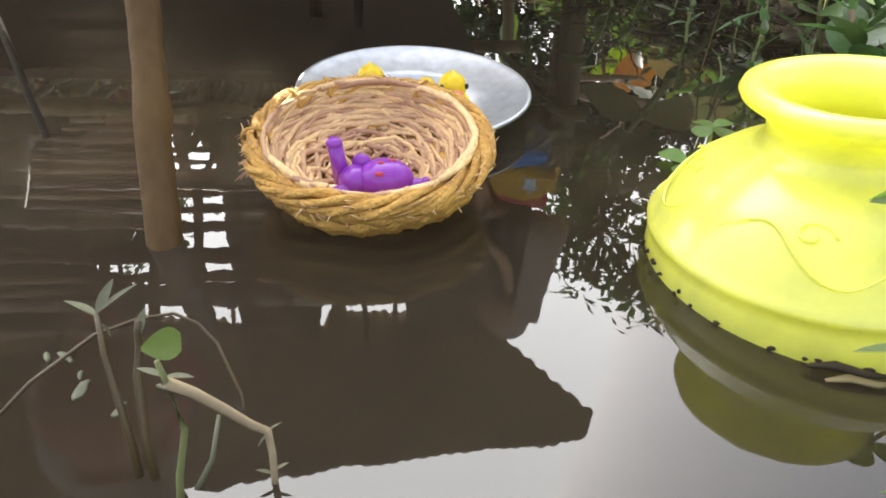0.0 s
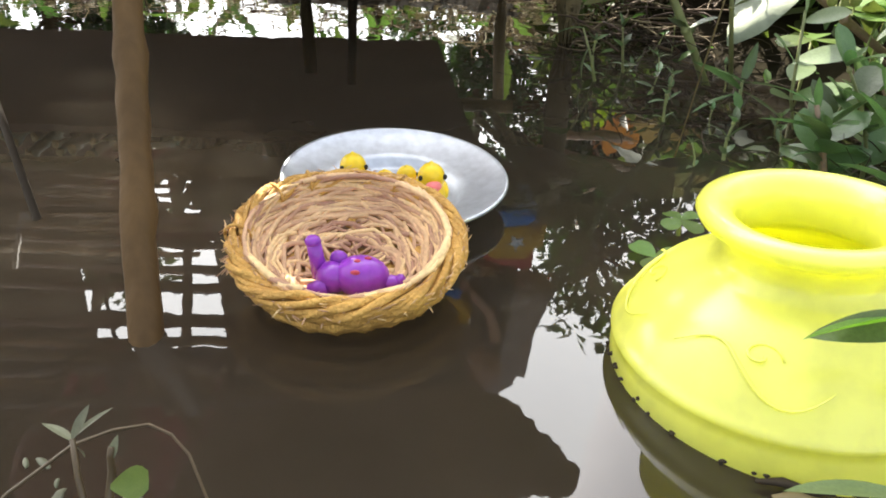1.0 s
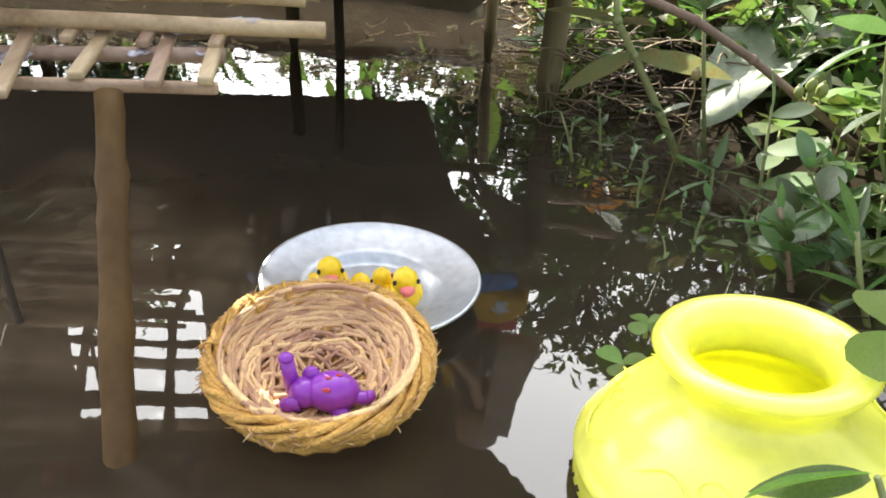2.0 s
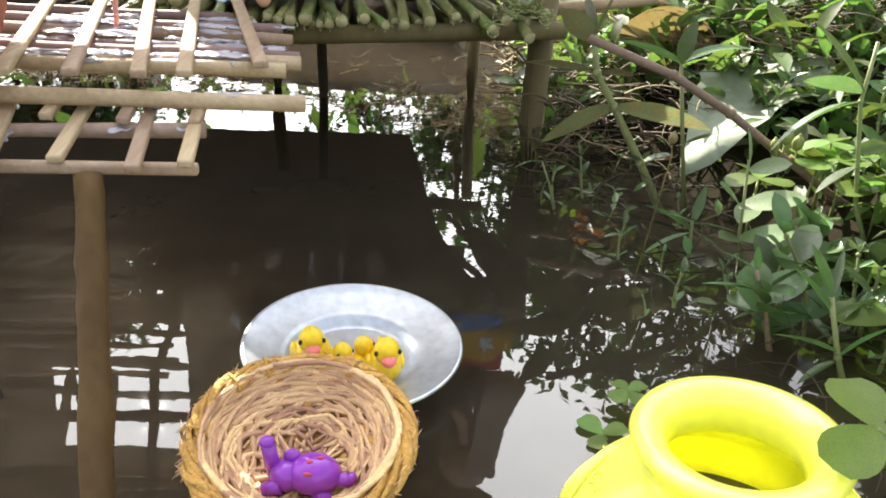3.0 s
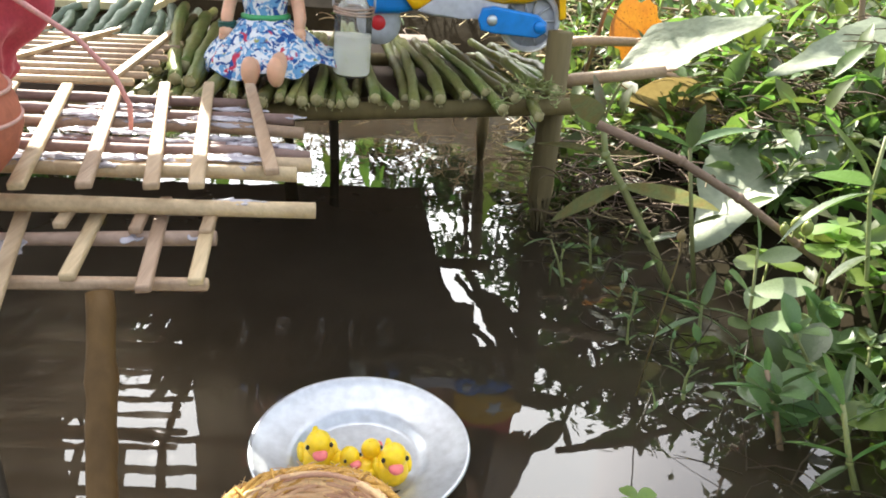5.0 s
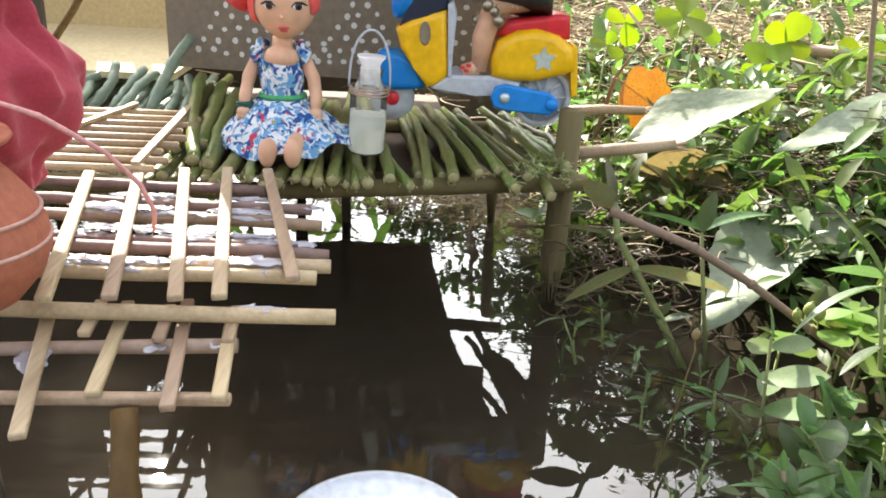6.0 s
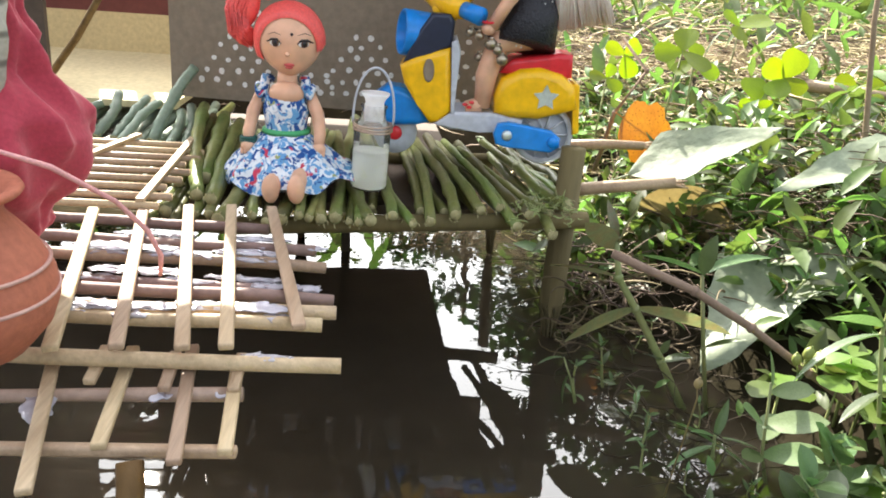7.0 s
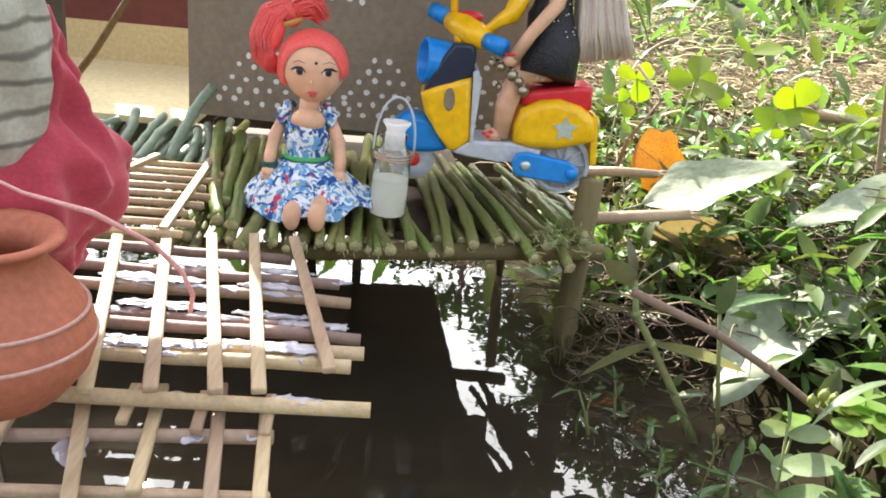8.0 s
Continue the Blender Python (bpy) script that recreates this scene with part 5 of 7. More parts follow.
    bm = bmesh.new()
    tube(bm, [(-0.0060 - O.x, 0.004, 0.1735 - O.z), (-0.0065 - O.x, 0.006, 0.194 - O.z)], 0.0020, 8)
    part("mirror_arm", bm, M_SYEL, t)
    bm = bmesh.new()
    ball(bm, (0.0015 - O.x, 0.004, 0.1735 - O.z), (0.0075, 0.005, 0.0030))
    part("dial_cover", bm, M_SRED, t, "red dial cover")


scooter()


def rider_doll():
    """A plain doll astride the scooter, in one mesh."""
    bm = bmesh.new()
    tube(bm, [(0.0120, -0.010, 0.1165), (0.0200, -0.010, 0.1185)], [0.0030, 0.0040], 10, 0)
    tube(bm, [(0.0205, -0.010, 0.1170), (0.0215, -0.010, 0.1330), (0.0260, -0.010, 0.1490), (0.0420, -0.007, 0.1530)], [0.0040, 0.0055, 0.0062, 0.0070], 12, 0)
    for x, y, z in ((0.0118, -0.0135, 0.1185), (0.0140, -0.0138, 0.1172), (0.0150, -0.0138, 0.1197)):
        ball(bm, (x, y, z), (0.0014, 0.0006, 0.0009), 3, 8, 5)
    tube(bm, [(0.0395, -0.011, 0.1480), (0.0415, -0.006, 0.1620), (0.0390, -0.002, 0.1780), (0.0420, 0, 0.1960), (0.0440, 0, 0.2130)], [0.0150, 0.0135, 0.0112, 0.0088, 0.0098], 20, 1)
    tube(bm, [(0.0220, -0.0165, 0.1570), (0.0290, -0.0170, 0.1690), (0.0400, -0.0140, 0.1830), (0.0440, -0.0100, 0.2050)], [0.0032, 0.0032, 0.0036, 0.0040], 12, 0)
    ball(bm, (0.0205, -0.0165, 0.1560), (0.0036, 0.0036, 0.0032), 0)
    tube(bm, [(0.0205 + 0.0036 * math.cos(w), -0.0165 + 0.0036 * math.sin(w), 0.1590) for w in (i * 0.7 for i in range(10))], 0.0006, 5, 3)
    tube(bm, [(0.044, 0, 0.2120), (0.0435, 0, 0.2190)], 0.0035, 10, 0)
    ball(bm, (0.0425, 0, 0.2330), (0.0150, 0.0140, 0.0160), 0, 20, 14)
    ball(bm, (0.0465, 0.002, 0.2370), (0.0160, 0.0155, 0.0165), 2, 20, 14)
    r = random.Random(8)
    for k in range(46):
        z, a = r.uniform(0.148, 0.21), r.uniform(-2.6, -0.4)
        rad = 0.0150 - (z - 0.148) * 0.12
        ball(bm, (0.0405 + rad * math.cos(a), -0.008 + rad * 0.95 * math.sin(a) + (z - 0.148) * 0.12, z), 0.00045, 4, 5, 4)
    for k in range(420):
        a, y0 = r.uniform(0, 1), r.uniform(-0.010, 0.010)
        x = 0.0480 + 0.018 * a
        tube(bm, [(x, y0, 0.2350), (x + 0.003 + r.uniform(-0.001, 0.001), y0, 0.2000), (x + 0.0050 + 0.006 * a, y0 * 0.9, 0.1750), (x + 0.007 + 0.010 * a + r.uniform(-0.001, 0.001), y0 * 0.8, 0.1555 + 0.005 * a + r.uniform(0, 0.004))],
             [0.0009, 0.0012, 0.0012, 0.0004], 4, 2)
    ob = part("rider_doll", bm, [M_SKIN, M_SEQUIN, M_BLONDE, M_SRED, M_WHITE], label="pale-haired doll in a black glitter dress sitting on the scooter")
    tagged(ob, "", "doll")
    ob.matrix_basis = pose(0, 0.430, 0.0)


M_SEQUIN = material("black_glitter_cloth", (0.012, 0.012, 0.016), 0.35, second=(0.03, 0.03, 0.035), scale=500, bump=0.0010, bump_scale=900, rough_vary=0.3)
rider_doll()
bells = thing("bell_string", "short string of small dull metal bells over the doll's leg", "bell string", pose(0.021, 0.414, 0.147))
for k, (x, y, z) in enumerate(((-0.0090, 0.004, 0.0065), (-0.0045, 0.001, 0.0052), (0.0012, -0.002, 0.0020), (0.0045, -0.003, -0.0005), (0.0070, -0.003, -0.0048), (-0.0035, 0.010, -0.0060))):
    bm = bmesh.new()
    ball(bm, (x, y, z), 0.0030 if k in (2, 4) else 0.0024, 0, 12, 8)
    lathe(bm, [(0.0010, 0.0), (0.0012, 0.0010), (0.0, 0.0012)], 8, 0, Matrix.Translation((x, y, z + 0.0022)))
    part("bell", bm, M_METAL, bells)
bm = bmesh.new()
tube(bm, [(-0.0100, 0.006, 0.0080), (-0.0045, 0.0022, 0.0080), (0.0012, -0.0005, 0.0048), (0.0070, -0.0015, -0.0020)], 0.0005, 5)
part("cord", bm, M_BLACK, bells)

# ---- things on the reed lattice ----
clay = thing("clay_pot", "round red clay water pot with pale painted lines on the lattice", "clay pot", pose(-0.1180, 0.200, 0.0840, 0, 3, 0))
bm = bmesh.new()
lathe(bm, [(0.0, 0.0), (0.008, 0.0), (0.0165, 0.0050), (0.0220, 0.0120), (0.0240, 0.0185), (0.0232, 0.0245), (0.0200, 0.0310), (0.0160, 0.0360), (0.0128, 0.0395), (0.0125, 0.0415), (0.0140, 0.0435), (0.0166, 0.0448), (0.0174, 0.0458),
           (0.0168, 0.0468), (0.0142, 0.0462), (0.0118, 0.0440), (0.0108, 0.0410), (0.0125, 0.0370), (0.0200, 0.0260), (0.0200, 0.0120), (0.0, 0.004)], 56)
part("body", bm, M_CLAY, clay)
for rr, z in ((0.02405, 0.0205), (0.0223, 0.0275)):
    bm = bmesh.new()
    lathe(bm, [(rr, z), (rr + 0.0002, z + 0.0004), (rr - 0.0002, z + 0.0010), (rr - 0.0008, z + 0.0006)], 56, wob=0.002)
    part("painted_line", bm, M_CLAYLINE, clay, "pale painted line")


def wrapped_doll():
    """A doll wrapped in cloth, in one plain mesh."""
    bm = bmesh.new()
    n = 120
    def drape(prof, mi, fold, cx=0.0, k0=0.0):
        fine = []
        for a, b in zip(prof, prof[1:]):
            fine += [tuple(p + (q - p) * i / 6 for p, q in zip(a, b)) for i in range(6)]
        prof = fine + [prof[-1]]
        rings = [[bm.verts.new((cx + dx + r * (1 + fold * math.sin(7 * t + z * 200 + k0) + 0.5 * fold * math.sin(13 * t)) * math.cos(t), r * 0.85 * (1 + fold * math.sin(5 * t + z * 150)) * math.sin(t), z))
                  for t in (2 * math.pi * i / n for i in range(n))] for r, z, dx in prof]
        for a, b in zip(rings, rings[1:]):
            for i in range(n):
                bm.faces.new((a[i], a[(i + 1) % n], b[(i + 1) % n], b[i])).material_index = mi
        bm.faces.new(rings[0][::-1]).material_index = mi
        bm.faces.new(rings[-1]).material_index = mi
    drape([(0.010, 0.000, 0.0), (0.0120, 0.012, 0.0), (0.0150, 0.022, 0.0), (0.0240, 0.034, 0.0), (0.0292, 0.046, 0.0), (0.0272, 0.053, 0.0), (0.0195, 0.064, 0.0), (0.0160, 0.078, 0.0), (0.0130, 0.092, 0.0)], 0, 0.075)
    first = len(bm.verts)
    drape([(0.0100, 0.034, -0.014), (0.0200, 0.046, -0.012), (0.0240, 0.064, -0.008), (0.0245, 0.085, -0.006), (0.0230, 0.115, -0.005), (0.0200, 0.140, -0.005), (0.012, 0.155, -0.005)], 1, 0.022, 0.0)
    bm.verts.ensure_lookup_table()
    for v in bm.verts[first:]:
        v.co.y -= 0.014
    for v in bm.verts:
        q = v.co * 90
        v.co += Vector((v.co.x, v.co.y, 0)).normalized() * (0.0042 * noise.noise(Vector((q.x * 0.9 + q.z * 0.5, q.y * 0.9, q.z * 0.40))) - 0.0030 * abs(noise.noise(Vector((q.x * 0.8 + q.z * 0.9, q.y * 1.2, q.z * 0.3)))))
    ob = part("wrapped_doll", bm, [M_REDCLOTH, M_GREYCLOTH], label="doll draped in red cloth and a grey striped wrap")
    tagged(ob, "", "doll")
    ob.matrix_basis = pose(-0.1285, 0.2400, 0.0868, 0, 0, 0)


wrapped_doll()
bm = bmesh.new()
tube(bm, [(-0.1210, 0.2020, 0.1465), (-0.1080, 0.2040, 0.1395), (-0.0970, 0.2150, 0.1320), (-0.0880, 0.2300, 0.1190), (-0.0830, 0.2380, 0.1080), (-0.0815, 0.2430, 0.0985), (-0.0840, 0.2480, 0.0900)],
     [0.0003, 0.0005, 0.0008, 0.0007, 0.0008, 0.0008, 0.0007], 7)
tagged(part("tassel_cord", bm, M_PINK, label="fuzzy pink cord hanging over the red cloth"), "", "cord")


# ---- leaves ----
M_BUD = material("green_bud", (0.18, 0.24, 0.05), 0.5, second=(0.30, 0.26, 0.08), scale=200)


def lance(w):
    return lambda s: w * math.sin(math.pi * min(1, s * 0.97 + 0.03)) ** 0.75 * (1.0 - 0.25 * s)


def oval(s):
    return 0.30 * math.sin(math.pi * min(1.0, s * 0.98 + 0.02)) ** 0.6 * (0.85 + 0.3 * s)


def heart(s):
    return 0.46 * math.sin(math.pi * (s * 0.90 + 0.03)) ** 0.55 * (0.45 + 0.75 * s)


def broad(s):
    return 0.36 * math.sin(math.pi * min(1.0, s ** 0.8 * 0.98 + 0.02)) ** 0.75 * (1.3 - 0.7 * s)


LANCE = [leaf_mesh("lance_leaf", M_LEAF, lance(0.125 + 0.02 * k), 0.12 + 0.22 * k, 0.35) for k in range(3)]
OVAL = [leaf_mesh("oval_leaf", M_LEAF, oval, 0.05 + 0.2 * k, 0.22) for k in range(2)]
HEART = [leaf_mesh("clover_leaflet", M_CLOVER, heart, 0.02 + 0.14 * k, 0.12) for k in range(2)]
M_TANGLE = material("dead_stalk", (0.13, 0.09, 0.05), 0.8, second=(0.05, 0.035, 0.02), scale=80, vary=0.5, island=True)
M_STALK = material("wet_brown_stalk", (0.09, 0.06, 0.025), 0.45, second=(0.05, 0.035, 0.015), scale=200, amount=0.6)
M_ROUND = material("rounded_leaf", (0.165, 0.230, 0.100), 0.42, second=(0.115, 0.175, 0.065), scale=3, fine=30, vary=0.25, translucent=0.35)
M_SUNNY = material("sunlit_clover_leaf", (0.165, 0.225, 0.018), 0.45, second=(0.12, 0.18, 0.018), scale=3, fine=30, vary=0.2, translucent=0.55)
CLOVER_BIG = leaf_mesh("clover_leaflet", M_SUNNY, heart, 0.05, 0.12)
SUNNY_LANCE = [leaf_mesh("lance_leaf", M_CLOVER, lance(0.15), 0.12 + 0.2 * k, 0.3) for k in range(2)]
FINE_PALE = leaf_mesh("lance_leaf", M_ROUND, lance(0.17), 0.10, 0.22, rows=9)
SEEDLING = [leaf_mesh("small_leaf", M_LEAF, lance(0.2), 0.1 + 0.3 * k, 0.3, rows=5) for k in range(2)]


def weed(base, tip, leaf_len, pairs, seed, label="", lean=0.0, kinds=None, stem_r=0.0008, group="weeds on the bank", spread=(5, 45)):
    """A creeping weed with paired narrow leaves along a jointed stem."""
    r = random.Random(seed)
    base, tip = Vector(base), Vector(tip)
    t = thing("weed", label or "green water weed with narrow paired leaves on the bank", "weed", Matrix.Translation(base), group=group)
    d = tip - base
    side = Vector((r.uniform(-1, 1), r.uniform(-1, 1), 0)) * d.length * 0.10
    def at(s):
        return d * s + side * math.sin(math.pi * s) + Vector((0, 0, lean * math.sin(math.pi * s)))
    bm = bmesh.new()
    m = 9
    pts = [at(i / (m - 1)) for i in range(m)]
    tube(bm, pts, [stem_r * (1.1 - 0.55 * i / (m - 1)) for i in range(m)], 7)
    for k in range(pairs):
        s = 0.25 + 0.72 * k / max(1, pairs - 1)
        ball(bm, at(s), stem_r * 1.2, u=7, v=5)
    part("stem", bm, M_WEEDSTEM, t)
    turn = r.uniform(0, 180)
    for k in range(pairs):
        s = 0.25 + 0.75 * k / max(1, pairs - 1)
        turn += 90 + r.uniform(-20, 20)
        size = leaf_len * (0.65 + 0.45 * math.sin(math.pi * (0.15 + 0.75 * s))) * r.uniform(0.8, 1.1)
        for q in (0, 180):
            me = r.choice(kinds or LANCE)
            place("leaf", me, t, m=leaf_pose(at(s), turn + q + r.uniform(-12, 12), r.uniform(*spread) + 20 * s, size, r.uniform(-25, 25), r.uniform(0.85, 1.2)))
    if pairs > 1:
        for q in range(3):
            place("leaf", r.choice(kinds or LANCE), t, m=leaf_pose(at(1.0), turn + 120 * q, r.uniform(50, 75), leaf_len * 0.4, 0, 0.8))
    return t


def clover(base, height, size, seed, leaves=3, heading=None, label="", tilt=8, lean=(0, 0)):
    """A clover: a thin stalk with leaflets spread at its top."""
    r = random.Random(seed)
    t = thing("clover", label or "bright green clover with rounded leaflets on the bank", "clover", Matrix.Translation(base), group="clover on the bank")
    top = Vector((lean[0], lean[1], height))
    bm = bmesh.new()
    tube(bm, [(0, 0, -0.004), top * 0.5 + Vector((r.uniform(-0.003, 0.003), r.uniform(-0.003, 0.003), 0)), top], [0.0008, 0.0007, 0.0005], 6)
    part("stalk", bm, M_WEEDSTEM, t)
    a0 = r.uniform(0, 360) if heading is None else heading
    for k in range(leaves):
        place("leaflet", r.choice(HEART), t, m=leaf_pose(top, a0 + 360 / leaves * k + r.uniform(-8, 8), r.uniform(-5, 10) + tilt * math.cos(radians(a0 + 360 / leaves * k)), size * r.uniform(0.9, 1.1), r.uniform(-8, 8)))
    return t


def dead_leaf(name, mat, base, az, el, length, shape, curl, fold, roll, label, wave=0.015, width=1.0):
    me = leaf_mesh(name, mat, shape, curl, fold, rows=26, wave=wave)
    t = thing(name, label, "leaf", Matrix.Translation(base))
    place("blade", me, t, m=leaf_pose((0, 0, 0), az, el, length, roll, width))
    bm = bmesh.new()
    m = leaf_pose((0, 0, 0), az, el, length, roll, width)
    tube(bm, [m @ Vector((s, 0, -curl * s * s - 0.004)) for s in (-0.12, 0, 0.3, 0.6, 0.92)], [length * 0.007, length * 0.006, length * 0.005, length * 0.004, length * 0.001], 6)
    part("midrib", bm, mat, t)
    return t


# ---- plants placed one by one ----
def leaf_between(me, parent, a, b, width=1.0, roll=0.0):
    """A leaf from its base to its tip."""
    a, b = Vector(a), Vector(b)
    d = b - a
    return place("leaf", me, parent, m=Matrix.Translation(a) @ d.to_track_quat('X', 'Z').to_matrix().to_4x4() @ Euler((radians(roll), 0, 0)).to_matrix().to_4x4() @ Matrix.Diagonal((d.length, d.length * width, d.length, 1)))


def sprig(label, stem, r0, leaves, mat=None):
    """A plant with a jointed stem and leaves set out one by one."""
    o = Vector(stem[0])
    t = thing("weed", label, "weed", Matrix.Translation(o), group="weeds on the bank")
    bm = bmesh.new()
    pts = [Vector(p) - o for p in stem]
    tube(bm, pts, [r0 * (1.1 - 0.5 * i / len(pts)) for i in range(len(pts))], 9)
    for p in pts[1:-1]:
        ball(bm, p, r0 * 1.25, u=9, v=6)
    part("stem", bm, mat or M_WEEDSTEM, t)
    for k, (a, b, width, roll, me) in enumerate(leaves):
        leaf_between(me, t, Vector(a) - o, Vector(b) - o, width, roll)
    return t


L0, L1, L2 = LANCE
M_SPOTTED = material("spotted_weed_leaf", (0.115, 0.150, 0.070), 0.4, second=(0.150, 0.105, 0.055), scale=7, fine=30, amount=0.9, vary=0.35, translucent=0.25, spec=0.5, bump=0.0003, bump_scale=12)
LB = leaf_mesh("lance_leaf", M_SPOTTED, lance(0.15), 0.06, 0.25, rows=9)
sprig("tall green weed with spotted narrow leaves leaning over the water", [(0.1220, 0.335, -0.006), (0.1052, 0.335, 0.0236), (0.0899, 0.335, 0.0484), (0.0804, 0.335, 0.0628), (0.0770, 0.335, 0.0800)], 0.0018,
      [((0.0899, 0.335, 0.0484), (0.0580, 0.330, 0.0347), 1.75, 50, LB), ((0.0899, 0.336, 0.0484), (0.1320, 0.330, 0.0437), 1.55, -40, LB), ((0.0804, 0.335, 0.0628), (0.0507, 0.340, 0.0666), 1.25, 30, LB),
       ((0.0804, 0.335, 0.0628), (0.1000, 0.350, 0.0600), 1.2, -30, LB), ((0.0780, 0.335, 0.0760), (0.0610, 0.328, 0.0900), 1.7, 60, LB), ((0.0780, 0.335, 0.0760), (0.0840, 0.338, 0.0960), 1.5, -50, LB),
       ((0.0770, 0.335, 0.0790), (0.0740, 0.345, 0.0950), 1.3, 20, LB), ((0.1052, 0.335, 0.0236), (0.1140, 0.325, 0.0330), 1.2, 20, SEEDLING[0]), ((0.1052, 0.335, 0.0236), (0.0950, 0.330, 0.0310), 1.2, 20, SEEDLING[0])])
sprig("weed with pale narrow leaves above the twig", [(0.128, 0.330, 0.0), (0.120, 0.328, 0.035), (0.1125, 0.326, 0.0700)], 0.0010,
      [((0.1125, 0.326, 0.0700), (0.0824, 0.322, 0.0827), 0.85, 30, L0), ((0.1125, 0.326, 0.0700), (0.1142, 0.325, 0.0880), 2.0, 70, L0), ((0.1125, 0.326, 0.0700), (0.1420, 0.335, 0.0850), 0.7, 10, L1), ((0.120, 0.328, 0.035), (0.134, 0.322, 0.045), 1.0, 10, L0)])
sprig("green weed with broad bright leaves on a tall stem", [(0.180, 0.272, 0.010), (0.1734, 0.280, 0.0293), (0.1640, 0.280, 0.0690), (0.1640, 0.280, 0.0900)], 0.0009,
      [((0.1640, 0.280, 0.0720), (0.1364, 0.274, 0.0802), 1.5, 40, L0), ((0.1640, 0.280, 0.0720), (0.1466, 0.290, 0.0980), 1.3, 20, L0), ((0.1640, 0.280, 0.0690), (0.1290, 0.276, 0.0625), 0.75, 20, L1), ((0.1640, 0.280, 0.0850), (0.1850, 0.284, 0.0960), 1.2, -20, L0),
       ((0.1640, 0.280, 0.0690), (0.1900, 0.270, 0.0640), 1.2, -20, L0), ((0.1700, 0.280, 0.0450), (0.1500, 0.270, 0.0400), 1.2, 20, L0)])
R0 = leaf_mesh("round_leaf", M_ROUND, lambda s: 0.72 * oval(s), 0.10, 0.14)
sprig("weed with pale rounded leaves under the twig", [(0.1383, 0.282, -0.004), (0.1341, 0.285, 0.0114), (0.1310, 0.285, 0.0438)], 0.0007,
      [((0.1318, 0.285, 0.0399), (0.1437, 0.278, 0.0464), 1.3, 30, R0), ((0.1314, 0.285, 0.0419), (0.1305, 0.288, 0.0564), 1.2, 60, R0), ((0.1314, 0.285, 0.0248), (0.1526, 0.278, 0.0340), 1.1, 20, R0), ((0.1312, 0.285, 0.0258), (0.1210, 0.280, 0.0370), 1.2, -30, R0),
       ((0.1341, 0.285, 0.0114), (0.1553, 0.276, 0.0200), 1.1, 20, R0), ((0.1341, 0.285, 0.0114), (0.1229, 0.276, 0.0170), 1.1, -20, R0), ((0.1330, 0.285, 0.0180), (0.1440, 0.300, 0.0230), 1.2, 0, R0)])
sprig("weed with pale rounded leaves at the water's edge", [(0.1575, 0.268, 0.000), (0.1549, 0.270, 0.0100), (0.1518, 0.270, 0.0190)], 0.0007,
      [((0.1522, 0.270, 0.0175), (0.1684, 0.262, 0.0141), 1.3, 20, R0), ((0.1545, 0.270, 0.0150), (0.1756, 0.258, 0.0095), 1.2, 20, R0), ((0.1518, 0.270, 0.0185), (0.1391, 0.262, 0.0148), 1.3, -20, R0), ((0.1518, 0.270, 0.0185), (0.1533, 0.282, 0.0307), 1.3, 40, R0), ((0.1549, 0.270, 0.0100), (0.1490, 0.254, 0.0075), 1.3, 0, R0)])
sprig("weed with grey-green lance leaves at the water's edge", [(0.1175, 0.288, -0.004), (0.1172, 0.290, 0.0060), (0.1162, 0.290, 0.0160)], 0.0008,
      [((0.1168, 0.290, 0.0110), (0.0961, 0.284, 0.0066), 1.2, 20, L0), ((0.1166, 0.290, 0.0120), (0.0967, 0.290, 0.0249), 1.2, 30, L0), ((0.1166, 0.290, 0.0120), (0.1340, 0.282, 0.0050), 1.0, -20, L0), ((0.1164, 0.290, 0.0150), (0.1207, 0.294, 0.0300), 1.1, 30, L0), ((0.1166, 0.290, 0.0150), (0.1042, 0.284, 0.0230), 1.0, 0, L0), ((0.1164, 0.290, 0.0150), (0.1319, 0.284, 0.0168), 1.1, -20, L0)])
sprig("reddish-stemmed weed with narrow grey-green leaves", [(0.1252, 0.222, -0.004), (0.1207, 0.225, 0.0131), (0.1145, 0.225, 0.0281)], 0.0010,
      [((0.1185, 0.225, 0.0199), (0.0968, 0.222, 0.0271), 0.72, 20, L0), ((0.1185, 0.225, 0.0199), (0.1272, 0.220, 0.0346), 0.86, -40, L0), ((0.1153, 0.225, 0.0265), (0.1128, 0.225, 0.0373), 1.01, 70, L0), ((0.1207, 0.225, 0.0131), (0.1070, 0.218, 0.0160), 0.79, 20, L0), ((0.1209, 0.225, 0.0122), (0.1340, 0.218, 0.0050), 0.79, -20, L0), ((0.1150, 0.225, 0.0275), (0.1050, 0.230, 0.0330), 0.86, 20, L0)], M_TWIG)
sprig("weed with broad grey-green leaves near the pot", [(0.1410, 0.202, -0.004), (0.1360, 0.205, 0.0092), (0.1285, 0.205, 0.0299)], 0.0010,
      [((0.1356, 0.205, 0.0108), (0.1123, 0.202, 0.0222), 0.86, 30, L0), ((0.1362, 0.205, 0.0083), (0.1208, 0.198, 0.0062), 1.01, 20, L0), ((0.1360, 0.205, 0.0092), (0.1449, 0.200, 0.0263), 0.72, -40, L0), ((0.1308, 0.205, 0.0237), (0.1173, 0.208, 0.0403), 0.86, 30, L0), ((0.1308, 0.205, 0.0237), (0.1396, 0.200, 0.0354), 0.86, -30, L0), ((0.1285, 0.205, 0.0299), (0.1208, 0.208, 0.0468), 0.86, 60, L0), ((0.1285, 0.205, 0.0299), (0.1340, 0.215, 0.0420), 0.72, 0, L0)])
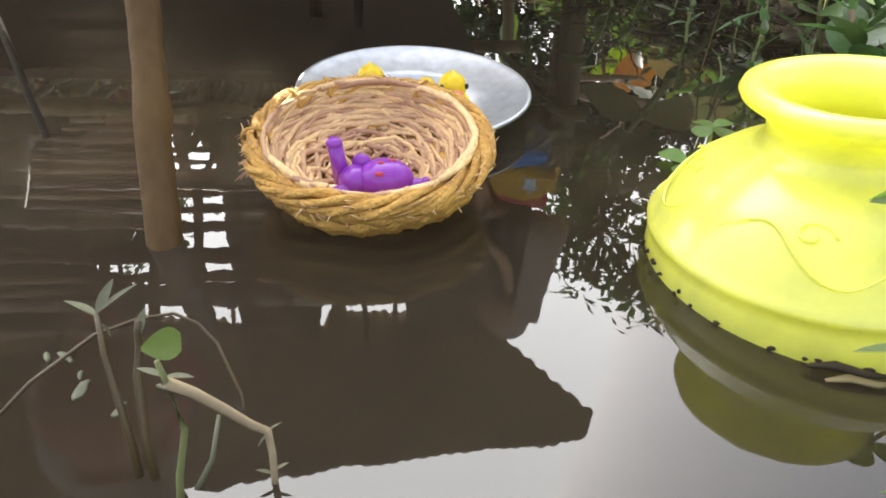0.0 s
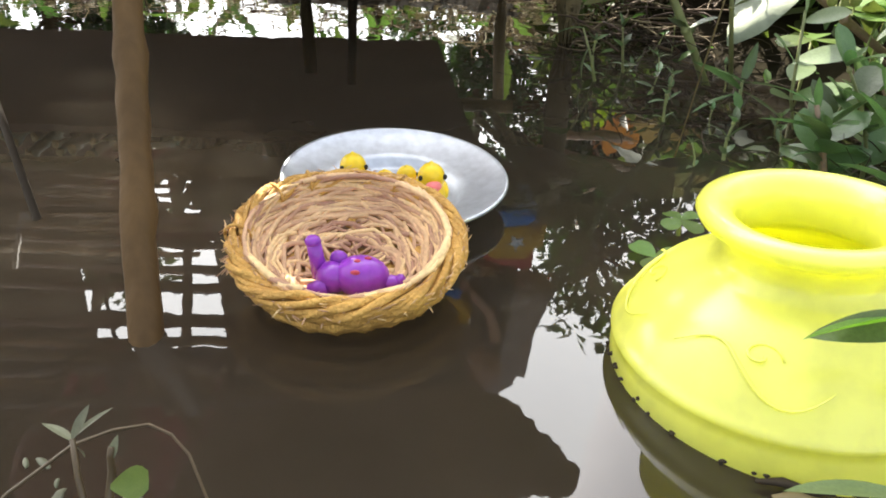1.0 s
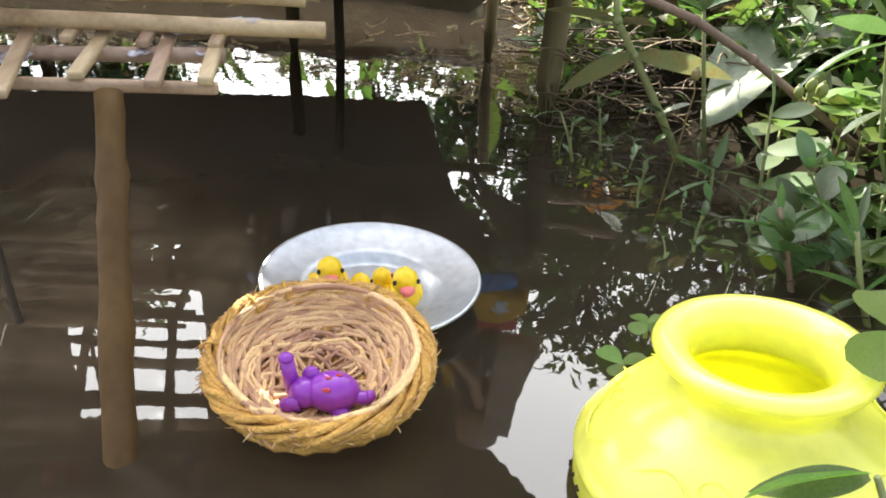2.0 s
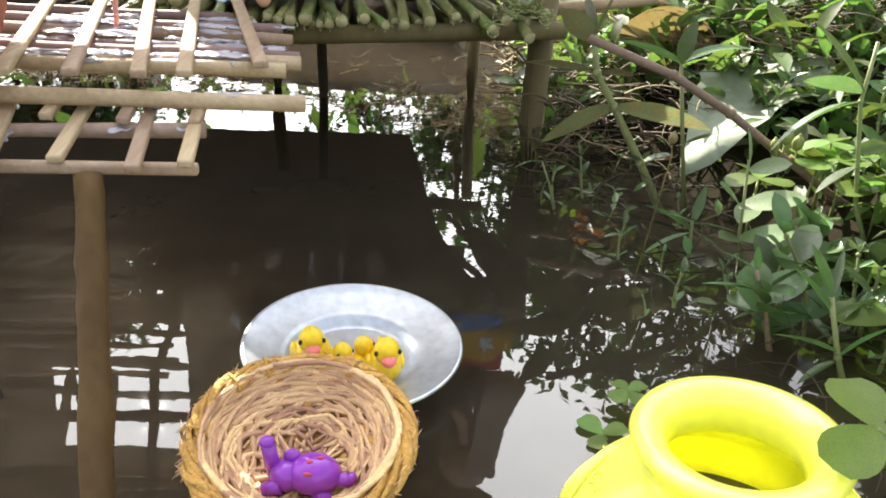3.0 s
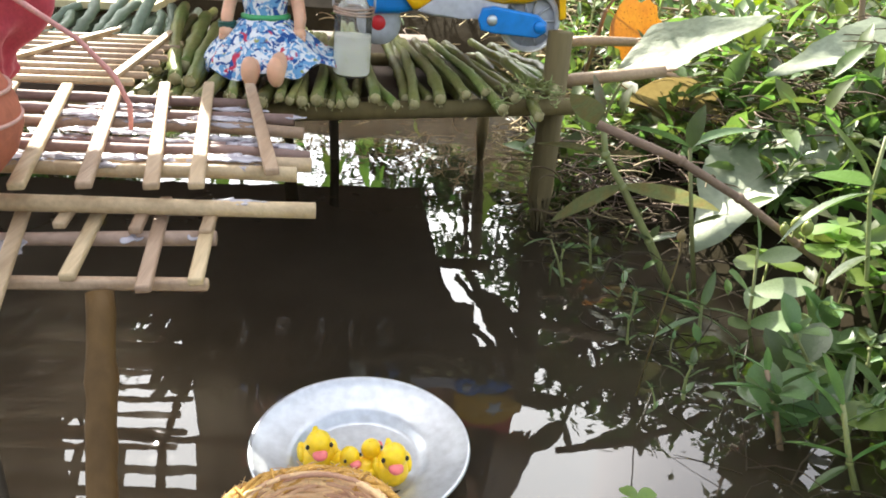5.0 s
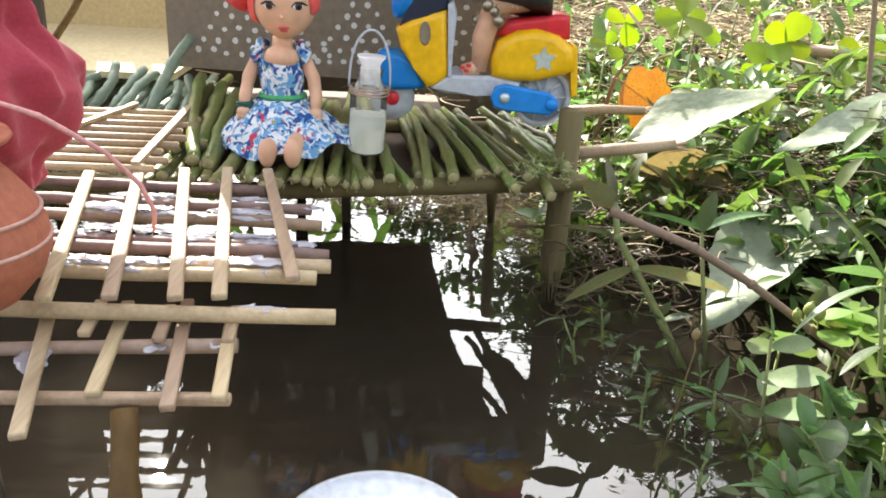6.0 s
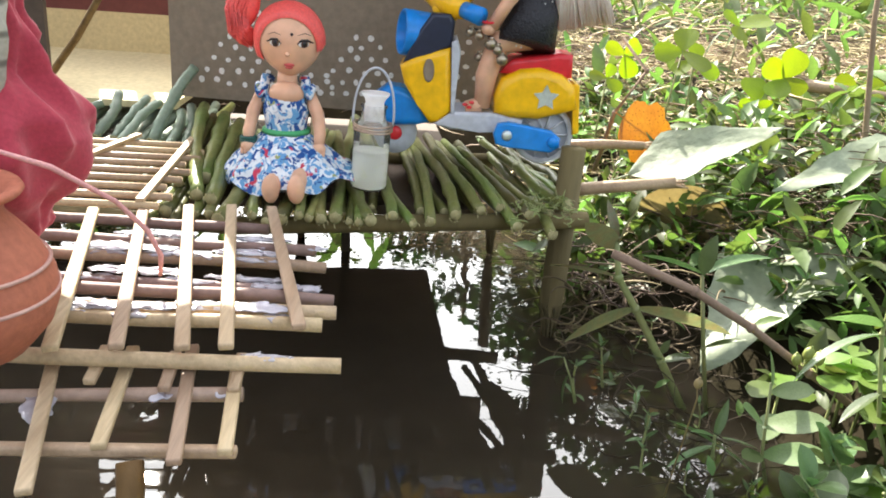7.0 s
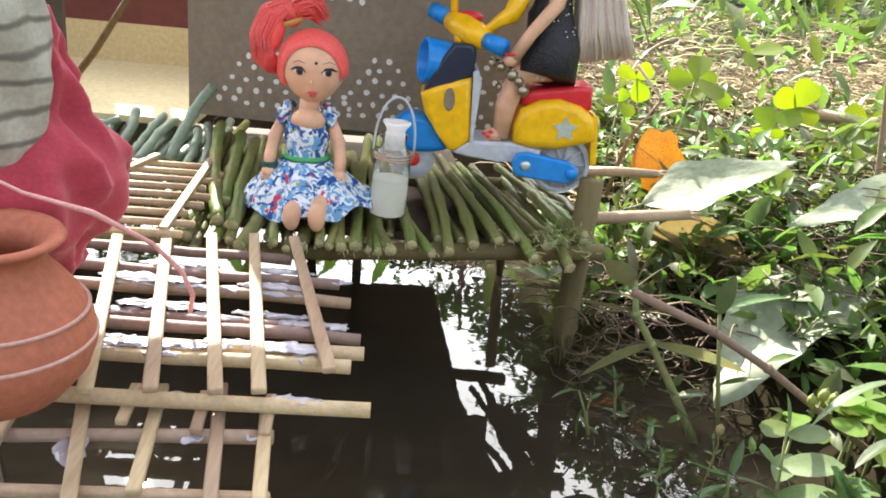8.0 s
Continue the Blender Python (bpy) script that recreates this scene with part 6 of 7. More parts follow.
sprig("thin sprig with two leaves standing in the water", [(0.0700, 0.334, -0.004), (0.0656, 0.335, 0.0125), (0.0614, 0.335, 0.0227)], 0.0005,
      [((0.0614, 0.335, 0.0227), (0.0489, 0.332, 0.0246), 1.2, 20, L1), ((0.0653, 0.335, 0.0148), (0.0585, 0.330, 0.0045), 1.4, 40, L1)])
weed((0.0700, 0.335, -0.002), (0.0680, 0.338, 0.0170), 0.009, 2, 8, "small weed sprig rising from the water", stem_r=0.0007, kinds=SEEDLING)
weed((0.0850, 0.350, -0.002), (0.0820, 0.352, 0.0200), 0.009, 3, 9, "small weed sprig rising from the water", stem_r=0.0007, kinds=SEEDLING)
weed((0.0930, 0.305, -0.002), (0.0950, 0.308, 0.0120), 0.007, 3, 10, "small weed sprig rising from the water", stem_r=0.0006, kinds=SEEDLING)
weed((0.0880, 0.285, -0.002), (0.0870, 0.285, 0.0110), 0.006, 2, 12, "small weed sprig rising from the water", stem_r=0.0006, kinds=SEEDLING)
weed((0.1000, 0.248, -0.002), (0.1010, 0.250, 0.0130), 0.009, 3, 13, "small weed sprig rising from the water", stem_r=0.0007, kinds=SEEDLING)
for k, (x, y, h, size) in enumerate(((0.1760, 0.300, 0.030, 0.014), (0.1700, 0.252, 0.020, 0.014),
                                    (0.1660, 0.300, 0.036, 0.015), (0.1820, 0.280, 0.024, 0.016), (0.1480, 0.310, 0.034, 0.013), (0.1280, 0.240, 0.012, 0.012))):
    clover((x, y, ground_z(x, y) - 0.002), h, size, 30 + k)
for k, (x, y, z, size, leaves, a0) in enumerate(((0.166, 0.580, 0.136, 0.024, 3, 75), (0.176, 0.582, 0.130, 0.018, 3, 200), (0.240, 0.580, 0.122, 0.020, 4, 45), (0.199, 0.580, 0.094, 0.019, 3, 20), (0.220, 0.570, 0.106, 0.019, 3, 100), (0.284, 0.580, 0.098, 0.022, 3, 60),
                                                 (0.305, 0.600, 0.112, 0.022, 3, 10), (0.262, 0.560, 0.090, 0.018, 3, 30), (0.140, 0.640, 0.125, 0.020, 3, 50), (0.232, 0.660, 0.150, 0.024, 3, 15),
                                                 (0.120, 0.600, 0.112, 0.014, 3, 70), (0.180, 0.480, 0.070, 0.013, 3, 90))):
    r = random.Random(700 + k)
    g = ground_z(x, y)
    t = thing("clover", "large yellow-green clover lit from behind on the bank", "clover", Matrix.Translation((x, y + 0.01, g - 0.003)), group="clover on the bank")
    top = Vector((0, -0.01, z - g + 0.003))
    bm = bmesh.new()
    tube(bm, [(0, 0, 0), top * 0.5 + Vector((r.uniform(-0.004, 0.004), 0.003, 0)), top], [0.0009, 0.0008, 0.0006], 6)
    part("stalk", bm, M_WEEDSTEM, t)
    # leaflets spread in a plane that tilts towards the pond
    face = Euler((radians(r.uniform(35, 65)), radians(r.uniform(-15, 15)), 0)).to_matrix().to_4x4()
    for q in range(leaves):
        place("leaflet", CLOVER_BIG, t, m=Matrix.Translation(top) @ face @ leaf_pose((0, 0, 0), a0 + 360 / leaves * q + r.uniform(-8, 8), r.uniform(-15, 25), size * r.uniform(0.7, 1.15), r.uniform(-20, 20), r.uniform(0.8, 1.1)))
# clover floating by the pot and leaning before it
clover((0.0695, 0.1910, -0.003), 0.008, 0.0066, 61, 4, 30, "small clover standing in the water beside the pot")
clover((0.0595, 0.1765, -0.004), 0.0050, 0.0072, 62, 3, 10, "clover leaflets floating on the water")
clover((0.1195, 0.1170, 0.0), 0.0445, 0.0130, 63, 3, 215, "clover with pale green leaflets leaning over the yellow pot", 4, (-0.0230, 0.0100))
sprig("weed with long pale-edged leaves leaning across the yellow pot", [(0.0960, 0.088, -0.004), (0.0900, 0.092, 0.012), (0.0830, 0.097, 0.028), (0.0790, 0.098, 0.0360)], 0.0008,
      [((0.0780, 0.0985, 0.0362), (0.0560, 0.0950, 0.0368), 1.0, 35, SUNNY_LANCE[0]), ((0.0785, 0.0990, 0.0350), (0.0590, 0.0965, 0.0340), 0.9, -30, FINE_PALE), ((0.0830, 0.097, 0.028), (0.1000, 0.092, 0.0320), 1.0, 20, SUNNY_LANCE[1]),
       ((0.0870, 0.094, 0.0200), (0.1050, 0.098, 0.0240), 1.0, 20, SUNNY_LANCE[1])])
sprig("weed with broad pale leaves at the foot of the yellow pot", [(0.0760, 0.066, -0.004), (0.0730, 0.070, 0.010), (0.0680, 0.075, 0.0225)], 0.0007,
      [((0.0680, 0.075, 0.0225), (0.0500, 0.0765, 0.0240), 1.15, 25, FINE_PALE), ((0.0730, 0.070, 0.0110), (0.0545, 0.0700, 0.0155), 1.1, 50, FINE_PALE), ((0.0740, 0.069, 0.0070), (0.0580, 0.0720, 0.0030), 1.0, 0, SUNNY_LANCE[0])])
# bits drifting against the pot
for at, d, r0, mat, name, label, category in (((0.0590, 0.0985, 0.0012), (0.0125, -0.0030, 0.0004), 0.0007, M_DARKWOOD, "stick", "short black wet stick drifting against the yellow pot", "stick"),
                                              ((0.0610, 0.0955, 0.0006), (0.0110, -0.0010, 0.0004), 0.0009, M_TAN, "leaf_scrap", "orange-brown scrap of leaf drifting by the yellow pot", "leaf")):
    bm = bmesh.new()
    d = Vector(d)
    tube(bm, [(0, 0, 0), d * 0.35 + Vector((0, 0.0005, 0.0003)), d * 0.7 + Vector((0, -0.0004, 0)), d], [r0 * 0.5, r0 * 1.2, r0, r0 * 0.3], 8, squash=1.0 if mat is M_DARKWOOD else 0.4)
    tagged(part(name, bm, mat, label=label), "", category).matrix_basis = Matrix.Translation(at)

def arrow(s, at=0.16):
    """Lobed at the base, widest near it, with nearly straight uneven sides to a point."""
    side = min(1.0, s / at) ** (0.6 if at < 0.2 else 0.85) * (1 - max(0.0, s - at) / (1 - at)) ** 0.85
    return 0.33 * side + 0.012 * (math.sin(23 * s) + 0.6 * math.sin(51 * s + 1)) * math.sin(math.pi * s)


def torn(s):
    """Rounded, with ragged notches and a drawn-out tip."""
    return rounded(s) * (0.92 + 0.10 * math.sin(17 * s + 1) + 0.05 * math.sin(43 * s)) * (1.0 - 0.35 * max(0.0, s - 0.6) / 0.4)


def rounded(s):
    return 0.40 * math.sin(math.pi * min(1.0, s ** 0.8 * 0.97 + 0.03)) ** 0.6 * (1.05 - 0.25 * s)


dead_leaf("pale_leaf", M_PALE, (0.1100, 0.460, 0.0765), -2, 23, 0.090, lambda s: arrow(s, 0.30), 0.02, 0.16, 26, "large pale grey-green pointed leaf lying over the bank", wave=0.012, width=0.72)
dead_leaf("pale_leaf", M_PALE, (0.2480, 0.422, 0.1075), 187, -15, 0.078, arrow, 0.04, 0.16, -20, "large pale grey-green pointed leaf lying over the bank", wave=0.014, width=0.75)
dead_leaf("pale_leaf", M_PALE, (0.1990, 0.413, 0.0605), 225, -20, 0.113, arrow, 0.03, 0.14, 4, "large pale crumpled leaf hanging down the bank", wave=0.035, width=1.0)
dead_leaf("orange_leaf", M_ORANGE, (0.1165, 0.518, 0.0985), 20, -30, 0.056, torn, 0.03, 0.08, 76, "orange dead leaf with dark spots standing on the bank", wave=0.012)
dead_leaf("tan_leaf", M_TAN, (0.1215, 0.462, 0.0620), -6, -32, 0.080, broad, 0.06, 0.25, -52, "curled tan dead leaf under the pale leaf", wave=0.02)
# twigs
for name, pts, r0, mat, label in (
        ("branch", ((0.072, 0.318, 0.080), (0.1054, 0.312, 0.0683), (0.1305, 0.310, 0.0545), (0.1576, 0.308, 0.0364), (0.1805, 0.305, 0.0215), (0.210, 0.300, 0.010)), 0.0018, M_TWIG, "slanting brown twig lying across the weeds"),
        ("cane", ((0.060, 0.432, 0.0715), (0.095, 0.430, 0.0770), (0.128, 0.430, 0.0815)), 0.0036, M_REED, "broken pale dry cane end beside the post"),
        ("cane", ((0.074, 0.492, 0.084), (0.100, 0.494, 0.086), (0.126, 0.496, 0.086)), 0.0032, M_REED, "broken pale dry cane end beside the post"),
        ("tall_stem", ((0.236, 0.452, 0.06), (0.2345, 0.450, 0.110), (0.2238, 0.450, 0.170), (0.220, 0.45, 0.21)), 0.0016, M_DRY, "thin upright dry stem on the bank"),
        ("twig", ((0.105, 0.530, 0.06), (0.112, 0.525, 0.10), (0.128, 0.522, 0.128), (0.112, 0.53, 0.146)), 0.0014, M_TWIG, "thin bare brown twig on the bank"),
        ("twig", ((0.26, 0.62, 0.115), (0.31, 0.60, 0.112), (0.37, 0.585, 0.108)), 0.0045, M_TWIG, "thick dark twig lying on the straw")):
    bm = bmesh.new()
    m = [Vector(p) for p in pts]
    tube(bm, [p - m[0] for p in m], [r0 * (1.05 - 0.3 * i / len(m)) for i in range(len(m))], 9)
    if mat is M_TWIG:
        for p in m[1:-1]:
            ball(bm, p - m[0], r0 * 1.25, u=8, v=6)
    else:
        for k in range(5):
            d = (m[-1] - m[-2]).normalized()
            tube(bm, [m[-1] - m[0] - d * 0.004, m[-1] - m[0] + d * rnd.uniform(0.003, 0.012) + Vector((0, rnd.uniform(-1, 1), rnd.uniform(-1, 1))) * r0], [r0 * 0.5, r0 * 0.12], 5)
    tw = tagged(part(name, bm, mat, label=label), "", "twig")
    tw.matrix_basis = Matrix.Translation(m[0])
for k, (x, y, z, r0, mat, label) in enumerate(((0.1534, 0.3050, 0.0470, 0.0022, M_BUD, "small green seed bud on the twig"), (0.1581, 0.3050, 0.0450, 0.0024, M_BUD, "small green seed bud on the twig"), (0.1492, 0.3050, 0.0440, 0.0020, M_BUD, "small green seed bud on the twig"),
                                               (0.0885, 0.2486, 0.0623, 0.0015, M_TAN, "dry tan seed bud on a thin stalk"))):
    bm = bmesh.new()
    ball(bm, (0, 0, 0), (r0, r0 * 0.9, r0 * 1.35), u=10, v=7)
    ball(bm, (0, 0, r0 * 1.2), (r0 * 0.35, r0 * 0.35, r0 * 0.5), u=8, v=5)
    tube(bm, [(0, 0, -r0), (0.001, 0, -r0 - 0.004), (-0.001, 0.001, -r0 - (0.003 if k < 3 else 0.064))], 0.0005 if k < 3 else 0.00028, 5)
    tagged(part("seed_bud", bm, mat, label=label), "", "bud").matrix_basis = pose(x, y, z, 0, 15 - 12 * k if k < 3 else 4, 0)

rw = random.Random(31)
for k in range(9):
    y = rw.uniform(0.24, 0.40)
    x = rw.uniform(0.078, shore(y) - 0.012) if y < 0.36 else rw.uniform(0.080, 0.125)
    weed((x, y, -0.003), (x + rw.uniform(-0.006, 0.006), y + rw.uniform(-0.004, 0.004), rw.uniform(0.006, 0.018)), rw.uniform(0.004, 0.008), rw.choice((2, 3)), 900 + k, "small dark weed sprig standing in the shallow water", stem_r=0.0004, kinds=SEEDLING, group="sprigs in the shallow water")
# ---- weed sprigs in the foreground water ----
def water_sprig(at, label, stem, r0, mat, leaves):
    t = thing("water_sprig", label, "water plant", pose(*at), group="sprigs in the near water")
    o = Vector(at)
    bm = bmesh.new()
    pts = [Vector(p) - o for p in stem]
    tube(bm, pts, [r0 * (1.1 - 0.5 * i / len(pts)) for i in range(len(pts))], 7)
    part("stem", bm, mat, t)
    for a, b, width, roll, me in leaves:
        leaf_between(me, t, Vector(a) - o, Vector(b) - o, width, roll)


M_DULL = material("dull_water_leaf", (0.17, 0.18, 0.11), 0.5, second=(0.10, 0.09, 0.05), scale=4, fine=30, vary=0.2, translucent=0.25)
DULL = leaf_mesh("small_leaf", M_DULL, lance(0.17), 0.15, 0.25, rows=6)
water_sprig((-0.0430, 0.0740, 0), "thin brown shoot with dull tip leaves rising from the near water", [(-0.0425, 0.0725, -0.004), (-0.0432, 0.0740, 0.005), (-0.0445, 0.0758, 0.0115), (-0.0468, 0.0795, 0.0160), (-0.0480, 0.0825, 0.0205)], 0.0006, M_STALK,
            [((-0.0480, 0.0825, 0.0200), (-0.0535, 0.0858, 0.0212), 0.9, 20, DULL), ((-0.0480, 0.0825, 0.0205), (-0.0462, 0.0850, 0.0246), 0.9, 30, DULL), ((-0.0480, 0.0825, 0.0205), (-0.0440, 0.0870, 0.0232), 0.5, 0, DULL), ((-0.0478, 0.0822, 0.0195), (-0.0470, 0.0835, 0.0165), 1.3, 0, DULL)])
water_sprig((-0.0410, 0.0735, 0), "dark stalk with a brown bud in the near water", [(-0.0400, 0.0720, -0.004), (-0.0415, 0.0745, 0.006), (-0.0424, 0.0785, 0.0135), (-0.0423, 0.0805, 0.0165), (-0.0422, 0.0808, 0.0190), (-0.0420, 0.0812, 0.0205)], 0.0007, M_STALK,
            [((-0.0422, 0.0806, 0.0185), (-0.0412, 0.0815, 0.0222), 1.1, 40, DULL)])
water_sprig((-0.0330, 0.0690, 0), "bright green rounded leaf on a stalk in the near water", [(-0.0360, 0.0680, -0.003), (-0.0352, 0.0688, 0.005), (-0.0336, 0.0695, 0.0125), (-0.0345, 0.0692, 0.0208), (-0.0350, 0.0690, 0.0240)], 0.0005, M_WEEDSTEM,
            [((-0.0365, 0.0690, 0.0258), (-0.0321, 0.0700, 0.0262), 1.1, 30, HEART[0]), ((-0.0345, 0.0692, 0.0215), (-0.0380, 0.0700, 0.0225), 0.9, 0, DULL), ((-0.0345, 0.0692, 0.0215), (-0.0310, 0.0690, 0.0222), 0.9, 0, DULL)])
water_sprig((-0.0290, 0.0715, 0), "pale fibrous stem creeping over the near water", [(-0.0345, 0.0692, 0.0206), (-0.0320, 0.0702, 0.0182), (-0.0290, 0.0716, 0.0142), (-0.0265, 0.0729, 0.0104), (-0.0245, 0.0737, 0.0084), (-0.0240, 0.0730, 0.0050), (-0.0241, 0.0722, -0.003)], 0.0007, M_DRY,
            [((-0.0245, 0.0737, 0.0084), (-0.0228, 0.0742, 0.0098), 0.6, 0, DULL), ((-0.0245, 0.0737, 0.0080), (-0.0262, 0.0730, 0.0062), 0.6, 0, DULL), ((-0.0241, 0.0726, 0.0020), (-0.0222, 0.0730, 0.0036), 0.9, 0, DULL), ((-0.0241, 0.0726, 0.0015), (-0.0262, 0.0722, 0.0030), 0.9, 0, DULL)])
water_sprig((-0.0600, 0.0920, 0), "thin olive stem arching over the near water", [(-0.0700, 0.0810, -0.002), (-0.0640, 0.0880, 0.0030), (-0.0560, 0.0950, 0.0070), (-0.0500, 0.0975, 0.0083), (-0.0445, 0.0986, 0.0088), (-0.0405, 0.0975, 0.0078), (-0.0370, 0.0950, 0.0058), (-0.0320, 0.0880, 0.0015), (-0.0310, 0.0850, -0.003)], 0.00032, M_STALK, [])
water_sprig((-0.0330, 0.0730, 0), "thin grey stalk slanting through the near water", [(-0.0360, 0.0690, -0.003), (-0.0325, 0.0735, 0.0030), (-0.0322, 0.0780, 0.0070)], 0.0004, M_DULL, [])
# scraps of pale leaf drifting between the sprigs
rd = random.Random(19)
for x, y, L in ((-0.0660, 0.0970, 0.0014), (-0.0630, 0.0972, 0.0019), (-0.0590, 0.0930, 0.0010), (-0.0575, 0.0895, 0.0025), (-0.0500, 0.0855, 0.0017), (-0.0450, 0.0905, 0.0012)):
    bm = bmesh.new()
    ball(bm, (0, 0, 0), (L, L * 0.38, 0.0003), u=12, v=6)
    for v in bm.verts:
        v.co += Vector((noise.noise(v.co * 700 + Vector((x * 900, 0, 0))), noise.noise(v.co * 700 + Vector((0, y * 900, 5))), 0.3 * noise.noise(v.co * 500))) * 0.0006
    tagged(part("leaf_scrap", bm, M_DULL, label="pale scrap of leaf drifting on the near water"), "", "leaf", "scraps on the near water").matrix_basis = pose(x, y, 0.0004, 0, 0, rd.uniform(0, 180))

# ---- scattered weeds over the bank ----
rs = random.Random(77)
placed = 0
while placed < 105:
    y = rs.uniform(0.12, 0.80)
    d = rs.gauss(0.0, 0.07)
    x = shore(y) + d + (0.0 if y < 0.62 else 0.06)
    if d < (-0.052 if y < 0.25 else -0.004 if y < 0.33 else 0.035 if y < 0.48 else -0.02):
        continue
    if x > 0.55 or (x < 0.105 and y > 0.28) or x < 0.102 + 0.10 * max(0.0, 0.25 - y):
        continue
    z = max(-0.004, ground_z(x, y) - 0.003)
    h = rs.uniform(0.016, 0.040) * (1.15 if d < 0.06 else 0.8)
    if rs.random() < 0.62:
        weed((x, y, z), (x + rs.uniform(-0.02, 0.012), y + rs.uniform(-0.02, 0.02), z + h), rs.uniform(0.010, 0.020), rs.choice((3, 4, 5)), 200 + placed, kinds=rs.choice((LANCE, LANCE, LANCE, OVAL)))
    else:
        clover((x, y, z), h * 0.8, rs.uniform(0.009, 0.017), 400 + placed, rs.choice((3, 3, 4)))
    placed += 1


def scatter_leaves(name, count, seed, area, size, mat, label, category, lift=(0.0, 0.02), narrow=0.2, avoid=None):
    """Many small leaf blades over the ground, as one mesh."""
    r = random.Random(seed)
    verts, faces = [], []
    while len(faces) < count * 4:
        y = r.uniform(area[2], area[3])
        x = r.uniform(area[0], area[1])
        if avoid and avoid(x, y, r):
            continue
        z = max(0.0, ground_z(x, y)) + r.uniform(*lift)
        m = leaf_pose((x, y, z), r.uniform(0, 360), r.uniform(-10, 75), r.uniform(*size), r.uniform(-40, 40))
        k = len(verts)
        w = narrow * r.uniform(0.7, 1.3)
        for s, ww, zz in ((0, 0.15, 0), (0.33, 0.9, 0.0), (0.66, 0.8, -0.05), (1.0, 0.02, -0.18)):
            verts += [m @ Vector((s, -w * ww, zz + 0.3 * w * ww)), m @ Vector((s, 0, zz)), m @ Vector((s, w * ww, zz + 0.3 * w * ww))]
        for i in range(3):
            a = k + 3 * i
            faces += [(a, a + 1, a + 4, a + 3), (a + 1, a + 2, a + 5, a + 4)]
    me = bpy.data.meshes.new(name)
    me.from_pydata([v[:] for v in verts], [], faces)
    me.materials.append(mat)
    me.shade_smooth()
    return tagged(new(name, me), label, category, kind="stuff")


def scatter_straw(name, count, seed, area, length, mat, label, avoid=None, thick=(0.0004, 0.0009), lift=(0.0, 0.018)):
    """Many dry curling stalks lying over each other, as one mesh."""
    r = random.Random(seed)
    bm_v, bm_f = [], []
    made = 0
    while made < count:
        x, y = r.uniform(area[0], area[1]), r.uniform(area[2], area[3])
        if avoid and avoid(x, y, r):
            continue
        made += 1
        z = max(0.0, ground_z(x, y)) + r.uniform(*lift)
        az, bend, L = r.uniform(0, 6.28), r.uniform(-3.6, 3.6), r.uniform(*length)
        p = Vector((x, y, z))
        el = r.uniform(-0.3, 0.9)
        rad = r.uniform(*thick)
        k0 = len(bm_v)
        n = 6
        for i in range(n):
            s = i / (n - 1)
            d = Vector((math.cos(az + bend * s), math.sin(az + bend * s), el - 0.9 * el * 2 * s))
            a, b = frame_of(d)
            q = rad * (1 - 0.6 * s)
            bm_v += [p + a * q, p + (a * -0.5 + b * 0.866) * q, p + (a * -0.5 - b * 0.866) * q]
            p = p + d.normalized() * L / n
        for i in range(n - 1):
            a = k0 + 3 * i
            for j in range(3):
                bm_f.append((a + j, a + (j + 1) % 3, a + 3 + (j + 1) % 3, a + 3 + j))
    me = bpy.data.meshes.new(name)
    me.from_pydata([v[:] for v in bm_v], [], bm_f)
    me.materials.append(mat)
    me.shade_smooth()
    return tagged(new(name, me), label, "straw", kind="stuff")


def in_water(x, y, r):
    return x < shore(y) + (0.004 if y < 0.33 else 0.016 if y < 0.45 else -0.02) and y < 0.93 or (y > 0.6 and ground_z(x, y) < 0.006)


def near_pond(x, y, r):
    return -1.75 < x < 0.6 and -0.5 < y < 0.95


def edge_only(x, y, r):
    return not (-0.075 < x - shore(y) < 0.03) or (y > 0.36 and x < 0.07)


scatter_straw("straw_litter", 5200, 1, (0.06, 0.55, 0.455, 1.0), (0.015, 0.055), M_STRAW_MANY, "tangle of dry straw and dead stalks covering the bank", in_water)
scatter_straw("straw_litter", 5200, 2, (0.05, 1.9, 0.6, 2.6), (0.03, 0.09), M_STRAW_MANY, "tangle of dry straw and dead stalks farther up the bank", in_water, (0.0008, 0.0016), (0.0, 0.03))
scatter_straw("straw_litter", 1400, 12, (-0.9, 0.12, 0.64, 1.25), (0.03, 0.08), M_STRAW_MANY, "dry straw on the far bank behind the house", in_water, (0.0006, 0.0013), (0.0, 0.03))
scatter_leaves("grass", 350, 13, (-0.9, 0.12, 0.64, 1.25), (0.010, 0.025), M_LEAF_MANY, "grass and small weeds on the far bank", "grass", (0.0, 0.02), 0.14, in_water)
scatter_straw("root_tangle", 800, 9, (0.066, 0.30, 0.38, 0.50), (0.02, 0.05), M_TANGLE, "tangle of dark dead stalks under the pale leaves", None, (0.0003, 0.0009), (0.0, 0.040))
scatter_leaves("undergrowth", 420, 10, (0.066, 0.20, 0.43, 0.52), (0.012, 0.024), M_LEAF_MANY, "small green leaves between the dead stalks", "undergrowth", (0.0, 0.050), 0.2)
scatter_straw("shore_debris", 170, 3, (0.03, 0.16, 0.14, 0.60), (0.02, 0.06), M_DARKWOOD, "dark wet stalks and roots along the waterline", edge_only, (0.0002, 0.0005), (0.0, 0.008))
scatter_leaves("undergrowth", 3200, 4, (0.07, 0.5, 0.10, 0.75), (0.010, 0.022), M_LEAF_MANY, "dense small green leaves of the undergrowth", "undergrowth", (0.0, 0.026), 0.2, in_water)
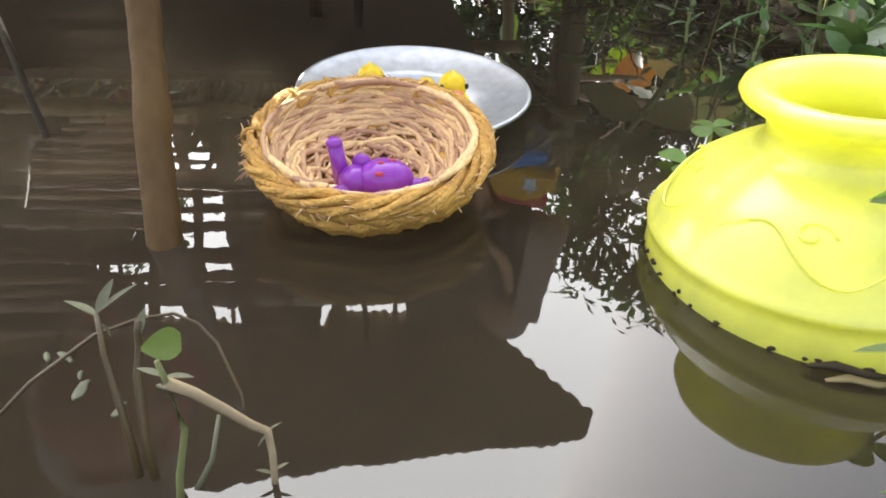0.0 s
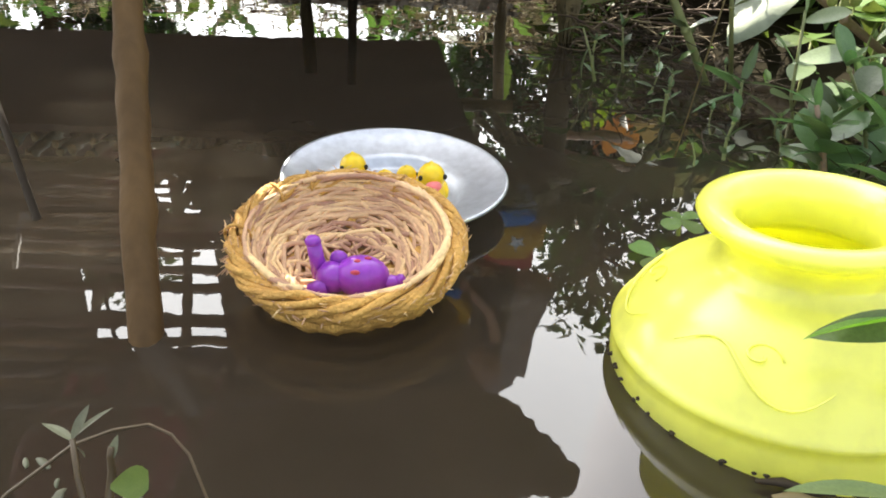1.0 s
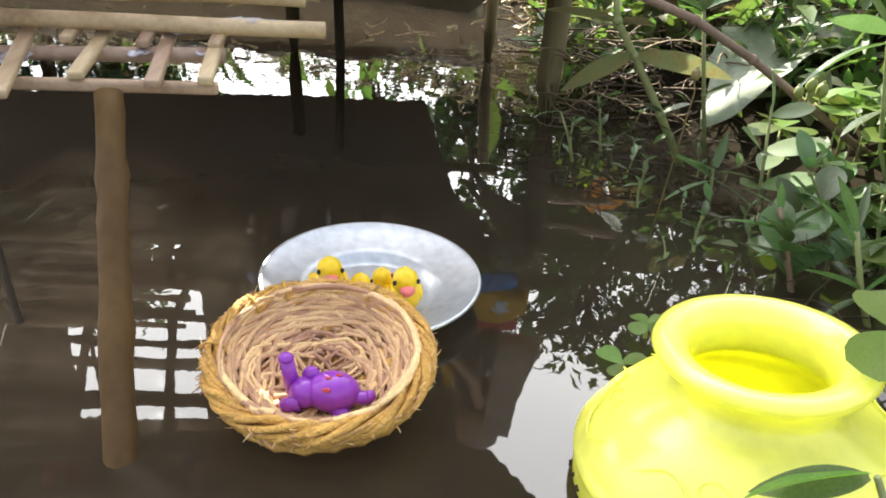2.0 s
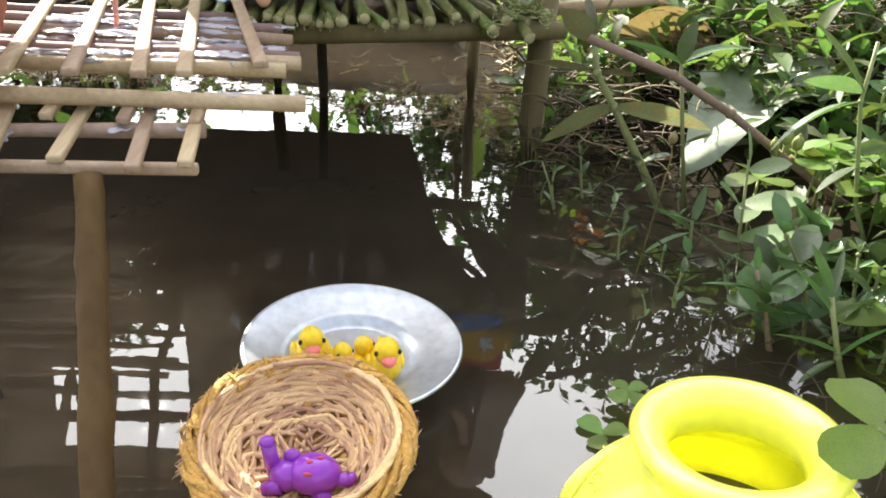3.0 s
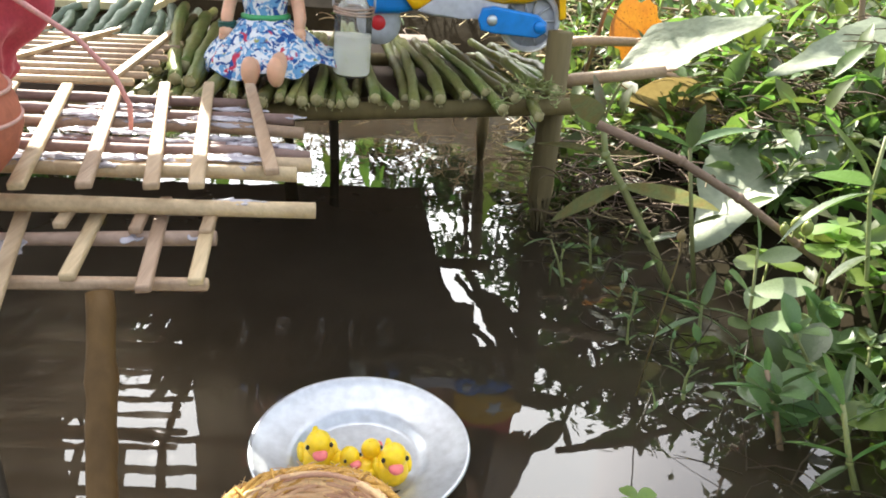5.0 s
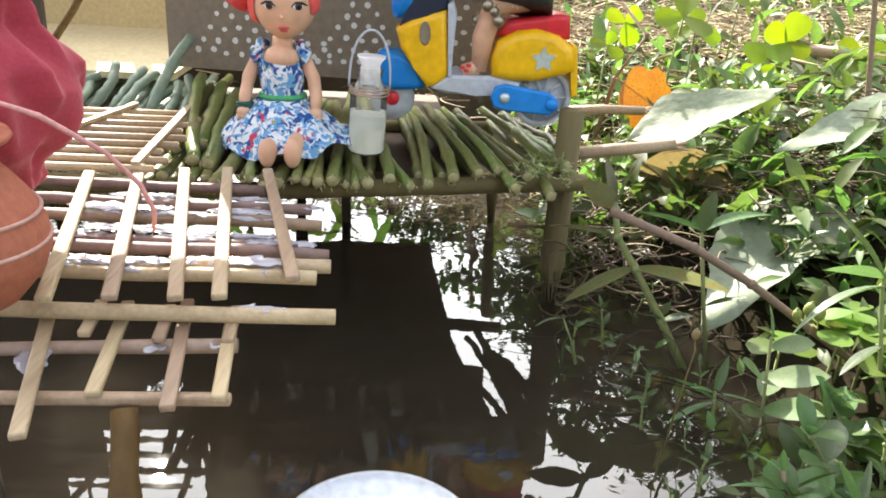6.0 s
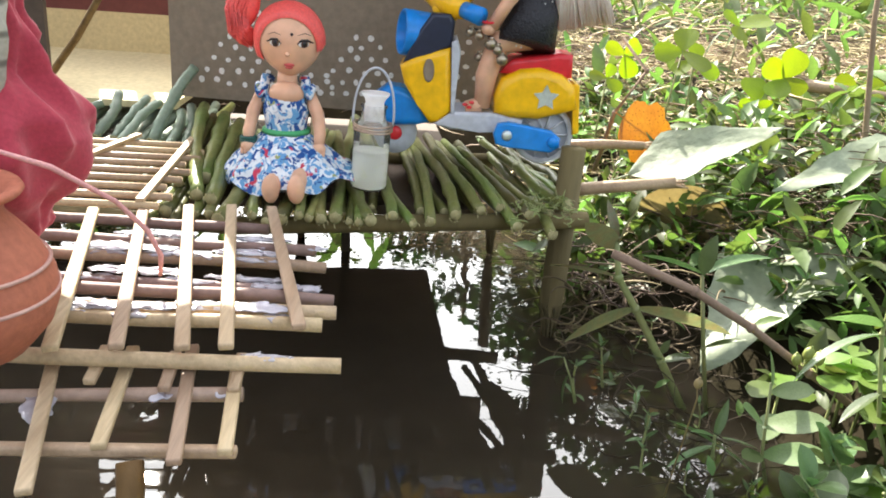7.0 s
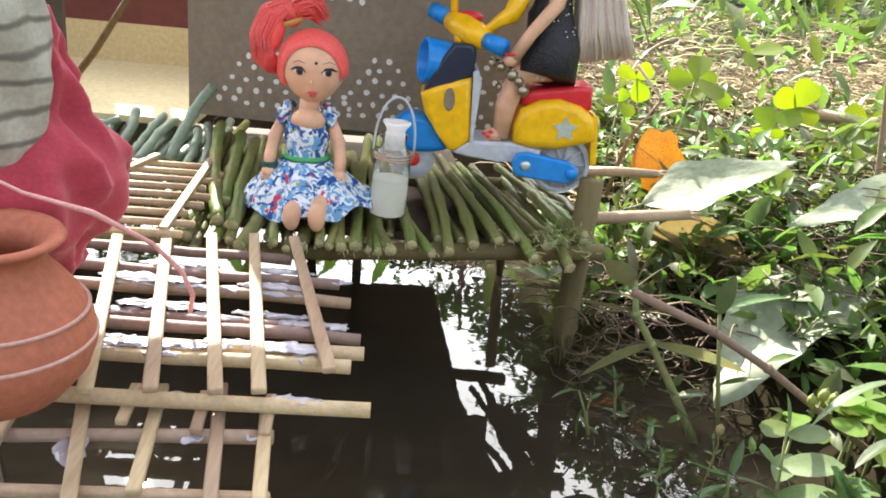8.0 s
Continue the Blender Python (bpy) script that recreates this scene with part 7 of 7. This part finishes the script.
scatter_leaves("grass", 2400, 5, (0.06, 1.4, 0.62, 2.2), (0.015, 0.042), M_LEAF_MANY, "bright grass and small weeds behind the bank", "grass", (0.0, 0.04), 0.14, in_water)
scatter_leaves("grass", 11000, 6, (-4.0, 4.5, 0.95, 6.0), (0.04, 0.12), M_LEAF_MANY, "bright grass and small weeds behind the bank", "grass", (0.0, 0.10), 0.10, in_water)
scatter_leaves("grass", 11000, 8, (-4.0, 4.5, -4.5, 0.95), (0.04, 0.12), M_LEAF_MANY, "bright grass and small weeds around the pond", "grass", (0.0, 0.05), 0.10, near_pond)
scatter_leaves("undergrowth", 1300, 11, (0.15, 0.36, 0.16, 0.42), (0.010, 0.022), M_LEAF_MANY, "dense small green leaves behind the water's edge", "undergrowth", (0.0, 0.030), 0.2, in_water)
scatter_leaves("undergrowth", 1700, 15, (0.125, 0.42, 0.37, 0.58), (0.012, 0.026), M_LEAF_MANY, "dense small green leaves covering the straw of the bank", "undergrowth", (0.0, 0.040), 0.2, in_water)
scatter_leaves("shore_seedlings", 46, 7, (0.04, 0.16, 0.13, 0.58), (0.004, 0.009), M_LEAF_MANY, "tiny leaves standing in the shallow water", "seedlings", (0.004, 0.018), 0.24, edge_only)


# ---- trees behind the pond, mirrored in the water ----
def tree(at, height, crown, leaves, seed, label, low=0.42):
    r = random.Random(seed)
    t = thing("tree", label, "tree", Matrix.Translation(at), group="trees behind the pond")
    bm = bmesh.new()
    tube(bm, [(0, 0, -0.1), (0.02, 0.03, height * 0.3), (-0.03, 0.02, height * 0.6), (0.0, 0.0, height * 0.92)], [0.055, 0.045, 0.032, 0.010], 10)
    part("trunk", bm, M_BARK, t)
    tips = []
    bm = bmesh.new()
    for k in range(26):
        s = r.uniform(low, 0.92)
        a = r.uniform(0, 6.28)
        L = crown * r.uniform(0.55, 1.0) * (1.2 - 0.6 * s)
        p = Vector((0, 0, height * s))
        q = p + Vector((math.cos(a) * L, math.sin(a) * L, L * r.uniform(0.1, 0.6)))
        tube(bm, [p, p.lerp(q, 0.5) + Vector((0, 0, 0.04)), q], [0.018, 0.012, 0.004], 6)
        tips += [p.lerp(q, u) for u in (0.45, 0.7, 0.9, 1.0)]
    part("limbs", bm, M_BARK, t)
    verts, faces = [], []
    for k in range(leaves):
        c = r.choice(tips) + Vector((r.gauss(0, 0.11), r.gauss(0, 0.11), r.gauss(0, 0.10))) * crown
        m = leaf_pose(c, r.uniform(0, 360), r.uniform(-60, 40), r.uniform(0.06, 0.12), r.uniform(-60, 60))
        i = len(verts)
        verts += [m @ Vector(v) for v in ((0, 0, 0), (0.4, -0.22, 0.05), (1, 0, -0.1), (0.4, 0.22, 0.05))]
        faces += [(i, i + 1, i + 2), (i, i + 2, i + 3)]
    me = bpy.data.meshes.new("crown")
    me.from_pydata([v[:] for v in verts], [], faces)
    me.materials.append(M_TREELEAF)
    place("crown", me, t)


tree((0.98, 4.0, 0.10), 2.55, 0.75, 1700, 1, "leafy green tree standing behind the pond")
tree((1.9, 4.4, 0.10), 3.1, 0.95, 1900, 2, "leafy green tree standing behind the pond")
tree((0.25, 4.5, 0.10), 2.10, 0.62, 2400, 7, "dense leafy tree standing behind the pond", 0.10)
tree((0.66, 4.3, 0.10), 2.15, 0.62, 1500, 10, "dense leafy tree standing behind the pond", 0.10)
tree((1.25, 4.5, 0.10), 2.5, 0.90, 5600, 8, "dense leafy tree standing behind the pond", 0.12)
tree((2.30, 3.9, 0.10), 2.4, 0.90, 4600, 9, "dense leafy tree standing behind the pond", 0.12)
tree((-0.55, 6.5, 0.10), 2.2, 0.85, 650, 3, "thin sparse tree standing behind the pond")
tree((-2.25, 4.4, 0.10), 2.65, 0.72, 8000, 4, "dense leafy tree standing behind the pond", 0.08)
tree((-3.15, 4.4, 0.10), 2.7, 0.80, 7000, 14, "dense leafy tree standing behind the pond", 0.08)
tree((3.4, 3.4, 0.10), 3.2, 1.1, 1700, 5, "leafy green tree standing behind the pond")
tree((2.4, 1.6, 0.10), 1.9, 0.8, 1500, 6, "leafy green tree standing beside the pond")
